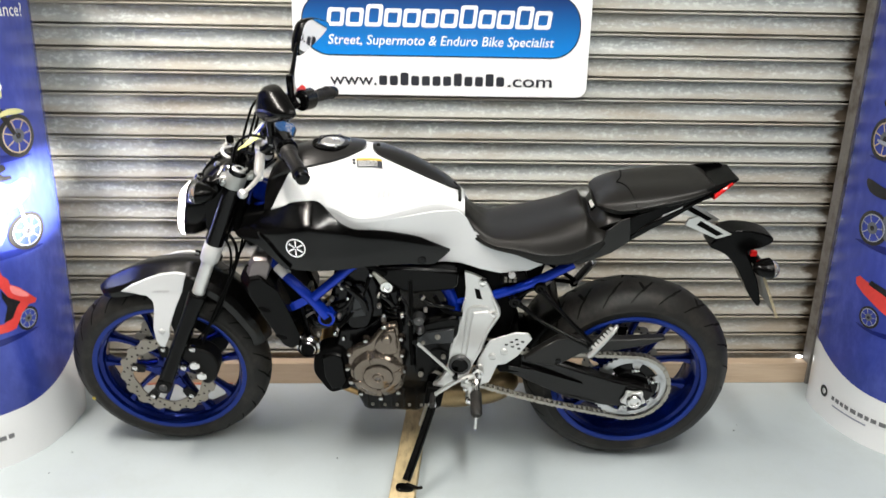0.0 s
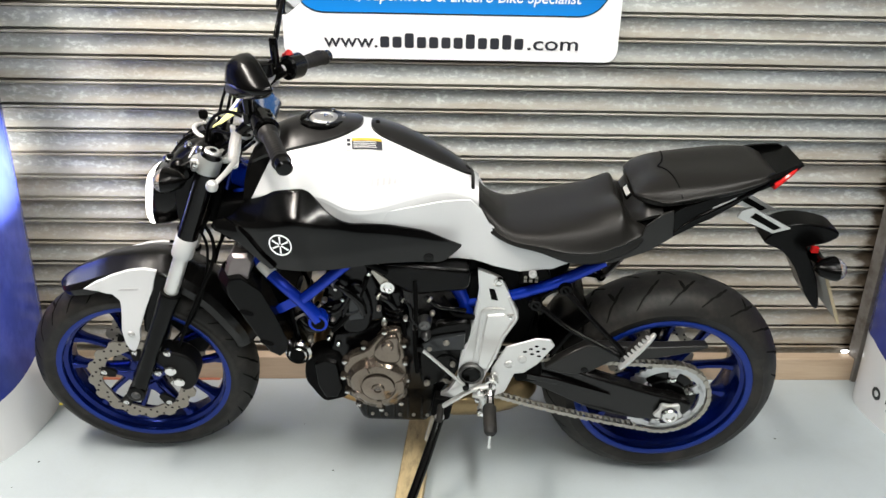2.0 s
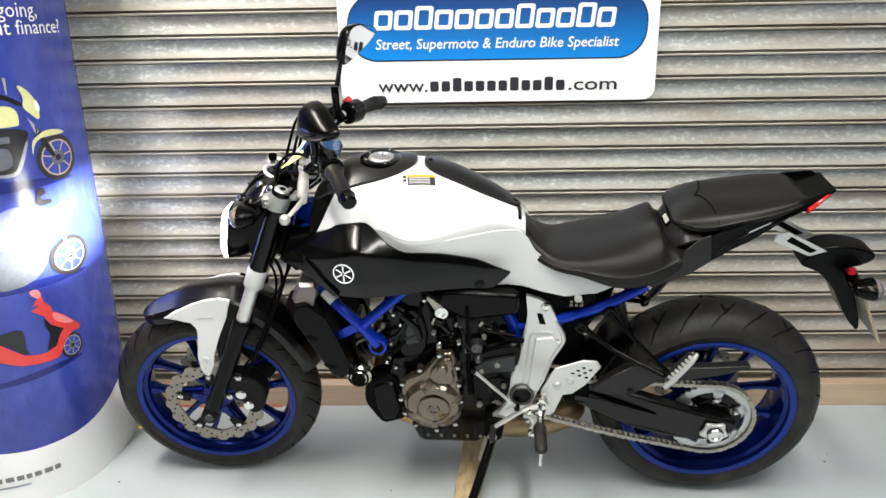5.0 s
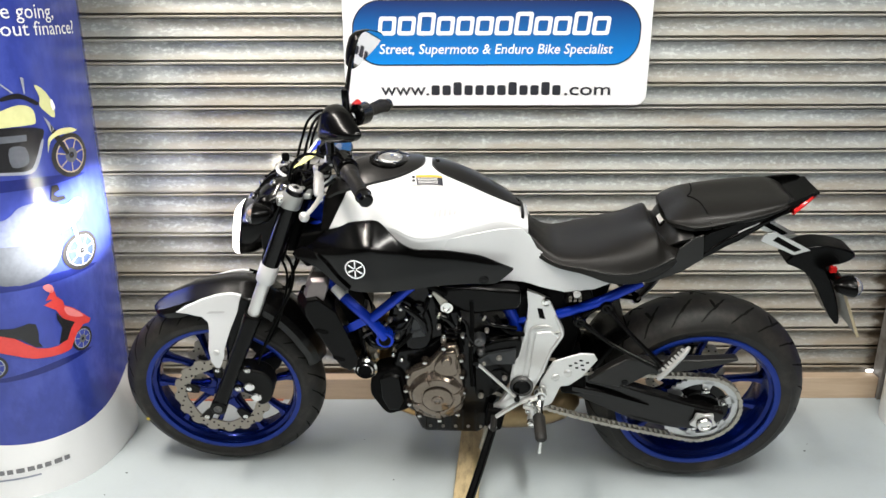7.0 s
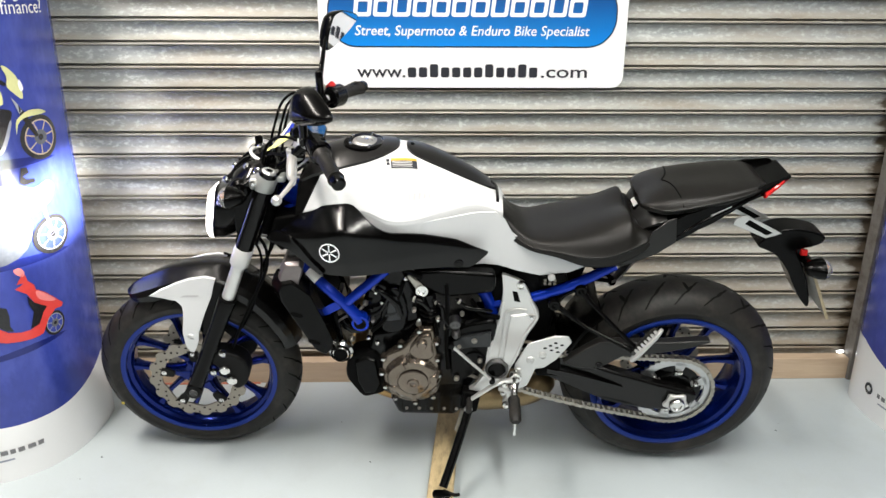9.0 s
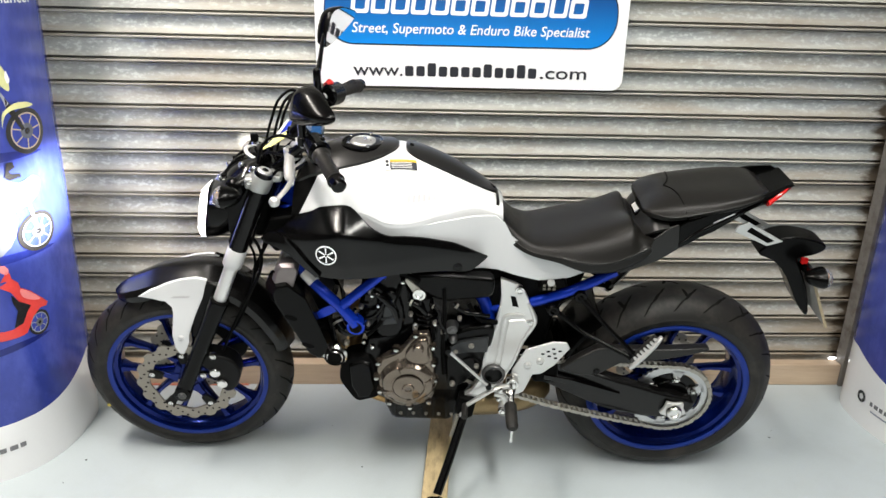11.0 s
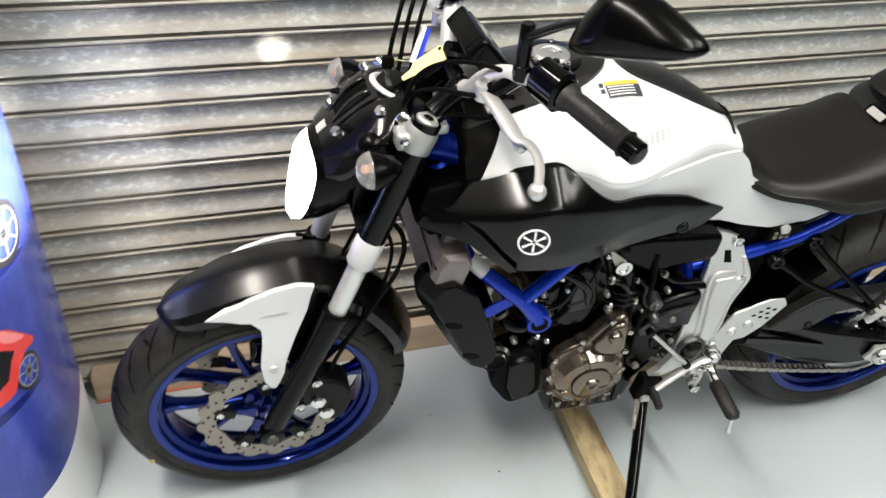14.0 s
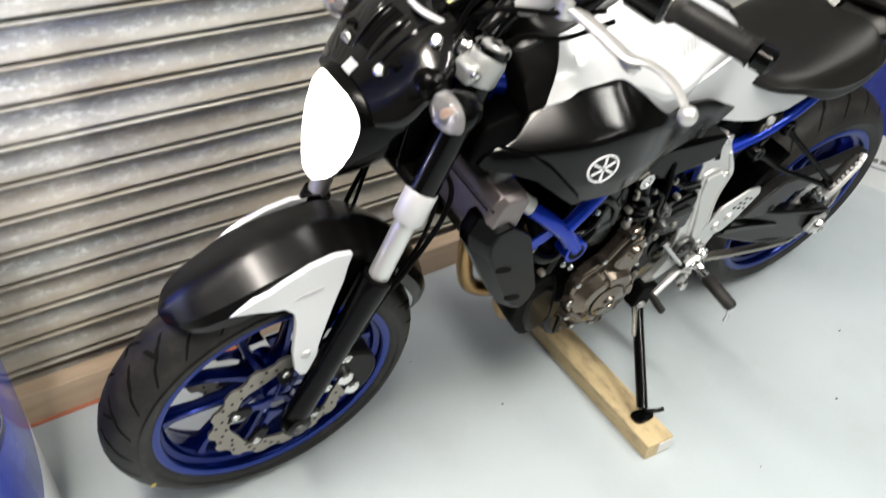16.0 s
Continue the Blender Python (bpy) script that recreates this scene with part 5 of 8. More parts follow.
def mirror(s, base, head, facing, wide):
    """base: foot of the stem; head: the housing's middle; facing: where the glass looks; wide: the housing's long way."""
    st = turned(part("mirror", tube([base, base + np.array((0, 0, 0.02)), base + np.array((0, 0, 0.05)), base + np.array((0, 0, 0.078)), base + np.array((0, 0, 0.082))], [0.0095, 0.0095, 0.0105, 0.0105, 0.008], 14, 1), GLOSS_BLACK, bike, "black rear-view mirror on a slim stem"))
    e = base + np.array((0, 0, 0.066))
    part("mirror_arm", tube([e, e + (head - e) * 0.10, e + (head - e) * 0.5 + np.array((-0.008, 0, 0.010)), head - np.array((0.02, s * 0.02, 0))], [0.0085, 0.0075, 0.0058, 0.0055], 10, 4), GLOSS_BLACK, st)
    part("stem_nut", tube([base, base + np.array((0, 0, 0.02)), base + np.array((0, 0, 0.022))], [0.013, 0.013, 0.009], 6, 1), GLOSS_BLACK, st)
    f = np.array(facing, float)
    f /= np.linalg.norm(f)
    u = np.array(wide, float)
    u -= f * np.dot(u, f)
    u /= np.linalg.norm(u)
    v = np.cross(f, u)
    v *= math.copysign(1, v[2])
    rings = [[head + f * d + (u * p[0] + v * p[1]) * k for p in MIRROR_OUT] for d, k in ((0.016, 0.97), (0.014, 1.0), (0.004, 1.0), (-0.012, 0.90), (-0.026, 0.62), (-0.032, 0.2))]
    part("mirror_housing", skin(bmesh.new(), rings), SATIN_BLACK, st)
    part("mirror_face", skin(bmesh.new(), [[head + f * d + (u * p[0] + v * p[1]) * 0.93 for p in MIRROR_OUT] for d in (0.0155, 0.0172)]), MIRROR_GLASS, st, "mirror glass")


for s in (-1, 1):
    mirror(s, settled((0.404, s * 0.158, 1.088)), np.array((0.446, s * 0.325, 1.241)), (0.87, -0.49 * s, -0.05), (0.085, s * 0.15, 0.05))

# instrument pod, ignition, hoses
POD = Matrix.Translation((0.402, 0, 1.066)) @ Matrix.Rotation(radians(48), 4, "Y")
pod = turned(part("instrument_pod", slab(rounded_rect(-0.040, 0.040, -0.062, 0.062, 0.016, 5), -0.028, 0.010), SATIN_BLACK, bike, "small black instrument pod", bevel=0.006))
pod.matrix_basis = STEER @ POD
part("display", slab(rounded_rect(-0.028, 0.030, -0.050, 0.050, 0.010, 4), 0.0105, 0.0125), surface("display_glass", (0.02, 0.03, 0.06), 0.04, vary=0.05, bump=0, coat=1.0), pod, "dark reflective display glass")
part("pod_bracket", tube([(0.01, 0, -0.016), (-0.01, 0, -0.036), (-0.03, 0, -0.05)], [0.02, 0.016, 0.014], 12, 2), GLOSS_BLACK, pod)
ign = turned(part("ignition_lock", tube([(0.272, 0.024, 0.960), (0.2625, 0.024, 0.994), (0.2615, 0.024, 0.9995)], [0.026, 0.0255, 0.024], 18, 1), GLOSS_BLACK, bike, "ignition lock with a silver rim"))
part("lock_rim", tube([(0.264 + 0.030 * math.cos(a), 0.020 + 0.033 * math.sin(a), 0.986 - 0.014 * math.cos(a)) for a in np.linspace(radians(95), radians(275), 14)], [0.003] + [0.0055] * 12 + [0.003], 10, 1, flat=0.8), SILVER, ign, "silver arc round the lock")
for k, pts in enumerate((
        [(0.375, 0.150, 1.080), (0.345, 0.140, 1.112), (0.310, 0.122, 1.092), (0.290, 0.104, 1.045), (0.276, 0.088, 1.000), (0.262, 0.060, 0.93), (0.245, 0.03, 0.86)],
        [(0.385, 0.155, 1.075), (0.355, 0.138, 1.105), (0.325, 0.118, 1.088), (0.307, 0.100, 1.045), (0.294, 0.084, 1.000), (0.276, 0.060, 0.93), (0.255, 0.04, 0.86)],
        [(0.40, -0.16, 1.06), (0.35, -0.12, 1.045), (0.305, -0.07, 1.03), (0.285, -0.03, 0.99), (0.275, -0.02, 0.90)],
        [(0.425, -0.175, 1.075), (0.375, -0.125, 1.090), (0.325, -0.070, 1.072), (0.285, -0.040, 1.030), (0.262, -0.030, 0.95)],
        [(0.395, 0.16, 1.085), (0.355, 0.125, 1.11), (0.335, 0.098, 1.085), (0.318, 0.080, 1.04), (0.300, 0.055, 0.95)],
        [(0.41, -0.17, 1.05), (0.37, -0.13, 1.01), (0.335, -0.09, 0.995), (0.31, -0.07, 0.96), (0.295, -0.06, 0.87)])):
    turned(part("control_cable", tube(pts, 0.0038, 8, 6), DEEP_BLACK, bike))
for s in (-1, 1):
    turned(part("brake_hose", tube([(0.225, 0.05 * s, 0.80), (0.262, 0.09 * s, 0.765), (0.255, 0.10 * s, 0.70), (0.205, 0.098 * s, 0.60), (0.165, 0.088 * s, 0.52), (0.125, 0.085 * s, 0.43)], 0.0045, 8, 6), DEEP_BLACK, bike))
    turned(part("sensor_cable", tube([(0.215, 0.06 * s, 0.80), (0.245, 0.085 * s, 0.74), (0.225, 0.09 * s, 0.64), (0.175, 0.075 * s, 0.52), (0.11, 0.075 * s, 0.44)], 0.0035, 8, 6), DEEP_BLACK, bike))

BRUSHED = surface("brushed_alloy", (0.42, 0.42, 0.41), 0.45, metal=0.85, vary=0.12, fine=200, bump=0.08)
# ---- tank ----
TANK = [
    (0.352, [(0, 0.95), (0.06, 0.94), (0.1, 0.915), (0.1145, 0.892), (0.118, 0.884), (0.1158, 0.876), (0.105, 0.85), (0.06, 0.84), (0, 0.84)]),
    (0.400, [(0, 0.99), (0.06, 0.98), (0.11, 0.946), (0.1325, 0.908), (0.136, 0.9), (0.1338, 0.892), (0.123, 0.855), (0.07, 0.84), (0, 0.84)]),
    (0.470, [(0, 1.012), (0.06, 1.004), (0.12, 0.96), (0.1485, 0.917), (0.152, 0.908), (0.1498, 0.896), (0.139, 0.85), (0.08, 0.83), (0, 0.83)]),
    (0.535, [(0, 1.018), (0.056, 1.01), (0.119, 0.966), (0.1535, 0.914), (0.157, 0.903), (0.1548, 0.89), (0.144, 0.838), (0.08, 0.815), (0, 0.815)]),
    (0.590, [(0, 1.017), (0.053, 1.008), (0.115, 0.963), (0.1525, 0.893), (0.156, 0.88), (0.1538, 0.866), (0.143, 0.82), (0.08, 0.8), (0, 0.795)]),
    (0.650, [(0, 1.01), (0.048, 1), (0.105, 0.957), (0.1415, 0.889), (0.145, 0.876), (0.1428, 0.861), (0.132, 0.805), (0.07, 0.78), (0, 0.77)]),
    (0.730, [(0, 0.984), (0.03999, 0.974), (0.0837, 0.936), (0.1102, 0.896), (0.1135, 0.884), (0.1114, 0.868), (0.1014, 0.785), (0.0558, 0.765), (0, 0.755)]),
    (0.810, [(0, 0.943), (0.034, 0.934), (0.0629, 0.911), (0.08032, 0.898), (0.0833, 0.887), (0.08143, 0.868), (0.07225, 0.768), (0.0425, 0.745), (0, 0.735)]),
    (0.880, [(0, 0.892), (0.0288, 0.888), (0.048, 0.88), (0.0612, 0.868), (0.064, 0.858), (0.06224, 0.842), (0.0536, 0.76), (0.032, 0.735), (0, 0.725)])]
tank_bm = body(TANK, 6, 5)
for v in tank_bm.verts:
    v.co.y += 0.030 * min(1.0, max(0.0, (v.co.z - 0.87) / 0.13))
NOSE_AT, NOSE_WAY = Vector((0.368, 0, 0.880)), Vector((0.098, 0, -0.052)).normalized()
bmesh.ops.bisect_plane(tank_bm, geom=tank_bm.verts[:] + tank_bm.edges[:] + tank_bm.faces[:], plane_co=NOSE_AT, plane_no=NOSE_WAY)
for f in tank_bm.faces:
    f.material_index = 1 if (f.calc_center_median() - NOSE_AT).dot(NOSE_WAY) < 0 and f.calc_center_median().x < 0.47 else 0
TANK_SKIN = BVHTree.FromBMesh(tank_bm)
tank = part("fuel_tank", tank_bm, [TANK_WHITE, DEEP_BLACK], bike, "pearl white fuel tank with a black nose", sharp=60)


def tank_z(x, y):
    """The tank's height over (x, y)."""
    hit = TANK_SKIN.ray_cast(Vector((x, y, 2)), Vector((0, 0, -1)))[0]
    return hit.z if hit else 0.85


def draped(outline, off, thick, step=0.02):
    """A panel lying on the tank; outline in (x, y)."""
    bm = bmesh.new()
    bm.faces.new([bm.verts.new((x, y, 0)) for x, y in outline])
    xs, ys = [p[0] for p in outline], [p[1] for p in outline]
    for lo, hi, no in ((min(xs), max(xs), (1, 0, 0)), (min(ys), max(ys), (0, 1, 0))):
        for c in np.arange(lo, hi, step)[1:]:
            bmesh.ops.bisect_plane(bm, geom=bm.verts[:] + bm.edges[:] + bm.faces[:], plane_co=tuple(np.array(no) * c), plane_no=no)
    edge = {v for e in bm.edges if e.is_boundary for v in e.verts}
    ret = bmesh.ops.extrude_face_region(bm, geom=bm.faces[:], use_keep_orig=True)
    up = {g for g in ret["geom"] if isinstance(g, bmesh.types.BMVert)}
    for v in bm.verts:
        z = tank_z(v.co.x, v.co.y)
        v.co.z = z + (off if v in up else off - thick)
    return bm


CONSOLE = [(0.345, 0.0), (0.355, 0.075), (0.40, 0.094), (0.455, 0.094), (0.515, 0.084), (0.565, 0.064), (0.60, 0.034), (0.610, 0.0)]
console = part("tank_console", draped([(x, y + 0.027) for x, y in smooth_line(CONSOLE + [(x, -y) for x, y in CONSOLE[-2:0:-1]], 4, True)], 0.007, 0.014), CONSOLE_BLACK, tank, "satin black console round the filler", bevel=0.003)
cz = tank_z(0.520, 0.029) + 0.004
ring_tilt = Matrix.Translation((0.520, 0.029, cz)) @ Matrix.Rotation(radians(2), 4, "Y")
bm = lathe([(0.0, 0.004), (0.019, 0.004), (0.021, 0.006), (0.029, 0.006), (0.033, 0.003), (0.035, -0.004)], (0, 0, 0), 36)
bmesh.ops.transform(bm, matrix=ring_tilt @ Matrix.Rotation(radians(90), 4, "X"), verts=bm.verts)
part("fuel_cap", bm, BRUSHED, console, "brushed alloy fuel cap")
bm = lathe([(0.036, -0.004), (0.038, 0.003), (0.050, 0.004), (0.056, 0.001), (0.058, -0.005)], (0, 0, 0), 36)
bmesh.ops.transform(bm, matrix=ring_tilt @ Matrix.Rotation(radians(90), 4, "X"), verts=bm.verts)
part("cap_ring", bm, SATIN_BLACK, console)
for k in range(5):
    a = 2 * math.pi * k / 5
    bm = lathe([(0, 0.003), (0.004, 0.003), (0.005, 0.0), (0.005, -0.003)], (0, 0, 0), 10)
    bmesh.ops.transform(bm, matrix=Matrix.Translation((0.520 + 0.045 * math.cos(a), 0.029 + 0.045 * math.sin(a), cz + 0.005)) @ Matrix.Rotation(radians(90), 4, "X"), verts=bm.verts)
    part("cap_screw", bm, CHROME, console)
part("cap_flap", plate([(-0.0, -0.0)] + [(0.011 * math.cos(a), 0.011 * math.sin(a)) for a in np.linspace(-1.2, 1.2, 8)], 0, 0.003), CHROME, console).matrix_basis = ring_tilt @ pose(-0.002, 0, 0.0065, 90)
PAD = [(0.628, 0.0), (0.634, 0.030), (0.66, 0.044), (0.72, 0.046), (0.79, 0.040), (0.845, 0.026), (0.868, 0.0)]
pad = part("tank_pad", draped([(x, y + float(np.interp(x, [0.63, 0.87], [0.028, 0.006]))) for x, y in smooth_line(PAD + [(x, -y) for x, y in PAD[-2:0:-1]], 4, True)], 0.006, 0.012), CONSOLE_BLACK, tank, "ribbed black tank pad", bevel=0.003)
for x in (0.635, 0.862):
    part("pad_screw", draped(circle(x + (0.008 if x < 0.7 else -0.008), 0.026 if x < 0.7 else 0.008, 0.005, 10), 0.0085, 0.006), GLOSS_BLACK, pad)


def on_tank_side(outline, off, name, material, parent, thick=0.0015):
    """A flat mark on the tank's left shoulder; outline in (x, z)."""
    def lat(x, z):
        hit = TANK_SKIN.ray_cast(Vector((x, -1, z)), Vector((0, 1, 0)))[0]
        return -hit.y + off
    return part(name, shell(outline, lat, -1, thick, 0.015), material, parent)


on_tank_side(circle(0.432, 0.947, 0.0068, 14), 0.002, "tank_screw", SILVER, tank, 0.003)
# warning label and a faint raised name, as bars
def on_label(u0, u1, v0, v1):
    """A patch of the label; u along it, v down it, both from 0 to 1."""
    return [(0.578 + 0.078 * u + 0.004 * v, -0.041 + 0.014 * u - 0.026 * v) for u, v in ((u0, v0), (u1, v0), (u1, v1), (u0, v1))]


lab = part("warning_label", draped(on_label(0, 1, 0, 1), 0.0026, 0.002, 0.01), LABEL_WHITE, tank, "small black and yellow warning label")
part("label_stripe", draped(on_label(0.16, 1, 0.0, 0.24), 0.0034, 0.0012, 0.01), LABEL_YELLOW, lab)
part("label_field", draped(on_label(0.16, 1, 0.26, 0.98), 0.0034, 0.0012, 0.01), SIGN_INK, lab)
for k in range(4):
    part("text_bar", draped(on_label(0.20, 0.84, 0.32 + 0.16 * k, 0.37 + 0.16 * k), 0.0040, 0.0012, 0.01), LABEL_WHITE, lab)
part("text_bar", draped(on_label(0.02, 0.12, 0.05, 0.30), 0.0034, 0.0012, 0.01), SIGN_INK, lab)
part("text_bar", draped(on_label(0.02, 0.12, 0.42, 0.66), 0.0034, 0.0012, 0.01), SIGN_INK, lab)
for k in range(6):
    x = 0.636 + 0.0125 * k
    on_tank_side([(x + 0.002, 0.922), (x + 0.0085, 0.9225), (x + 0.0095, 0.9375), (x + 0.003, 0.937)], 0.0012, "name_bar", NAME_GREY, tank)

# rear side covers under the seat
COVER = [(0.595, 0.862), (0.70, 0.872), (0.80, 0.880), (0.860, 0.878), (0.885, 0.855), (0.905, 0.818), (0.945, 0.792), (0.99, 0.778), (1.05, 0.762), (1.125, 0.742), (1.06, 0.706), (0.985, 0.692), (0.92, 0.703), (0.87, 0.718), (0.80, 0.722), (0.72, 0.76), (0.64, 0.80)]


def cover_lat(x, z):
    return float(np.interp(x, [0.59, 0.66, 0.74, 0.82, 0.88, 0.96, 1.12], [0.148, 0.139, 0.116, 0.092, 0.083, 0.092, 0.104])) - 0.08 * max(0, 0.85 - z) * (1 if x < 0.86 else 0.35)


both(lambda s: part("side_cover", shell(COVER, cover_lat, s, 0.006, 0.03), TANK_WHITE, bike, "white side cover sweeping under the seat", bevel=0.002, sharp=50))

# ---- black air-scoop panels ----
SCOOP_TOP = [(0.296, 0.836), (0.326, 0.848), (0.348, 0.874), (0.385, 0.902), (0.44, 0.916), (0.492, 0.924), (0.512, 0.916), (0.555, 0.880), (0.592, 0.858), (0.68, 0.838), (0.76, 0.815), (0.843, 0.776)]
SCOOP_RIDGE = [(0.30, 0.832), (0.36, 0.846), (0.43, 0.866), (0.485, 0.878), (0.53, 0.866), (0.58, 0.848), (0.62, 0.834), (0.70, 0.815), (0.85, 0.775)]
SCOOP_LOW = [(0.296, 0.826), (0.305, 0.820), (0.335, 0.818), (0.355, 0.812), (0.40, 0.768), (0.43, 0.748), (0.50, 0.748), (0.62, 0.745), (0.74, 0.735), (0.80, 0.727), (0.836, 0.764), (0.843, 0.774)]


def on_line(line, x):
    """The line's height at x, its corners rounded."""
    r = max(0.0, min(0.012, x - 0.296, 0.843 - x))
    return float(np.mean(np.interp([x - r, x - r / 2, x, x + r / 2, x + r], [p[0] for p in line], [p[1] for p in line])))


def scoop_skin(s, thick=0.006):
    """The panel in columns from its lower edge over the fold at 0.79 and the ridge to its upper edge."""
    xs = sorted({p[0] for p in SCOOP_TOP + SCOOP_RIDGE + SCOOP_LOW if 0.296 <= p[0] <= 0.843} | set(np.linspace(0.296, 0.843, 56)))
    cols = []
    for x in xs:
        lo, hi = on_line(SCOOP_LOW, x), on_line(SCOOP_TOP, x)
        r = min(max(on_line(SCOOP_RIDGE, x), lo + 0.0006), hi - 0.0003)
        f = min(max(0.79, lo + 0.0002), r - 0.0002)
        zs = list(np.linspace(lo, f, 6)) + list(np.linspace(f, r, 9))[1:] + list(np.linspace(r, hi, 10))[1:]
        cols.append([(x, scoop_lat(x, z), z) for z in zs])
    rings = [[(x, s * y, z) for x, y, z in c] + [(x, s * (y - thick), z) for x, y, z in reversed(c)] for c in cols]
    return skin(bmesh.new(), rings)


def scoop_lat(x, z):
    base = float(np.mean(np.interp([x - 0.024, x - 0.012, x, x + 0.012, x + 0.024], [0.26, 0.34, 0.42, 0.50, 0.58, 0.66, 0.76, 0.85], [0.112, 0.158, 0.198, 0.207, 0.188, 0.156, 0.130, 0.118])))
    up = z - on_line(SCOOP_RIDGE, x)
    up = 0.5 * (up + math.sqrt(up * up + 0.00006)) - 0.001
    down = max(0, 0.79 - z)
    return base - float(np.interp(x, [0.5, 0.57], [1.42, 0.60])) * up - 0.20 * down


def scoop(s):
    pn = part("air_scoop", scoop_skin(s), SCOOP_BLACK, bike, "satin black air-scoop side panel", sharp=50)
    part("intake_trim", shell([(0.272, 0.818), (0.280, 0.830), (0.305, 0.843), (0.338, 0.842), (0.366, 0.822), (0.398, 0.788), (0.428, 0.755), (0.416, 0.749), (0.386, 0.772), (0.352, 0.798), (0.315, 0.808), (0.282, 0.809)], lambda x, z: scoop_lat(x, z) + 0.008, s, 0.008, 0.03), GLOSS_BLACK, pn, "glossy intake edge")
    # round badge, a plain shape
    e = (0.4465, 0.8175)
    flat_ring = bmesh.new()
    rows = [[(e[0] + r * math.cos(a), s * (scoop_lat(e[0] + r * math.cos(a), e[1] + r * math.sin(a)) + d), e[1] + r * math.sin(a)) for a in np.linspace(0, 2 * math.pi, 36, endpoint=False)] for r, d in ((0.0232, 0.0015), (0.0262, 0.0015), (0.0262, -0.004), (0.0232, -0.004))]
    skin(flat_ring, rows, closed_path=True)
    part("badge_ring", flat_ring, LETTER_WHITE, pn, "white round badge")
    for k in range(6):
        a = math.pi / 3 * k + math.pi / 6
        u, v = (math.cos(a), math.sin(a)), (-math.sin(a), math.cos(a))
        part("badge_bar", shell([(e[0] + u[0] * r + v[0] * q, e[1] + u[1] * r + v[1] * q) for r, q in ((0.003, -0.0012), (0.0205, -0.0020), (0.0205, 0.0020), (0.003, 0.0012))], lambda x, z: scoop_lat(x, z) + 0.0016, s, 0.004, 0.01), LETTER_WHITE, pn)
    bolt(0.767, s * (scoop_lat(0.767, 0.745) + 0.001), 0.745, 0.012, s, GLOSS_BLACK, pn, 0.004)
    return pn


both(scoop)

# ---- seats and tail ----


def creased(sections, at=3):
    """Adds points close to one point of each half outline, so that a soft crease runs along the body there."""
    out = []
    for x, half in sections:
        h = [np.array(q, float) for q in half]
        near = [h[at] + (h[at - 1] - h[at]) * 0.10, h[at], h[at] + (h[at + 1] - h[at]) * 0.22]
        out.append((x, [tuple(q) for q in h[:at] + near + h[at + 1:]]))
    return out


seat = part("rider_seat", body(creased([
    (0.862, [(0, 0.916), (0.024, 0.911), (0.040, 0.900), (0.050, 0.880), (0.048, 0.846), (0, 0.83)]),
    (0.893, [(0, 0.858), (0.040, 0.853), (0.062, 0.843), (0.073, 0.822), (0.068, 0.800), (0, 0.79)]),
    (0.95, [(0, 0.812), (0.054, 0.811), (0.090, 0.806), (0.107, 0.790), (0.098, 0.776), (0, 0.77)]),
    (1.02, [(0, 0.814), (0.068, 0.814), (0.112, 0.808), (0.132, 0.788), (0.120, 0.768), (0, 0.76)]),
    (1.09, [(0, 0.832), (0.074, 0.832), (0.122, 0.820), (0.147, 0.782), (0.130, 0.748), (0, 0.75)]),
    (1.15, [(0, 0.852), (0.078, 0.852), (0.126, 0.833), (0.150, 0.787), (0.132, 0.748), (0, 0.75)]),
    (1.190, [(0, 0.862), (0.080, 0.871), (0.124, 0.850), (0.148, 0.802), (0.132, 0.762), (0, 0.77)]),
    (1.204, [(0, 0.860), (0.080, 0.872), (0.122, 0.852), (0.146, 0.807), (0.130, 0.768), (0, 0.78)]),
    (1.218, [(0, 0.842), (0.072, 0.852), (0.118, 0.843), (0.142, 0.813), (0.128, 0.776), (0, 0.79)]),
    (1.240, [(0, 0.824), (0.060, 0.834), (0.108, 0.838), (0.135, 0.821), (0.124, 0.790), (0, 0.79)]),
    (1.258, [(0, 0.816), (0.050, 0.824), (0.098, 0.832), (0.123, 0.824), (0.112, 0.806), (0, 0.80)])]), 5, 5), VINYL, bike, "black vinyl rider seat, dished and wide at the back", sharp=70)
pillion_bm = body(creased([
    (1.230, [(0, 0.897), (0.048, 0.903), (0.07, 0.906), (0.074, 0.903), (0.06, 0.892), (0, 0.884)]),
    (1.252, [(0, 0.919), (0.056, 0.921), (0.09, 0.916), (0.1, 0.907), (0.085, 0.890), (0, 0.884)]),
    (1.296, [(0, 0.941), (0.06, 0.940), (0.102, 0.928), (0.118, 0.907), (0.1, 0.890), (0, 0.886)]),
    (1.38, [(0, 0.952), (0.062, 0.952), (0.104, 0.942), (0.12, 0.926), (0.102, 0.908), (0, 0.900)]),
    (1.46, [(0, 0.960), (0.06, 0.960), (0.096, 0.955), (0.108, 0.942), (0.095, 0.928), (0, 0.920)]),
    (1.515, [(0, 0.966), (0.0508, 0.965), (0.0776, 0.962), (0.088, 0.954), (0.078, 0.944), (0, 0.934)]),
    (1.538, [(0, 0.958), (0.0348, 0.958), (0.0536, 0.959), (0.06, 0.956), (0.05, 0.950), (0, 0.944)])]), 5, 5)
for v in pillion_bm.verts:
    v.co.z -= 0.005
PILLION_SKIN = BVHTree.FromBMesh(pillion_bm)
pillion = part("pillion_seat", pillion_bm, VINYL, bike, "black vinyl pillion seat with a double seam", sharp=70)


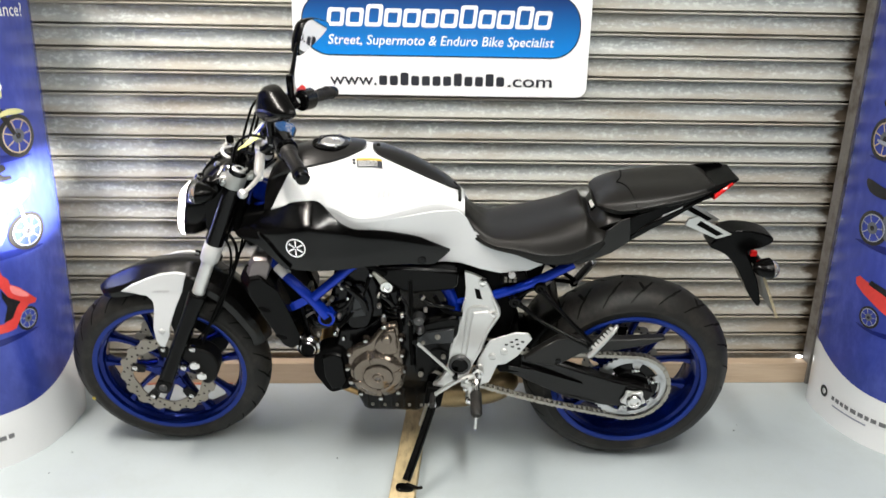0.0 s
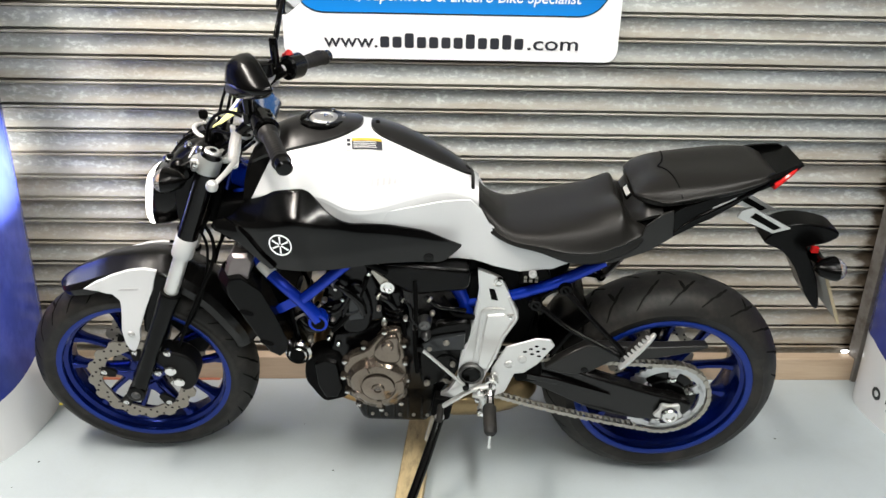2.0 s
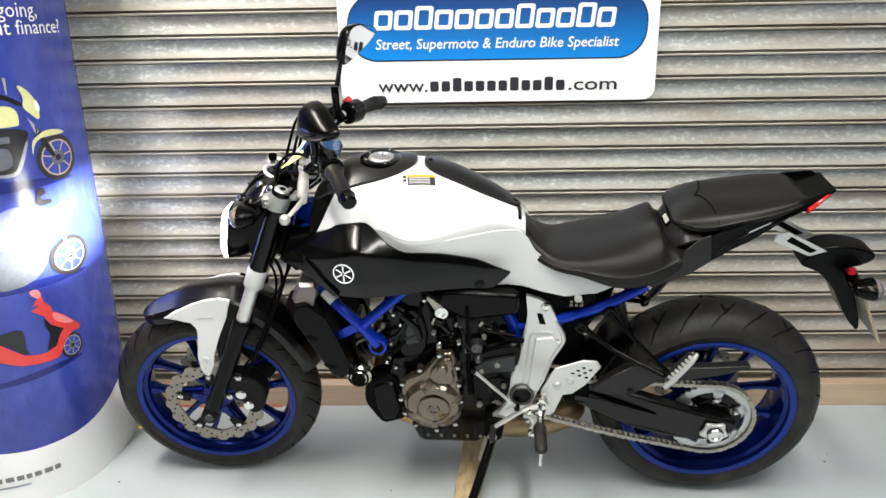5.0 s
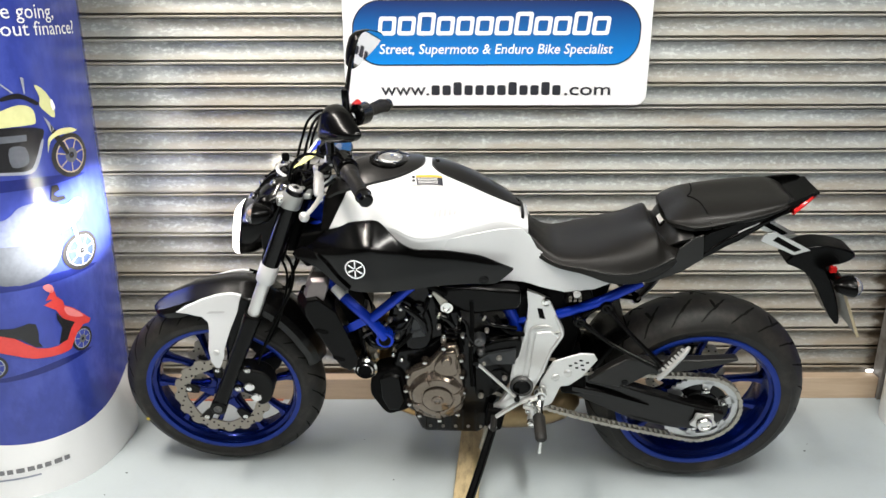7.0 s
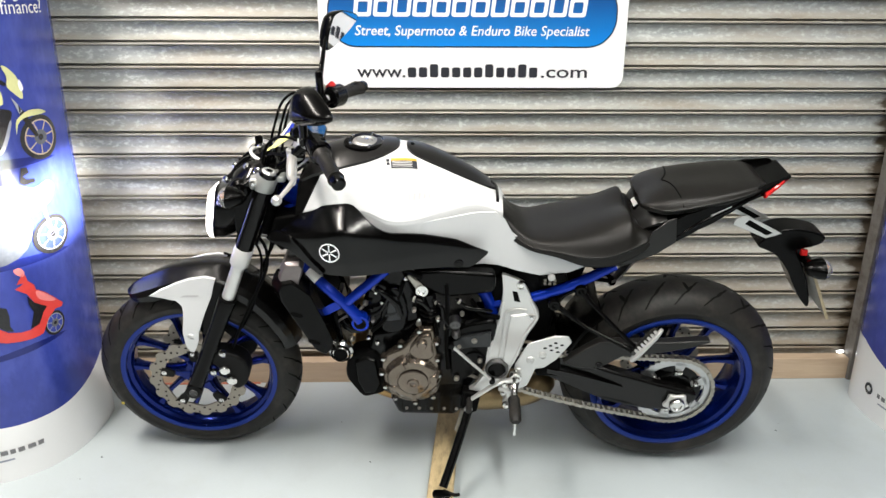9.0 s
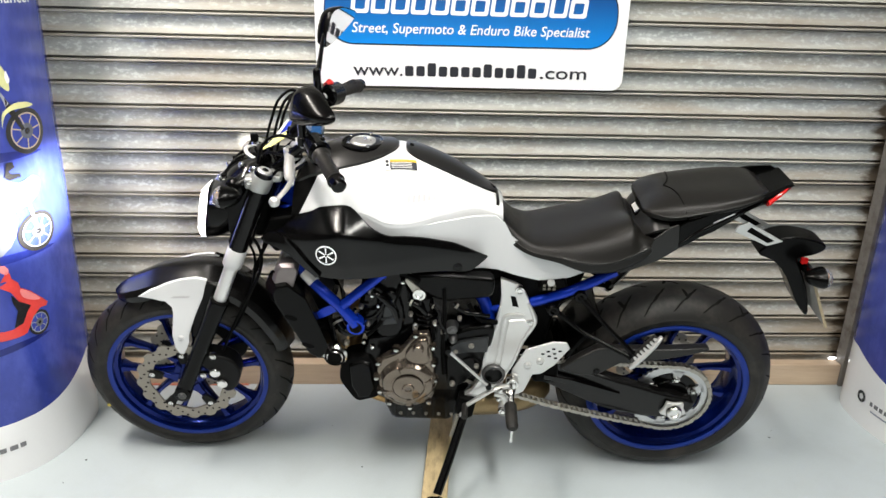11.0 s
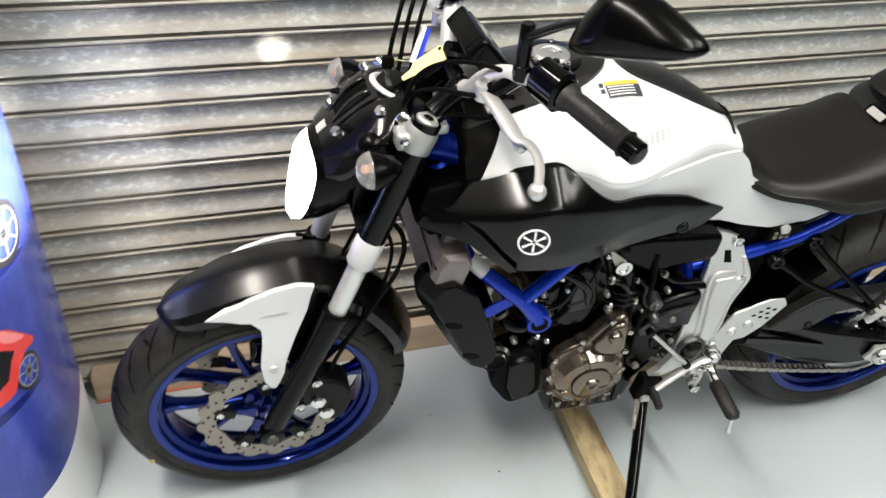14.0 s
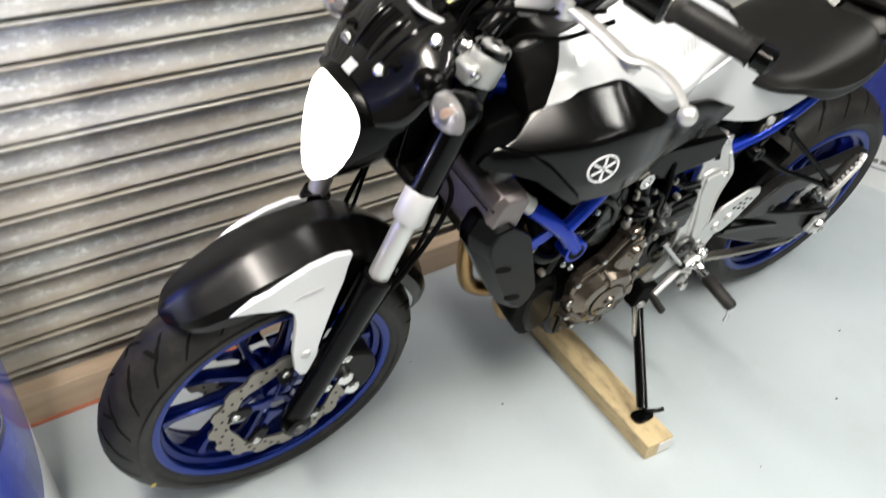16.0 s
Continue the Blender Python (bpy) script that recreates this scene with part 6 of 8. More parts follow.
def round_pillion(x0, slant):
    """Points on the cushion, from side to side; slant: metres by which they fall back towards the sides."""
    pts = []
    for a in np.linspace(-112, 112, 27):
        way = Vector((0, math.sin(radians(a)), math.cos(radians(a))))
        x = x0 + slant * (a / 100) ** 2
        hit = PILLION_SKIN.ray_cast(Vector((x, 0, 0.925)) + way * 0.5, -way)[0]
        if hit:
            pts.append(tuple(hit))
    return pts


part("seam", tube(round_pillion(1.292, 0.036), 0.0022, 6, 1), DEEP_BLACK, pillion)
bridge_bm = body([
    (1.200, [(0, 0.806), (0.030, 0.806), (0.050, 0.804), (0.060, 0.799), (0, 0.79)]),
    (1.226, [(0, 0.829), (0.045, 0.832), (0.076, 0.834), (0.088, 0.820), (0, 0.79)]),
    (1.244, [(0, 0.853), (0.052, 0.856), (0.092, 0.856), (0.108, 0.836), (0, 0.80)]),
    (1.262, [(0, 0.876), (0.058, 0.878), (0.100, 0.874), (0.118, 0.850), (0, 0.81)]),
    (1.292, [(0, 0.890), (0.058, 0.889), (0.102, 0.884), (0.122, 0.860), (0, 0.82)])], 4, 3)
for v in bridge_bm.verts:
    v.co.y += 0.016
latch = part("seat_bridge", bridge_bm, PANEL_BLACK, bike, "dark grey bridge piece between the seats")
BADGE_AT = Matrix.Translation((1.2415, 0.036, 0.8525)) @ Matrix.Rotation(radians(-48), 4, "Y")
part("lock_cover", slab(rounded_rect(-0.013, 0.013, -0.030, 0.030, 0.005, 4), -0.004, 0.002), SATIN_BLACK, latch, "small black lock cover", bevel=0.001).matrix_basis = BADGE_AT
part("badge_mark", slab(rounded_rect(-0.008, 0.008, -0.022, 0.022, 0.002, 3), 0.002, 0.0032), LABEL_WHITE, latch, "pale silver mark").matrix_basis = BADGE_AT
COWL = [(1.306, 0.850), (1.312, 0.884), (1.326, 0.893), (1.388, 0.913), (1.47, 0.940), (1.53, 0.962), (1.580, 0.974), (1.590, 0.970), (1.570, 0.950), (1.540, 0.934), (1.492, 0.919), (1.452, 0.896), (1.399, 0.864), (1.367, 0.851), (1.318, 0.818)]
PANEL = [(1.176, 0.738), (1.192, 0.731), (1.276, 0.779), (1.318, 0.816), (1.314, 0.850), (1.308, 0.888), (1.286, 0.880), (1.252, 0.848), (1.244, 0.800), (1.215, 0.764)]


def cowl_lat(x, z):
    return float(np.interp(x, [1.16, 1.26, 1.35, 1.45, 1.54, 1.61], [0.126, 0.132, 0.124, 0.104, 0.078, 0.050])) - 0.22 * max(0, 0.84 - z)


def tail_side(s):
    c = part("tail_cowl", shell(COWL, cowl_lat, s, 0.006, 0.025), SATIN_BLACK, bike, "satin black tail cowl", bevel=0.002, sharp=30)
    part("tail_panel", shell(PANEL, lambda x, z: cowl_lat(x, z) + 0.001, s, 0.006, 0.025), PANEL_BLACK, bike, "dark grey panel behind the rider seat", bevel=0.002, sharp=30)
    part("cowl_rib", tube([(x, s * (cowl_lat(x, z) + 0.001), z) for x, z in ((1.316, 0.832), (1.36, 0.866), (1.42, 0.894), (1.50, 0.930), (1.565, 0.962))], [0.002, 0.004, 0.0045, 0.004, 0.002], 8, 3), SATIN_BLACK, c)
    part("model_bar", shell([(1.395, 0.888), (1.445, 0.9085), (1.446, 0.9125), (1.396, 0.892)], lambda x, z: cowl_lat(x, z) + 0.0015, s, 0.002, 0.03), NAME_GREY, c)
    return c


both(tail_side)
tail_top = part("tail_top", body([
    (1.50, [(0, 0.946), (0.05, 0.943), (0.08, 0.936), (0.09, 0.930), (0, 0.90)]),
    (1.55, [(0, 0.953), (0.035, 0.953), (0.062, 0.953), (0.076, 0.948), (0, 0.93)]),
    (1.598, [(0, 0.973), (0.03, 0.973), (0.048, 0.973), (0.054, 0.968), (0, 0.955)])], 3, 3), SATIN_BLACK, bike)
part("tail_light", body([
    (1.530, [(0, 0.935), (0.060, 0.936), (0.088, 0.940), (0.088, 0.926), (0, 0.92)]),
    (1.56, [(0, 0.950), (0.054, 0.952), (0.075, 0.958), (0.074, 0.945), (0, 0.94)]),
    (1.594, [(0, 0.966), (0.03, 0.967), (0.051, 0.970), (0.049, 0.961), (0, 0.955)])], 3, 3), RED_LENS, bike, "red wedge-shaped tail light")
under = part("undertail", body([
    (1.10, [(0, 0.76), (0.07, 0.755), (0.09, 0.735), (0.06, 0.71), (0, 0.70)]),
    (1.30, [(0, 0.87), (0.08, 0.865), (0.10, 0.845), (0.07, 0.815), (0, 0.81)]),
    (1.45, [(0, 0.925), (0.07, 0.922), (0.09, 0.91), (0.06, 0.885), (0, 0.88)]),
    (1.55, [(0, 0.95), (0.05, 0.948), (0.06, 0.943), (0.04, 0.925), (0, 0.92)])], 3, 3), DEEP_BLACK, bike)
# plate hanger
HANG = smooth_line([(1.566, 0.760), (1.586, 0.790), (1.612, 0.806), (1.652, 0.812), (1.705, 0.804), (1.737, 0.790), (1.735, 0.774), (1.706, 0.757), (1.672, 0.748), (1.690, 0.716), (1.722, 0.655), (1.746, 0.582), (1.738, 0.568), (1.700, 0.618), (1.662, 0.684), (1.622, 0.730), (1.590, 0.748)], 2, True)
hanger = part("plate_hanger", plate(HANG, -0.036, 0.036), SATIN_BLACK, bike, "black rear mudguard and plate hanger", bevel=0.008)
for s in (-1, 1):
    part("hanger_arm", plate([(1.482, 0.832), (1.488, 0.850), (1.512, 0.860), (1.614, 0.806), (1.574, 0.792)], s * 0.045, s * 0.050), ALLOY, hanger, "bright hanger arm", bevel=0.001)
    part("arm_window", plate([(1.512, 0.834), (1.522, 0.846), (1.590, 0.808), (1.574, 0.801)], s * 0.0445, s * 0.0506), DEEP_BLACK, hanger)
    signal(1.704, s * 0.098, 0.730, s, back=True, steer=False)
card = part("number_plate", skin(bmesh.new(), [[(1.706 + d, -0.08, 0.705), (1.706 + d, 0.08, 0.705), (1.774 + d, 0.08, 0.566), (1.774 + d, -0.08, 0.566)] for d in (0, 0.003)]), PLATE_CARD, bike, "blank pale number plate seen edge-on")
part("plate_edge", skin(bmesh.new(), [[(1.704 + d, -0.084, 0.710), (1.704 + d, -0.080, 0.710), (1.778 + d, -0.080, 0.560), (1.778 + d, -0.084, 0.560)] for d in (-0.002, 0.006)]), surface("plate_edge", (0.34, 0.28, 0.18), 0.5), card)
part("reflector", box(1.684, 1.700, -0.040, -0.030, 0.735, 0.750), RED_LENS, hanger)

# ---- frame ----


def frame_side(s):
    f = part("frame_tube", tube([(0.325, 0.03 * s, 0.860), (0.340, 0.085 * s, 0.79), (0.37, 0.110 * s, 0.712), (0.42, 0.140 * s, 0.675), (0.470, 0.150 * s, 0.628), (0.505, 0.150 * s, 0.580)], [0.024, 0.018, 0.0150, 0.0148, 0.0150, 0.018], 16, 4), FRAME_BLUE, bike, "glossy blue steel frame tube")
    part("frame_brace", tube([(0.472, 0.150 * s, 0.638), (0.525, 0.145 * s, 0.685), (0.585, 0.132 * s, 0.735), (0.66, 0.11 * s, 0.79)], 0.0138, 14, 3), FRAME_BLUE, f)
    ring = tube([(0.505, 0.130 * s, 0.576), (0.505, 0.163 * s, 0.576), (0.505, 0.1635 * s, 0.576)], [0.0235, 0.0235, 0.019], 20, 1)
    part("frame_boss", ring, FRAME_BLUE, f)
    part("boss_hole", lathe([(0, 0.0008 * s), (0.0165, 0.0008 * s), (0.0165, -0.003 * s)], (0.505, 0.1642 * s, 0.576), 20), DEEP_BLACK, f)
    part("frame_gusset", plate(smooth_line([(0.398, 0.588), (0.402, 0.606), (0.428, 0.624), (0.455, 0.634), (0.466, 0.618), (0.440, 0.602), (0.412, 0.586)], 3, True), 0.135 * s, 0.140 * s), FRAME_BLUE, f, bevel=0.001)
    part("frame_label", tube([(0.372, 0.1125 * s, 0.7120), (0.398, 0.1285 * s, 0.6925)], 0.0157, 16, 1), LABEL_WHITE, f, "crumpled silver-white sticker on the tube")
    part("subframe_tube", tube([(0.86, 0.055 * s, 0.575), (0.93, 0.058 * s, 0.59), (1.00, 0.075 * s, 0.622), (1.09, 0.085 * s, 0.668), (1.185, 0.080 * s, 0.722)], 0.0145, 14, 3), FRAME_BLUE, f)
    part("pivot_tube", tube([(0.66, 0.10 * s, 0.79), (0.75, 0.075 * s, 0.72), (0.82, 0.055 * s, 0.64), (0.86, 0.055 * s, 0.56), (0.872, 0.06 * s, 0.42)], 0.018, 14, 3), FRAME_BLUE, f)
    return f


both(frame_side)
# The darker rim blue stands in for the shade behind the fork.
part("headstock", tube([fork_at(0.865, 0, -0.035), fork_at(0.870, 0, -0.035), fork_at(0.925, 0, -0.035), fork_at(0.93, 0, -0.035)], [0.026, 0.029, 0.029, 0.026], 20, 1), RIM_BLUE, bike, "blue headstock")
part("stem_cover", plate([(0.272, 0.800), (0.292, 0.862), (0.345, 0.872), (0.372, 0.862), (0.380, 0.79), (0.30, 0.765)], -0.105, 0.105), DEEP_BLACK, bike, "black cover behind the fork", bevel=0.006)
for s in (-1, 1):
    part("headstock_beam", tube([(0.318, 0.006 * s, 0.890), (0.350, 0.024 * s, 0.886), (0.40, 0.050 * s, 0.876)], [0.030, 0.029, 0.024], 16, 3), FRAME_BLUE, bike)

# ---- engine ----


def scaled(outline, c, k):
    return [(c[0] + (x - c[0]) * k, c[1] + (z - c[1]) * k) for x, z in outline]


engine = part("engine", plate([(0.50, 0.40), (0.53, 0.505), (0.60, 0.52), (0.66, 0.565), (0.76, 0.56), (0.84, 0.52), (0.86, 0.42), (0.82, 0.33), (0.78, 0.27), (0.60, 0.26), (0.54, 0.30)], -0.105, 0.105), ENGINE_BLACK, bike, "black twin-cylinder engine with bronze covers", bevel=0.012)
part("cylinder_block", plate([(0.515, 0.515), (0.508, 0.60), (0.53, 0.70), (0.565, 0.745), (0.62, 0.735), (0.66, 0.62), (0.665, 0.555)], -0.115, 0.115), ENGINE_BLACK, engine, bevel=0.01)
part("cylinder_cover", plate(smooth_line([(0.560, 0.528), (0.556, 0.580), (0.566, 0.645), (0.592, 0.672), (0.618, 0.650), (0.632, 0.580), (0.618, 0.532), (0.590, 0.520)], 2, True), -0.128, -0.113), ENGINE_BLACK, engine, "black cylinder side cover", bevel=0.006)
part("cover_panel", skin(bmesh.new(), [[(x, y, z) for x, z in scaled([(0.572, 0.560), (0.574, 0.606), (0.582, 0.640), (0.604, 0.644), (0.616, 0.600), (0.612, 0.566)], (0.594, 0.602), k)] for y, k in ((-0.126, 1.0), (-0.134, 0.88))]), ENGINE_GREY, engine, "worn grey panel", bevel=0.002)
part("panel_crease", tube([(0.570, 0.584, 0), (0.596, 0.592, 0), (0.616, 0.606, 0)], 0.0035, 8, 2), ENGINE_GREY, engine).matrix_basis = Matrix(((1, 0, 0, 0), (0, 0, 1, -0.1335), (0, 1, 0, 0), (0, 0, 0, 1)))
for k in range(5):
    z = 0.53 + 0.030 * k
    part("cooling_rib", box(0.512, 0.535, -0.122, 0.122, z, z + 0.006), ENGINE_BLACK, engine, bevel=0.002)
CASE = smooth_line([(0.560, 0.394), (0.558, 0.430), (0.573, 0.464), (0.620, 0.491), (0.652, 0.533), (0.675, 0.549), (0.698, 0.546), (0.706, 0.497), (0.713, 0.420), (0.719, 0.368), (0.706, 0.327), (0.673, 0.303), (0.625, 0.297), (0.584, 0.317), (0.566, 0.352)], 4, True)
CLUTCH = (0.644, 0.384)
rim_case = part("clutch_cover", plate(CASE, -0.150, -0.12), BRONZE, engine, "bronze clutch cover with bright bolts", bevel=0.006)
part("cover_cone", lathe([(0.0, -0.164), (0.044, -0.164), (0.045, -0.1685), (0.058, -0.1685), (0.070, -0.161), (0.076, -0.148)], (CLUTCH[0], 0, CLUTCH[1]), 64), BRONZE, rim_case)
part("cover_dome", lathe([(0.0, -0.1745), (0.0375, -0.1745), (0.0410, -0.172), (0.0420, -0.163)], (CLUTCH[0], 0, CLUTCH[1]), 48), BRONZE, rim_case)
part("cover_boss", lathe([(0.0, -0.1765), (0.0085, -0.1765), (0.0095, -0.180), (0.0145, -0.180), (0.017, -0.174)], (CLUTCH[0], 0, CLUTCH[1]), 32), BRONZE, rim_case)
for k in range(4):
    part("boss_mark", box(CLUTCH[0] - 0.007 + 0.0037 * k, CLUTCH[0] - 0.0045 + 0.0037 * k, -0.1772, -0.1760, CLUTCH[1] - 0.003, CLUTCH[1] + 0.003), DARK_STEEL, rim_case)


def cover_pad(a0, a1, r0, r1, y):
    """A raised, sloping pad on the clutch cover between two angles."""
    n = 5
    rings = []
    for r, yy, q in ((r0, -0.160, 0), (r0 + 0.002, y, 2), (r1 - 0.012, y, 2), (r1, -0.150, 0)):
        top = [(CLUTCH[0] + r * math.cos(radians(a)), yy, CLUTCH[1] + r * math.sin(radians(a))) for a in np.linspace(a0 + q, a1 - q, n)]
        rings.append(top + [(x, -0.148, z) for x, _, z in top[::-1]])
    part("cover_pad", skin(bmesh.new(), rings), BRONZE, rim_case, bevel=0.0025, sharp=20)


for a0, a1, r0, r1, y in ((112, 168, 0.047, 0.084, -0.172), (58, 106, 0.047, 0.082, -0.1735), (352, 384, 0.046, 0.077, -0.171), (196, 212, 0.046, 0.078, -0.171), (262, 280, 0.044, 0.080, -0.171)):
    cover_pad(a0, a1, r0, r1, y)
part("cover_lobe", plate(smooth_line([(0.634, 0.480), (0.656, 0.524), (0.676, 0.541), (0.693, 0.538), (0.698, 0.500), (0.698, 0.462), (0.660, 0.458)], 3, True), -0.164, -0.148), BRONZE, rim_case, bevel=0.006)
part("filler_cap", lathe([(0.0, -0.176), (0.011, -0.175), (0.0145, -0.170), (0.016, -0.155)], (0.670, 0, 0.513), 24), BRONZE, rim_case)
for x, z in ((0.663, 0.545), (0.709, 0.507), (0.610, 0.497), (0.561, 0.449), (0.555, 0.398), (0.563, 0.350), (0.716, 0.395), (0.700, 0.316), (0.648, 0.293), (0.590, 0.308), (0.711, 0.450)):
    part("bolt_boss", lathe([(0.0095, -0.1515), (0.0095, -0.135)], (x, 0, z), 14), BRONZE, rim_case)
    bolt(x, -0.151, z, 0.0066, -1, CHROME, rim_case, 0.006)
part("sump", plate([(0.575, 0.335), (0.572, 0.262), (0.590, 0.216), (0.606, 0.206), (0.758, 0.206), (0.776, 0.222), (0.79, 0.270), (0.79, 0.335)], -0.105, 0.105), ENGINE_BLACK, engine, bevel=0.01)
for k in range(5):
    x = 0.60 + 0.037 * k
    part("sump_fin", box(x, x + 0.006, -0.110, -0.10, 0.222, 0.300), ENGINE_BLACK, engine, bevel=0.002)
    bolt(x + 0.018, -0.105, 0.232, 0.005, -1, CHAIN_STEEL, engine, 0.005)
part("sprocket_cover", plate(smooth_line([(0.748, 0.505), (0.775, 0.538), (0.83, 0.556), (0.872, 0.555), (0.868, 0.49), (0.852, 0.44), (0.805, 0.365), (0.758, 0.345), (0.742, 0.42)], 3, True), -0.118, -0.09), SATIN_BLACK, engine, "black sprocket cover", bevel=0.008)
step = [(0.741, 0.478), (0.752, 0.492), (0.780, 0.511), (0.820, 0.520), (0.860, 0.528), (0.858, 0.478), (0.810, 0.476), (0.784, 0.471), (0.750, 0.458)]
part("sprocket_cover_step", skin(bmesh.new(), [[(x, y, z) for x, z in scaled(step, (0.80, 0.495), k)] for y, k in ((-0.117, 1.0), (-0.124, 1.0), (-0.128, 0.95))]), ENGINE_GREY, engine, "worn grey top of the sprocket cover", bevel=0.001)
for x, z, r in ((0.813, 0.500, 0.0085), (0.771, 0.479, 0.0065), (0.830, 0.430, 0.007), (0.765, 0.365, 0.008)):
    bolt(x, -0.127, z, r, -1, CHAIN_STEEL, engine, 0.006)
part("cover_oval", tube([(0.79, -0.1195, 0.438), (0.815, -0.1195, 0.452), (0.838, -0.1195, 0.435), (0.825, -0.1195, 0.405), (0.797, -0.1195, 0.405)], 0.0032, 8, 5, closed=True), ENGINE_BLACK, engine)
for x, z in ((0.547, 0.657), (0.563, 0.625), (0.628, 0.701), (0.661, 0.570), (0.713, 0.571), (0.544, 0.489), (0.521, 0.506)):
    bolt(x, -0.128, z, 0.0068, -1, CHROME, engine, 0.008)
for z, r in ((0.600, 0.020), (0.586, 0.025), (0.570, 0.027)):
    part("breather_collar", tube([(0.660, -0.105, z), (0.668, -0.127, z), (0.688, -0.136, z), (0.708, -0.127, z), (0.716, -0.105, z)], 0.0055, 8, 4), GLOSS_BLACK, engine)
part("breather_pipe", tube([(0.688, -0.108, 0.56), (0.688, -0.108, 0.60), (0.684, -0.104, 0.64)], 0.022, 14, 3), ENGINE_BLACK, engine)
part("starter_cover", lathe([(0, -0.142), (0.006, -0.142), (0.008, -0.138), (0.014, -0.136), (0.016, -0.128), (0.018, -0.11)], (0.759, 0, 0.556), 20), DARK_STEEL, engine, "dull steel switch")
part("solenoid", lathe([(0, -0.148), (0.006, -0.147), (0.0085, -0.14), (0.012, -0.135), (0.012, -0.11)], (0.762, 0, 0.524), 18), DARK_STEEL, engine)
for pts, r in (([(0.53, -0.118, 0.52), (0.56, -0.13, 0.56), (0.60, -0.125, 0.62), (0.62, -0.12, 0.68)], 0.006), ([(0.70, -0.12, 0.62), (0.705, -0.128, 0.57), (0.712, -0.13, 0.52)], 0.005), ([(0.735, -0.12, 0.68), (0.738, -0.13, 0.60), (0.735, -0.13, 0.50), (0.74, -0.125, 0.40)], 0.006),
               ([(0.46, -0.08, 0.60), (0.48, -0.10, 0.55), (0.52, -0.11, 0.53)], 0.014), ([(0.55, -0.118, 0.70), (0.60, -0.128, 0.735), (0.67, -0.12, 0.70)], 0.008), ([(0.80, -0.10, 0.62), (0.83, -0.11, 0.58), (0.88, -0.10, 0.56)], 0.007)):
    part("engine_hose", tube(pts, r, 10, 5), DEEP_BLACK, engine)
for pts, r, m in (([(0.495, -0.118, 0.605), (0.525, -0.134, 0.588), (0.556, -0.136, 0.600), (0.580, -0.130, 0.640)], 0.006, GLOSS_BLACK), ([(0.535, -0.122, 0.675), (0.566, -0.138, 0.662), (0.600, -0.136, 0.625), (0.612, -0.130, 0.585)], 0.0085, GLOSS_BLACK),
                  ([(0.640, -0.128, 0.640), (0.668, -0.136, 0.632), (0.690, -0.132, 0.600), (0.694, -0.128, 0.565)], 0.007, GLOSS_BLACK), ([(0.700, -0.122, 0.628), (0.722, -0.134, 0.615), (0.728, -0.134, 0.575), (0.752, -0.130, 0.540)], 0.0045, ENGINE_BLACK),
                  ([(0.760, -0.112, 0.628), (0.790, -0.120, 0.606), (0.828, -0.118, 0.598), (0.858, -0.108, 0.586)], 0.006, GLOSS_BLACK), ([(0.445, -0.100, 0.560), (0.462, -0.118, 0.538), (0.492, -0.122, 0.530), (0.520, -0.118, 0.548)], 0.012, ENGINE_BLACK)):
    hose = part("engine_hose", tube(pts, r, 10, 5), m, engine)
    a, b = np.array(pts[0]), np.array(pts[1])
    part("hose_clip", tube([a + (b - a) * 0.25, a + (b - a) * 0.42], [r * 1.25, r * 1.25], 10, 1), CHAIN_STEEL, hose)
for x, z, r in ((0.517, 0.62, 0.007), (0.535, 0.565, 0.006), (0.648, 0.60, 0.006), (0.660, 0.555, 0.007), (0.712, 0.575, 0.006), (0.778, 0.590, 0.006), (0.735, 0.545, 0.007), (0.475, 0.500, 0.007)):
    bolt(x, -0.126, z, r, -1, CHAIN_STEEL, engine, 0.010)
cap = part("throttle_cap", lathe([(0.0, -0.006), (0.008, -0.007), (0.010, -0.010), (0.0165, -0.010), (0.018, -0.004), (0.018, 0.008)], (0.670, -0.118, 0.660), 24), CHROME, engine, "bright throttle pulley")
part("throttle_arm", plate([(0.630, 0.704), (0.638, 0.708), (0.672, 0.678), (0.682, 0.668), (0.660, 0.652), (0.652, 0.668)], -0.124, -0.119), CHAIN_STEEL, cap, bevel=0.0015)
BELLY = smooth_line([(0.447, 0.358), (0.455, 0.418), (0.480, 0.438), (0.525, 0.446), (0.548, 0.422), (0.560, 0.340), (0.556, 0.300), (0.522, 0.284), (0.492, 0.280), (0.464, 0.320)], 3, True)
part("belly_cover", skin(bmesh.new(), [[(x, y, z) for x, z in scaled(BELLY, (0.505, 0.365), k)] for y, k in ((-0.05, 0.94), (-0.085, 1.0), (-0.108, 1.0), (-0.116, 0.93))]), DEEP_BLACK, bike, "dull black lower engine cover", bevel=0.002)
part("belly_panel", skin(bmesh.new(), [[(x, y, z) for x, z in scaled([(0.474, 0.418), (0.508, 0.434), (0.536, 0.424), (0.548, 0.330), (0.530, 0.296), (0.498, 0.292), (0.478, 0.340)], (0.51, 0.365), k)] for y, k in ((-0.114, 1.0), (-0.124, 0.86))]), SATIN_BLACK, bike, bevel=0.002)
part("airbox_cover", plate([(0.645, 0.716), (0.72, 0.724), (0.866, 0.712), (0.866, 0.664), (0.855, 0.652), (0.745, 0.636), (0.715, 0.642), (0.661, 0.675)], -0.122, -0.06), SATIN_BLACK, bike, "black airbox side cover", bevel=0.01)
part("airbox", plate([(0.36, 0.80), (0.40, 0.74), (0.55, 0.72), (0.86, 0.60), (0.90, 0.70), (0.88, 0.80), (0.60, 0.84), (0.40, 0.86)], -0.045, 0.045), DEEP_BLACK, bike, bevel=0.01)
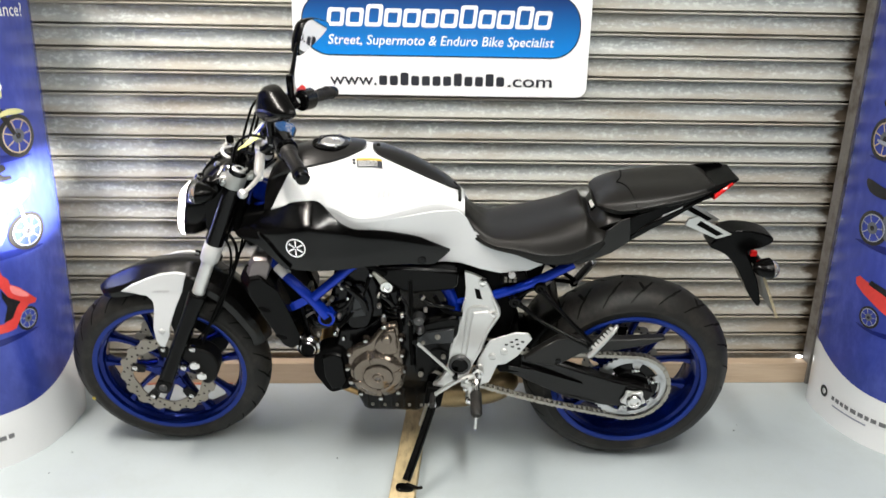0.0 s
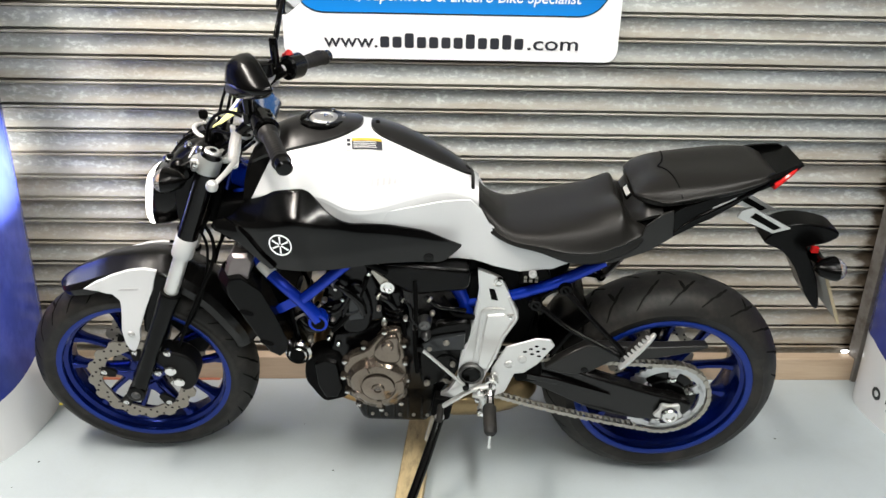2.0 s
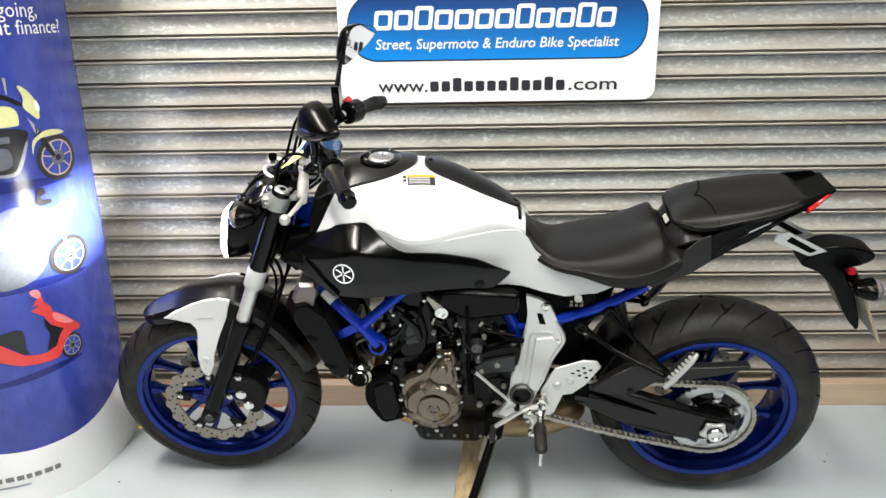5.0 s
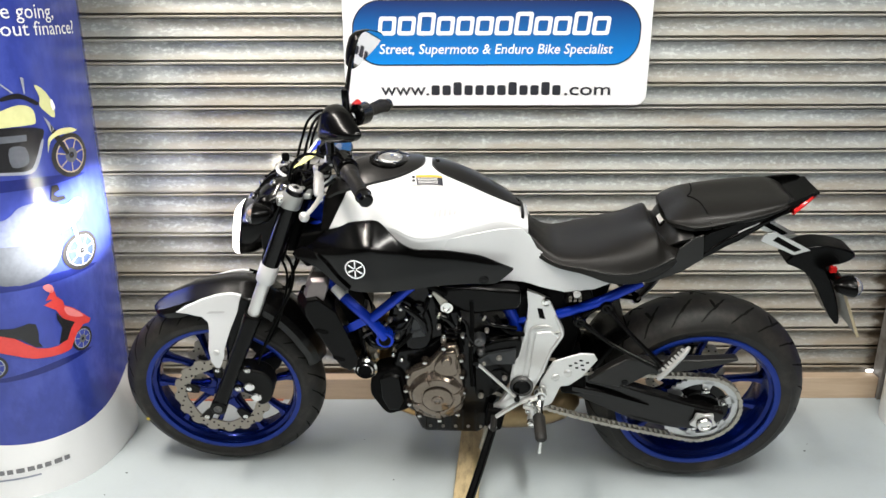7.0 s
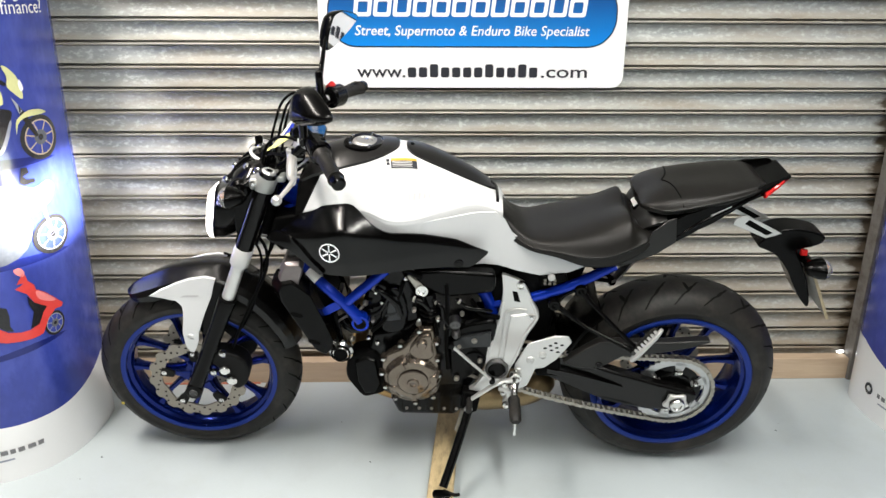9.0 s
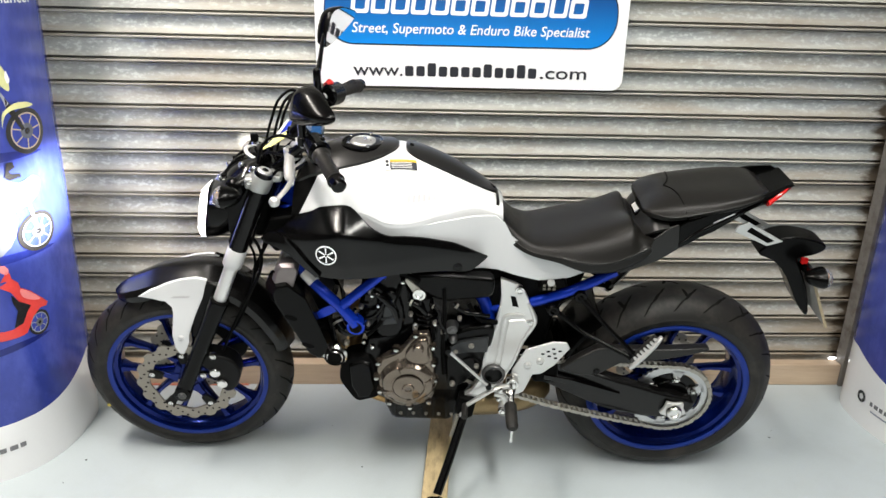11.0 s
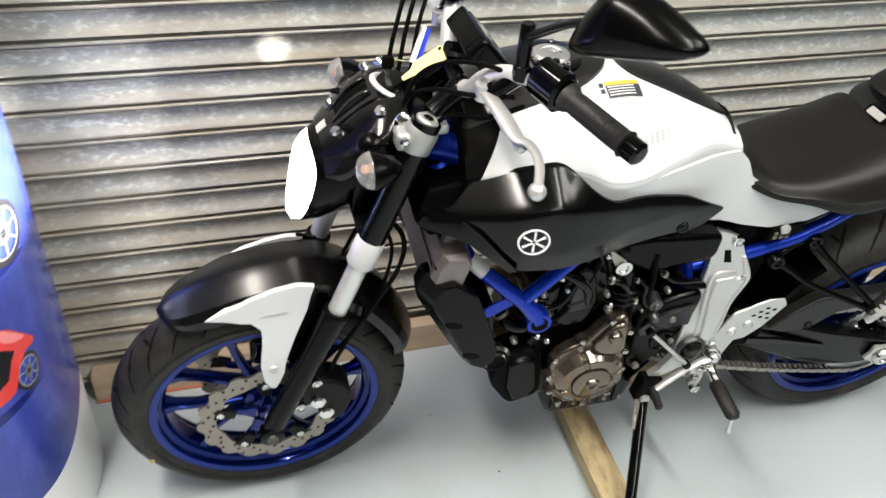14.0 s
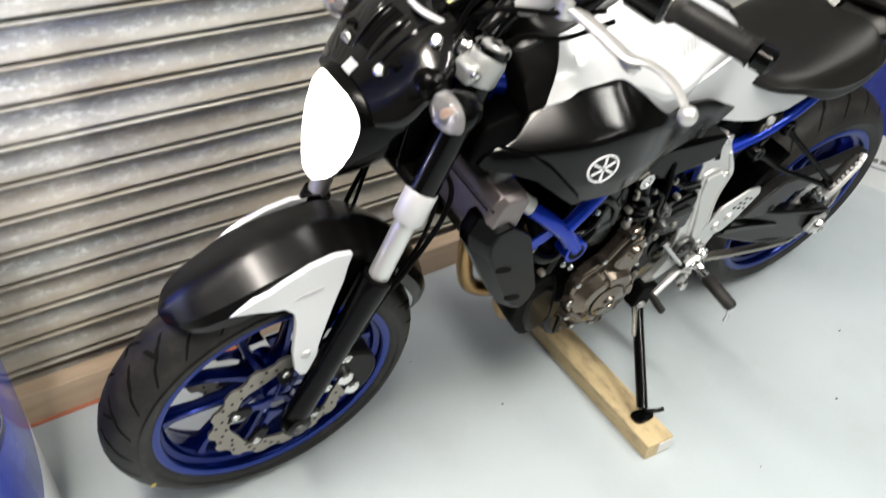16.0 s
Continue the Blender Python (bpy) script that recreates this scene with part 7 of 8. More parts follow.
part("inner_guard", plate([(0.85, 0.45), (0.86, 0.66), (0.97, 0.70), (1.12, 0.735), (1.10, 0.66), (1.04, 0.56), (1.02, 0.45)], -0.062, 0.075), DEEP_BLACK, bike, bevel=0.01)
part("wiring_cover", plate([(0.985, 0.660), (0.99, 0.692), (1.05, 0.705), (1.06, 0.68)], -0.098, -0.06), DEEP_BLACK, bike, bevel=0.003)
bolt(1.015, -0.100, 0.692, 0.010, -1, SILVER, bike, 0.004)
CONTACT = surface("dull_contact", (0.14, 0.13, 0.11), 0.4, bump=0)
for x in (0.995, 1.008, 1.021):
    part("connector_pin", box(x, x + 0.007, -0.101, -0.096, 0.669, 0.675), CONTACT, bike)
    part("connector_pin", box(x, x + 0.007, -0.101, -0.096, 0.679, 0.685), CONTACT, bike)

# ---- radiator, exhaust ----
radiator = part("radiator", skin(bmesh.new(), [[(0.300 + q, -0.15, 0.735), (0.300 + q, 0.15, 0.735), (0.405 + q, 0.15, 0.475), (0.405 + q, -0.15, 0.475)] for q in (0, 0.03)]), DEEP_BLACK, bike, "black radiator")
for k in range(24):
    t = (k + 0.5) / 24
    part("radiator_fin", box(0.296 + 0.105 * t, 0.302 + 0.105 * t, -0.14, 0.14, 0.735 - 0.26 * t - 0.002, 0.735 - 0.26 * t + 0.001), SATIN_BLACK, radiator)


TANK_END = surface("radiator_end", (0.17, 0.15, 0.148), 0.32, metal=0.6, vary=0.2, scale=14, bump=0.04)


def shroud(s):
    o = [(0.272, 0.688), (0.284, 0.716), (0.318, 0.724), (0.372, 0.680), (0.402, 0.60), (0.432, 0.512), (0.425, 0.478), (0.402, 0.458), (0.372, 0.474), (0.338, 0.535), (0.30, 0.61), (0.275, 0.66)]
    inner = [(0.355 + (x - 0.355) * 0.80 + 0.012, 0.580 + (z - 0.580) * 0.86) for x, z in o]
    sh = part("radiator_shroud", skin(bmesh.new(), [[(x, s * 0.112, z) for x, z in o], [(x, s * 0.138, z) for x, z in o], [(x, s * 0.168, z) for x, z in inner]]), SATIN_BLACK, bike, "faceted satin black radiator shroud", bevel=0.003, sharp=20)
    for x, z in ((0.338, 0.606), (0.377, 0.517)):
        part("shroud_slot", plate([(x + 0.017 * math.cos(a) + 0.001 * math.sin(a), z - 0.005 * math.cos(a) + 0.007 * math.sin(a)) for a in np.linspace(0, 2 * math.pi, 16, endpoint=False)], s * 0.1655, s * 0.1690), DEEP_BLACK, sh)
    return sh


TOP_TANK = [(0.284, 0.676), (0.303, 0.742), (0.316, 0.758), (0.356, 0.760), (0.364, 0.745), (0.345, 0.682)]
part("radiator_tank", skin(bmesh.new(), [[(x + d, y, z) for x, z in scaled(TOP_TANK, (0.325, 0.72), k)] for y, k, d in ((-0.158, 0.82, 0.006), (-0.146, 1.0, 0.0), (0.146, 1.0, 0.0), (0.158, 0.82, 0.006))]), TANK_END, radiator, "dull metallic radiator top tank", bevel=0.002, sharp=25)
part("filler_neck", tube([(0.335, -0.105, 0.752), (0.338, -0.106, 0.772), (0.338, -0.106, 0.782)], [0.017, 0.017, 0.013], 16, 1), DARK_STEEL, radiator)
both(shroud)
part("horn", lathe([(0, 0.012), (0.020, 0.012), (0.032, 0.006), (0.034, -0.008), (0.02, -0.02)], (0.440, -0.118, 0.452), 24), CHROME, bike, "small horn with a bright rim")
part("horn_face", lathe([(0, -0.002), (0.028, -0.002), (0.028, 0.010), (0, 0.010)], (0.440, -0.1335, 0.452), 24), DEEP_BLACK, bike)
for s, y, back in ((-1, -0.03, 0.03), (1, 0.07, 0.0)):
    part("header_pipe", tube([(0.53, y, 0.50), (0.475 + back, y, 0.485), (0.455 + back, y, 0.44), (0.452 + back, y, 0.36), (0.475 + back, y, 0.265), (0.53 + back, y * 0.9, 0.225), (0.62, y * 0.8, 0.21), (0.74, y * 0.5, 0.205)], 0.0185, 14, 5), HEADER_PIPE, bike, "heat-tinted golden header pipe")
# Added black plate: keeps the gap before the engine dark, hides the pipes.
part("pipe_blind", skin(bmesh.new(), [[(x + q, y, z) for x, y, z in ((0.418, -0.105, 0.575), (0.418, 0.045, 0.575), (0.438, 0.045, 0.405), (0.438, -0.105, 0.405))] for q in (0.0, 0.016)]), ENGINE_BLACK, bike, "black plate added below the radiator to hide the pipes", bevel=0.004)
muffler = part("muffler", tube([(0.72, 0.02, 0.205), (0.77, 0.02, 0.195), (0.86, 0.03, 0.19), (0.98, 0.05, 0.195), (1.04, 0.07, 0.21), (1.06, 0.08, 0.215)], [0.04, 0.060, 0.070, 0.070, 0.055, 0.03], 18, 4, flat=0.75), MUFFLER, bike, "stubby underslung steel muffler, straw tinted")

# ---- hangers, pegs, controls ----
HANGER = [(0.885, 0.684), (0.920, 0.672), (0.946, 0.658), (0.968, 0.612), (0.990, 0.568), (0.984, 0.542), (0.958, 0.505), (0.936, 0.455), (0.918, 0.415), (0.905, 0.375), (0.880, 0.352), (0.845, 0.334), (0.800, 0.312), (0.795, 0.326), (0.822, 0.350), (0.842, 0.385), (0.848, 0.44), (0.860, 0.481), (0.884, 0.56), (0.890, 0.63)]


def hang_lat(x, z):
    return float(np.interp(z, [0.30, 0.40, 0.46, 0.52, 0.60, 0.69], [0.136, 0.134, 0.122, 0.096, 0.082, 0.075]))


def foot_side(s):
    h = part("peg_hanger", shell(HANGER, hang_lat, s, 0.014, 0.02), ALLOY, bike, "cast silver footpeg hanger", bevel=0.004, sharp=45)
    part("hanger_rib", shell([(0.912, 0.562), (0.955, 0.567), (0.974, 0.548), (0.950, 0.505), (0.930, 0.455), (0.914, 0.420), (0.893, 0.432), (0.903, 0.50)], lambda x, z: hang_lat(x, z) + 0.006, s, 0.010, 0.025), ALLOY, h, bevel=0.004)
    part("hanger_ridge", tube([(x, s * (hang_lat(x, z) + 0.001), z) for x, z in ((0.956, 0.576), (0.930, 0.578), (0.903, 0.570), (0.898, 0.540), (0.892, 0.490), (0.882, 0.440))], [0.003, 0.0055, 0.006, 0.006, 0.006, 0.003], 8, 3), ALLOY, h)
    for edge in (((0.889, 0.60), (0.880, 0.545), (0.860, 0.481), (0.850, 0.440)), ((0.964, 0.612), (0.984, 0.566), (0.978, 0.542), (0.954, 0.505), (0.932, 0.455), (0.914, 0.415))):
        part("hanger_edge", tube([(x, s * (hang_lat(x, z) + 0.001), z) for x, z in edge], [0.004] + [0.0065] * (len(edge) - 2) + [0.004], 8, 3), ALLOY, h)
    part("hanger_slot", shell([(0.914, 0.634), (0.928, 0.632), (0.938, 0.600), (0.921, 0.603)], lambda x, z: hang_lat(x, z) + 0.0012, s, 0.002, 0.03), DEEP_BLACK, h)
    bolt(0.937, s * 0.079, 0.653, 0.013, s, CHROME, h, 0.006)
    bolt(0.970, s * 0.090, 0.553, 0.013, s, CHROME, h, 0.006)
    part("pivot_cap", lathe([(0, s * 0.006), (0.022, s * 0.005), (0.026, 0), (0.026, -s * 0.006)], (0.878, s * 0.137, 0.408), 28), SATIN_BLACK, h, "black pivot cap")
    part("pivot_ring", lathe([(0.025, s * 0.003), (0.030, s * 0.004), (0.033, 0), (0.033, -s * 0.008)], (0.878, s * 0.137, 0.408), 28), DARK_STEEL, h)
    heel = [(0.930, 0.420), (0.963, 0.490), (1.035, 0.518), (1.072, 0.516), (1.083, 0.497), (1.045, 0.437), (1.012, 0.407), (0.988, 0.403), (0.968, 0.342), (0.940, 0.326), (0.925, 0.36)]
    hp = part("heel_plate", plate(heel, s * 0.120, s * 0.126), ALLOY, bike, "pierced alloy heel plate", bevel=0.0025)
    for x, z in ((1.010, 0.477), (1.024, 0.486), (1.038, 0.495), (1.028, 0.470), (1.042, 0.479), (1.056, 0.488), (1.046, 0.464)):
        part("plate_slot", plate(scaled(rounded_rect(x - 0.005, x + 0.005, z - 0.0028, z + 0.0028, 0.0025, 2), (x, z), 1.0), s * 0.1195, s * 0.1268), DEEP_BLACK, hp)
    for x, z in ((0.972, 0.435), (1.005, 0.452), (0.938, 0.395), (0.905, 0.312)):
        bolt(x, s * 0.127, z, 0.012, s, ALLOY, hp, 0.005)
    pg = part("footpeg", tube([(0.925, s * 0.192, 0.355), (0.925, s * 0.198, 0.354), (0.926, s * 0.272, 0.344), (0.926, s * 0.279, 0.343)], [0.013, 0.017, 0.016, 0.011], 14, 1, flat=0.8), RUBBER, bike, "black rubber footpeg")
    part("peg_mount", tube([(0.932, s * 0.125, 0.39), (0.930, s * 0.142, 0.376), (0.926, s * 0.168, 0.360), (0.925, s * 0.194, 0.355)], [0.016, 0.015, 0.011, 0.013], 12, 3), CHROME, pg)
    part("peg_feeler", tube([(0.925, s * 0.274, 0.338), (0.924, s * 0.280, 0.316), (0.924, s * 0.281, 0.302)], [0.004, 0.0035, 0.006], 10, 1), CHROME, pg)
    # folded pillion peg on a black stay
    v = part("pillion_stay", tube([(1.028, s * 0.096, 0.606), (1.062, s * 0.110, 0.586), (1.115, s * 0.130, 0.554), (1.238, s * 0.176, 0.511)], [0.010, 0.0072, 0.0058, 0.0075], 10, 3), SATIN_BLACK, bike, "black V-shaped pillion peg stay")
    part("stay_arm", tube([(1.096, s * 0.096, 0.653), (1.112, s * 0.108, 0.636), (1.145, s * 0.130, 0.606), (1.244, s * 0.176, 0.520)], [0.010, 0.0072, 0.0058, 0.0075], 10, 3), SATIN_BLACK, v)
    part("stay_web", tube([(1.028, s * 0.092, 0.606), (1.062, s * 0.088, 0.634), (1.096, s * 0.092, 0.653)], 0.006, 10, 2), SATIN_BLACK, v)
    for x, z in ((1.028, 0.606), (1.096, 0.653)):
        part("stay_eye", lathe([(0, s * 0.006), (0.007, s * 0.006), (0.008, s * 0.013), (0.0145, s * 0.013), (0.0175, s * 0.008), (0.018, -s * 0.014)], (x, s * 0.096, z), 20), SATIN_BLACK, v)
    part("stay_boss", lathe([(0, s * 0.010), (0.008, s * 0.010), (0.012, s * 0.006), (0.013, -s * 0.012)], (1.240, s * 0.176, 0.514), 16), SATIN_BLACK, v)
    pp = part("pillion_peg", tube([(1.236, s * 0.186, 0.488), (1.246, s * 0.188, 0.504), (1.288, s * 0.186, 0.564), (1.303, s * 0.183, 0.588)], [0.011, 0.014, 0.013, 0.008], 10, 2, flat=0.6), ALLOY, bike, "folded silver pillion peg with teeth")
    part("peg_rubber", tube([(1.250, s * 0.180, 0.522), (1.272, s * 0.179, 0.556), (1.290, s * 0.177, 0.584)], [0.013, 0.014, 0.010], 10, 2, flat=0.7), RUBBER, pp)
    for k in range(7):
        t = k / 6
        x, z = 1.250 + 0.042 * t, 0.516 + 0.062 * t
        part("peg_tooth", tube([(x - 0.004, s * 0.190, z + 0.003), (x - 0.011, s * 0.190, z + 0.008)], [0.0055, 0.003], 6, 1), ALLOY, pp)
    bolt(1.240, s * 0.188, 0.512, 0.008, s, DARK_STEEL, pp, 0.004)
    # swing arm
    arm = part("swingarm", plate(smooth_line([(0.868, 0.44), (0.96, 0.448), (1.07, 0.440), (1.23, 0.398), (1.34, 0.363), (1.436, 0.336), (1.450, 0.312), (1.425, 0.286), (1.37, 0.272), (1.31, 0.274), (1.20, 0.299), (1.08, 0.335), (0.98, 0.37), (0.868, 0.38)], 3, True), s * 0.105, s * 0.140), FENDER_BLACK, bike, "satin black swingarm", bevel=0.007)
    for v in arm.data.vertices:
        v.co.y -= s * float(np.interp(v.co.x, [0.87, 1.05, 1.2], [0.05, 0.036, 0.0]))
    part("arm_groove", plate([(1.02, 0.405), (1.10, 0.388), (1.24, 0.345), (1.24, 0.337), (1.10, 0.374), (1.02, 0.390)], s * 0.1195, s * 0.1285), FENDER_BLACK, arm, bevel=0.001)
    star = []
    for k in range(10):
        a = 2 * math.pi * k / 10 + 0.3
        r = 0.034 if k % 2 else 0.025
        star.append((1.392 + 1.15 * r * math.cos(a), 0.306 + r * math.sin(a)))
    part("chain_adjuster", plate(smooth_line(star, 3, True), s * 0.140, s * 0.150), ALLOY, arm, "cast alloy axle plate", bevel=0.002)
    part("axle_nut", lathe([(0.0, s * 0.012), (0.010, s * 0.012), (0.012, s * 0.016), (0.019, s * 0.016), (0.022, s * 0.012), (0.023, 0)], (1.392, s * 0.149, 0.306), 24), CHROME, arm)
    return h


both(foot_side)
part("swingarm_bridge", box(0.99, 1.06, -0.12, 0.12, 0.37, 0.43), DEEP_BLACK, bike, bevel=0.01)
part("chain_guard", plate(([(1.062, 0.428), (1.115, 0.470), (1.160, 0.502), (1.24, 0.500), (1.35, 0.503), (1.458, 0.512), (1.462, 0.506), (1.41, 0.486), (1.33, 0.466), (1.225, 0.452), (1.160, 0.405), (1.10, 0.412)]), -0.128, -0.10), PANEL_BLACK, bike, "black plastic chain guard", bevel=0.005)
bolt(1.163, -0.129, 0.425, 0.009, -1, GLOSS_BLACK, bike, 0.004)
hug = []
for a in np.linspace(radians(95), radians(175), 14):
    ring = [(RX + r * math.cos(a), y, RR + r * math.sin(a)) for r, y in ((0.330, -0.10), (0.337, -0.095), (0.342, -0.05), (0.343, 0), (0.342, 0.05), (0.337, 0.095), (0.330, 0.10), (0.328, 0.09), (0.336, 0), (0.328, -0.09))]
    hug.append(ring)
part("rear_hugger", skin(bmesh.new(), hug[6:]), SATIN_BLACK, bike, "black rear hugger")
part("shock", tube([(0.95, 0.03, 0.62), (1.0, 0.03, 0.54), (1.03, 0.03, 0.46)], 0.032, 14, 3), DEEP_BLACK, bike)


def chain():
    """Links along the loop round both sprockets."""
    cf, rf, cr, rr_ = np.array((0.80, 0.405)), 0.040, np.array((RX, RR)), 0.114
    d = cr - cf
    base = math.atan2(d[1], d[0])
    bend = math.acos((rf - rr_) / np.linalg.norm(d))
    pts = [cf + rf * np.array((math.cos(a), math.sin(a))) for a in np.linspace(base + bend, base + 2 * math.pi - bend, 12)]
    pts += [cr + rr_ * np.array((math.cos(a), math.sin(a))) for a in np.linspace(base - bend, base + bend, 40)]
    lower = [pts[11] + (pts[12] - pts[11]) * t - np.array((0, 0.016 * math.sin(math.pi * t))) for t in np.linspace(0, 1, 30)[1:-1]]
    loop = np.array(pts[:12] + lower + pts[12:] + [pts[0]])
    seg = np.linalg.norm(np.diff(loop, axis=0), axis=1)
    cum = np.concatenate([[0], np.cumsum(seg)])
    n = int(cum[-1] / 0.0159)
    place = [np.array([np.interp(cum[-1] * k / n, cum, loop[:, i]) for i in (0, 1)]) for k in range(n + 1)]
    bm = bmesh.new()
    for k in range(n):
        a, b = place[k], place[k + 1]
        u = (b - a) / np.linalg.norm(b - a)
        v = np.array((-u[1], u[0]))
        y0 = 0.0085 if k % 2 else 0.0065
        for s in (-1, 1):
            o = [a - u * 0.006 + v * 0.003, a + v * 0.0066, (a + b) / 2 + v * 0.0045, b + v * 0.0066, b + u * 0.006 + v * 0.003, b + u * 0.006 - v * 0.003, b - v * 0.0066, (a + b) / 2 - v * 0.0045, a - v * 0.0066, a - u * 0.006 - v * 0.003]
            plate([tuple(q) for q in o], -0.100 + s * y0, -0.100 + s * (y0 + 0.0017), bm)
        rod((a[0], -0.110, a[1]), (a[0], -0.090, a[1]), 0.0040, 6, bm)
    return bm


tagged(part("drive_chain", chain(), CHAIN_STEEL, bike, "oily steel drive chain"), kind="stuff")

# shift linkage
part("shift_rod", tube([(0.750, -0.158, 0.505), (0.865, -0.158, 0.384)], 0.0045, 10, 1), ALLOY, bike, "thin silver shift rod")
for x, z in ((0.750, 0.505), (0.865, 0.384)):
    part("rod_end", lathe([(0, -0.008), (0.008, -0.007), (0.009, 0), (0.008, 0.007), (0, 0.008)], (x, -0.158, z), 12), SATIN_BLACK, bike)
part("shift_lever", tube([(0.93, -0.150, 0.385), (0.88, -0.155, 0.372), (0.84, -0.160, 0.345), (0.803, -0.165, 0.318)], [0.010, 0.0085, 0.008, 0.007], 10, 4, flat=0.7), ALLOY, bike, "alloy shift lever")
part("lever_pivot", lathe([(0, -0.016), (0.009, -0.015), (0.011, -0.009), (0.016, -0.008), (0.018, 0.0), (0.018, 0.012)], (0.931, -0.146, 0.388), 20), CHROME, bike, "bright lever pivot bolt")
part("lever_joint", lathe([(0, -0.012), (0.008, -0.010), (0.011, 0), (0.008, 0.010)], (0.902, -0.156, 0.372), 16), CHROME, bike)
part("lever_clamp", tube([(0.884, -0.150, 0.352), (0.905, -0.153, 0.350), (0.912, -0.150, 0.322), (0.908, -0.146, 0.300)], [0.008, 0.011, 0.010, 0.012], 10, 3), ALLOY, bike)
for x, z, r in ((0.896, 0.344, 0.008), (0.909, 0.298, 0.013), (0.918, 0.362, 0.009)):
    bolt(x, -0.160, z, r, -1, CHROME, bike, 0.008)
part("shift_toe", tube([(0.803, -0.160, 0.318), (0.800, -0.205, 0.312), (0.800, -0.208, 0.312)], [0.009, 0.009, 0.006], 12, 1), RUBBER, bike)

# side stand
stand = part("side_stand", tube([(0.812, -0.125, 0.290), (0.800, -0.145, 0.265), (0.768, -0.225, 0.195), (0.731, -0.312, 0.126)], [0.016, 0.0135, 0.0125, 0.0125], 14, 3), GLOSS_BLACK, bike, "black side stand, folded out")
FOOT = Matrix.Translation((0.726, -0.322, 0.1105)) @ Matrix.Rotation(radians(-10.5), 4, "X")
part("stand_foot", slab(smooth_line([(-0.022, -0.012), (0.0, -0.018), (0.024, -0.014), (0.026, 0.008), (0.0, 0.016), (-0.022, 0.012)], 3, True), -0.004, 0.004), GLOSS_BLACK, stand, bevel=0.002).matrix_basis = FOOT
part("stand_tang", tube([(0.732, -0.318, 0.119), (0.762, -0.330, 0.118), (0.776, -0.336, 0.126)], [0.006, 0.005, 0.005], 10, 3), GLOSS_BLACK, stand)
part("stand_bracket", plate([(0.785, 0.335), (0.775, 0.27), (0.80, 0.250), (0.825, 0.262), (0.835, 0.325)], -0.150, -0.118), DEEP_BLACK, stand, bevel=0.004)
bolt(0.800, -0.152, 0.272, 0.012, -1, SILVER, stand, 0.006)
sp = []
for k in range(120):
    t = k / 119
    a = t * 2 * math.pi * 14
    sp.append((0.784 - 0.018 * t + 0.005 * math.cos(a), -0.152 - 0.038 * t + 0.005 * math.sin(a), 0.276 - 0.048 * t))
part("stand_spring", tube(sp, 0.0014, 5, 1), CHAIN_STEEL, stand, "coiled stand spring")

# ---- things round the motorcycle ----
timber = thing("timber_batten", "dirty sawn timber batten lying under the side stand", "timber", pose(0.224, 2.176, 0, 0, 0, -5.3))
wood = bmesh.new()
box(-0.036, 0.036, 0.0, 0.62, 0.0, 0.045, wood)
part("batten", wood, OLD_TIMBER, timber, bevel=0.003)
part("end_label", box(-0.004, 0.033, -0.0015, 0.0, 0.008, 0.038), LABEL_WHITE, timber, "small white label on the end grain")

# ignition key with its tag
keys = thing("ignition_key", "key with blue fob and pale yellow card tag, in the ignition", "key", BIKE @ STEER @ pose(0.258, 0.022, 1.004))
part("key_blade", box(-0.004, 0.004, -0.001, 0.001, -0.006, 0.016), CHROME, keys)
part("key_ring", tube([(0.004, 0, 0.030), (0.020, 0.008, 0.022), (0.044, 0.018, 0.010)], 0.0016, 8, 3), CHROME, keys)
part("key_head", plate(rounded_rect(-0.010, 0.010, 0.014, 0.036, 0.006, 4), -0.004, 0.004), DEEP_BLACK, keys, bevel=0.002)
part("fob", skin(bmesh.new(), [[(0.050 + u * 0.032 + a, 0.020 + b + u * 0.050, 0.006 + u * 0.034) for a, b in ((-0.007, -0.004), (0.007, -0.004), (0.007, 0.004), (-0.007, 0.004))] for u in (0, 1)]), KEY_BLUE, keys, "blue plastic fob", bevel=0.002)
part("fob_face", skin(bmesh.new(), [[(0.046 + u * 0.032 + a, 0.020 + b + u * 0.050, 0.011 + u * 0.034) for a, b in ((-0.005, -0.003), (0.002, -0.0048), (0.002, 0.0048), (-0.005, 0.003))] for u in (0, 1)]), LABEL_WHITE, keys)
tx, tz = Vector((0.83, -0.08, 0.56)).normalized(), Vector((0.05, 0.98, 0.15)).normalized()
ty = tz.cross(tx).normalized()
tz = tx.cross(ty)
TAGM = Matrix.Translation((0.024, -0.010, 0.002)) @ Matrix((tx, ty, tz)).transposed().to_4x4() @ Matrix.Scale(0.86, 4)
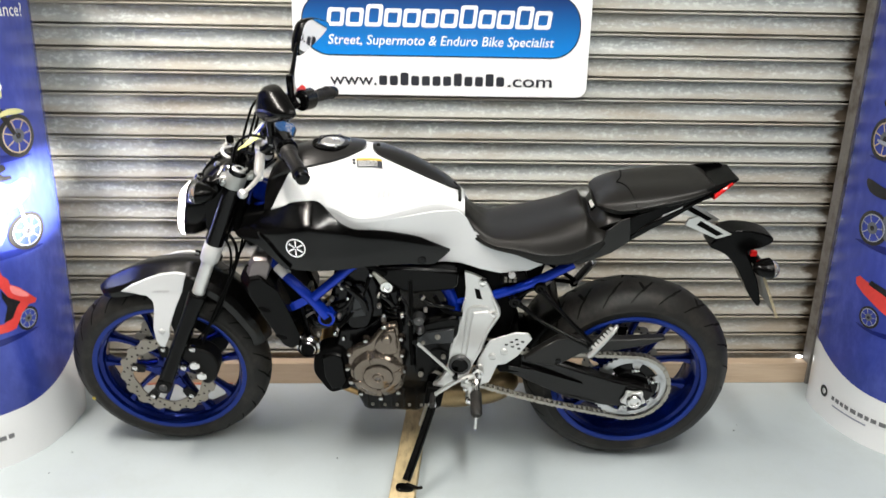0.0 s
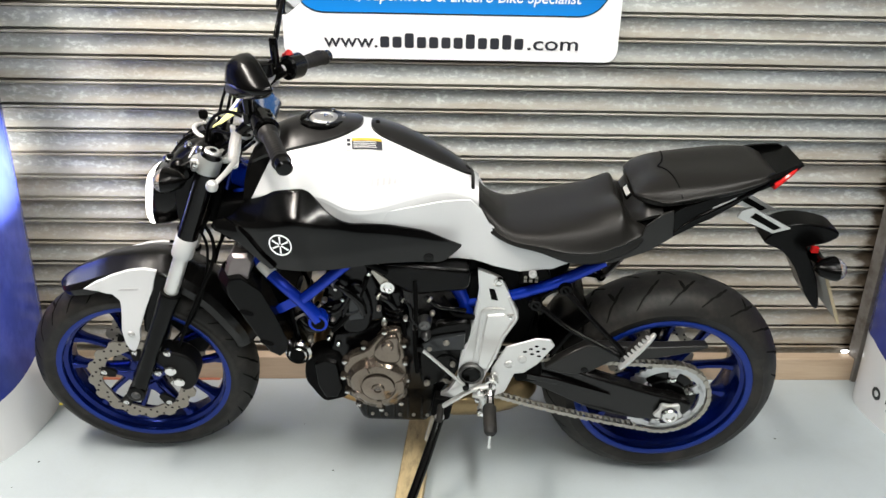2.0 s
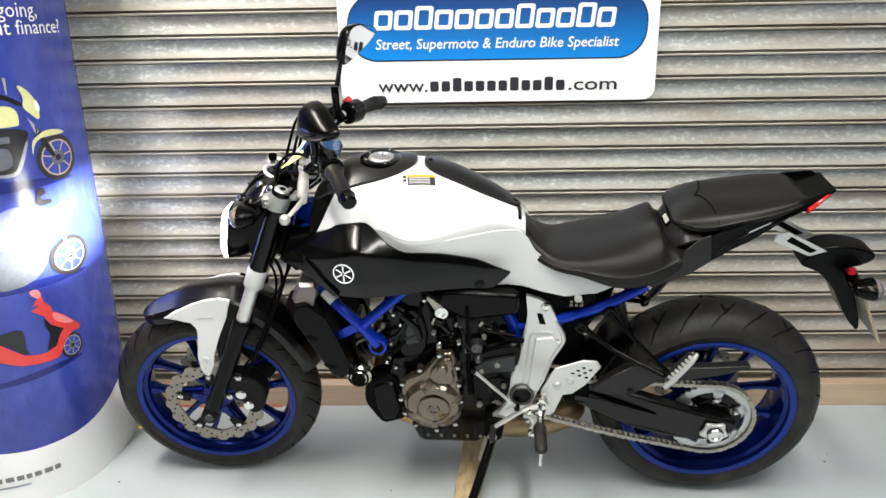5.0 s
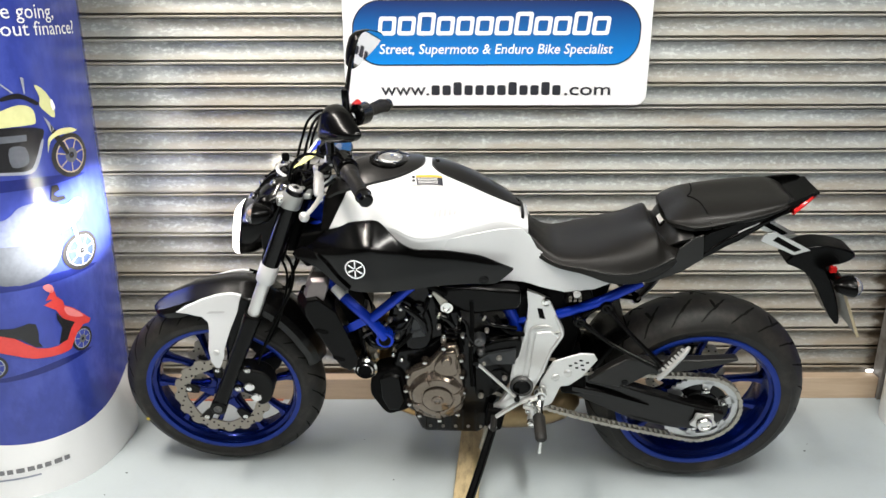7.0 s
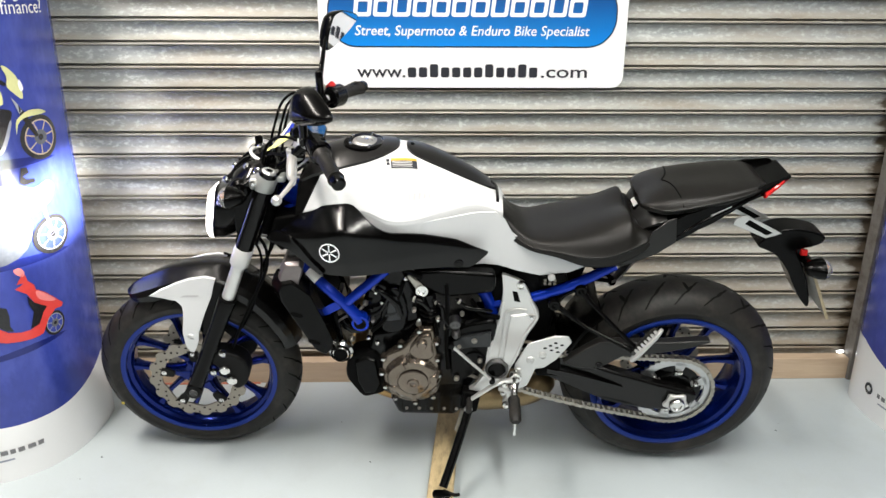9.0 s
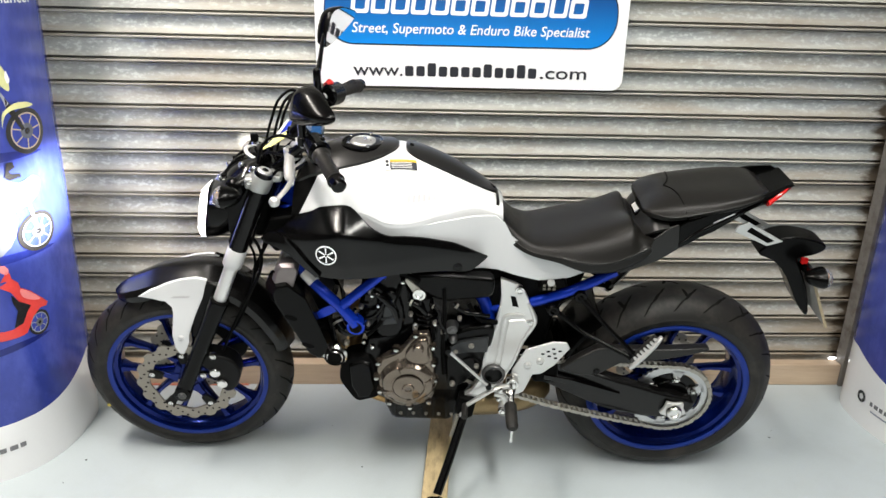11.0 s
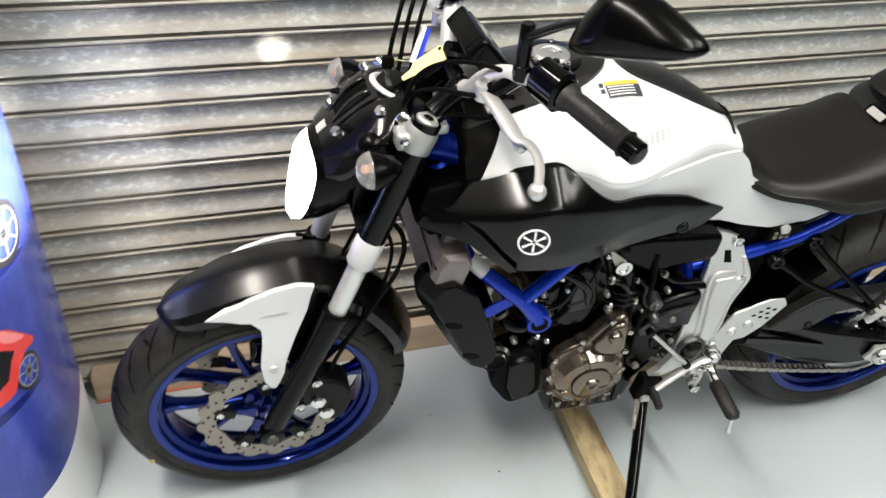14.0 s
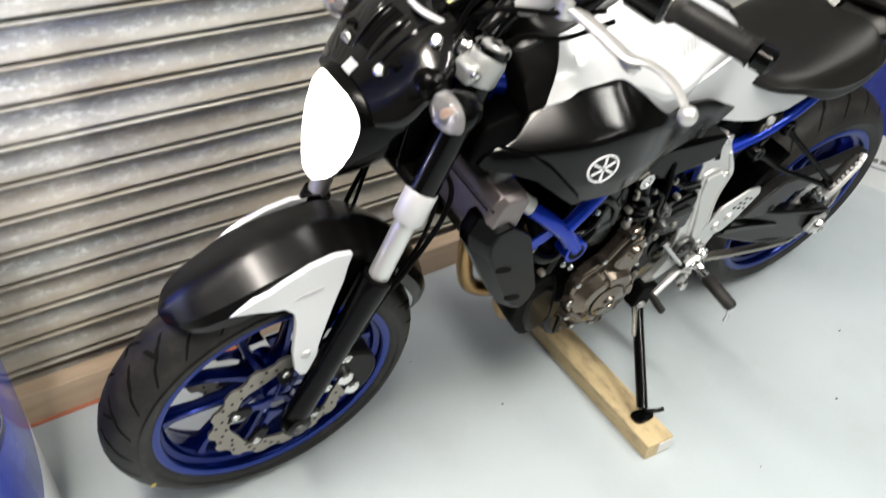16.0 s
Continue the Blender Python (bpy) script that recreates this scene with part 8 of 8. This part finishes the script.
tg = part("tag", plate([(-0.004, -0.008), (0.018, -0.012), (0.028, -0.020), (0.085, -0.020), (0.092, -0.012), (0.092, 0.014), (0.085, 0.022), (0.028, 0.022), (0.016, 0.008), (-0.004, 0.004)], -0.0006, 0.0006), TAG_YELLOW, keys, "pale yellow card tag")
tg.matrix_basis = TAGM
hole = part("tag_hole", lathe([(0, -0.001), (0.004, -0.001), (0.004, 0.001), (0, 0.001)], (0.082, 0, 0.014), 12), DEEP_BLACK, keys)
hole.matrix_basis = TAGM

# crumbs of grit on the floor
GRIT = surface("grit", (0.05, 0.05, 0.05), 0.8)
rng = random.Random(4)
bm = bmesh.new()
for x, y in [(-0.819, 2.51), (-0.092, 2.696), (-0.84, 2.40), (0.02, 2.47), (0.95, 2.2), (1.36, 2.62), (0.72, 2.06), (-0.3, 2.2)] + [(rng.uniform(-1, 1.6), rng.uniform(1.7, 2.9)) for _ in range(9)]:
    r = rng.uniform(0.0012, 0.0034)
    bmesh.ops.create_icosphere(bm, subdivisions=1, radius=r, matrix=Matrix.Translation((x, y, r * 0.5)) @ Matrix.Diagonal((1.3, 0.9, 0.5, 1)))
tagged(link_mesh("grit", bm, GRIT), "scattered dark specks of grit on the floor", "grit", kind="stuff")

display_stand(2.05, 2.75, "curved glossy blue display stand with printed vehicles, beside the shutter guide", ARC[-1] / 2 + 0.08 - 0.565)

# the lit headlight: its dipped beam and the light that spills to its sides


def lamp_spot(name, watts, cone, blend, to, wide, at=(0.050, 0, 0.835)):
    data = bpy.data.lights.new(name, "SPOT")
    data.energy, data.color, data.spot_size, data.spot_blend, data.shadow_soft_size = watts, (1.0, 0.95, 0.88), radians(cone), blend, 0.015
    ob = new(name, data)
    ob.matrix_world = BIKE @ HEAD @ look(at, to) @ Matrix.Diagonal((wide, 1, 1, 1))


lamp_spot("headlight_beam", 240, 36, 1.0, (-0.6, 0.17, 0.765), 2.0)
lamp_spot("headlight_spill", 9, 138, 0.12, (-0.6, 0.0, 0.80), 1.0)
# Added spot of no known source, throws the pale patch on the shutter.
lamp_spot("shutter_patch_spot", 42, 9, 0.5, (0.091, 0.539, 0.817), 1.0, (0.150, 0.105, 0.880))
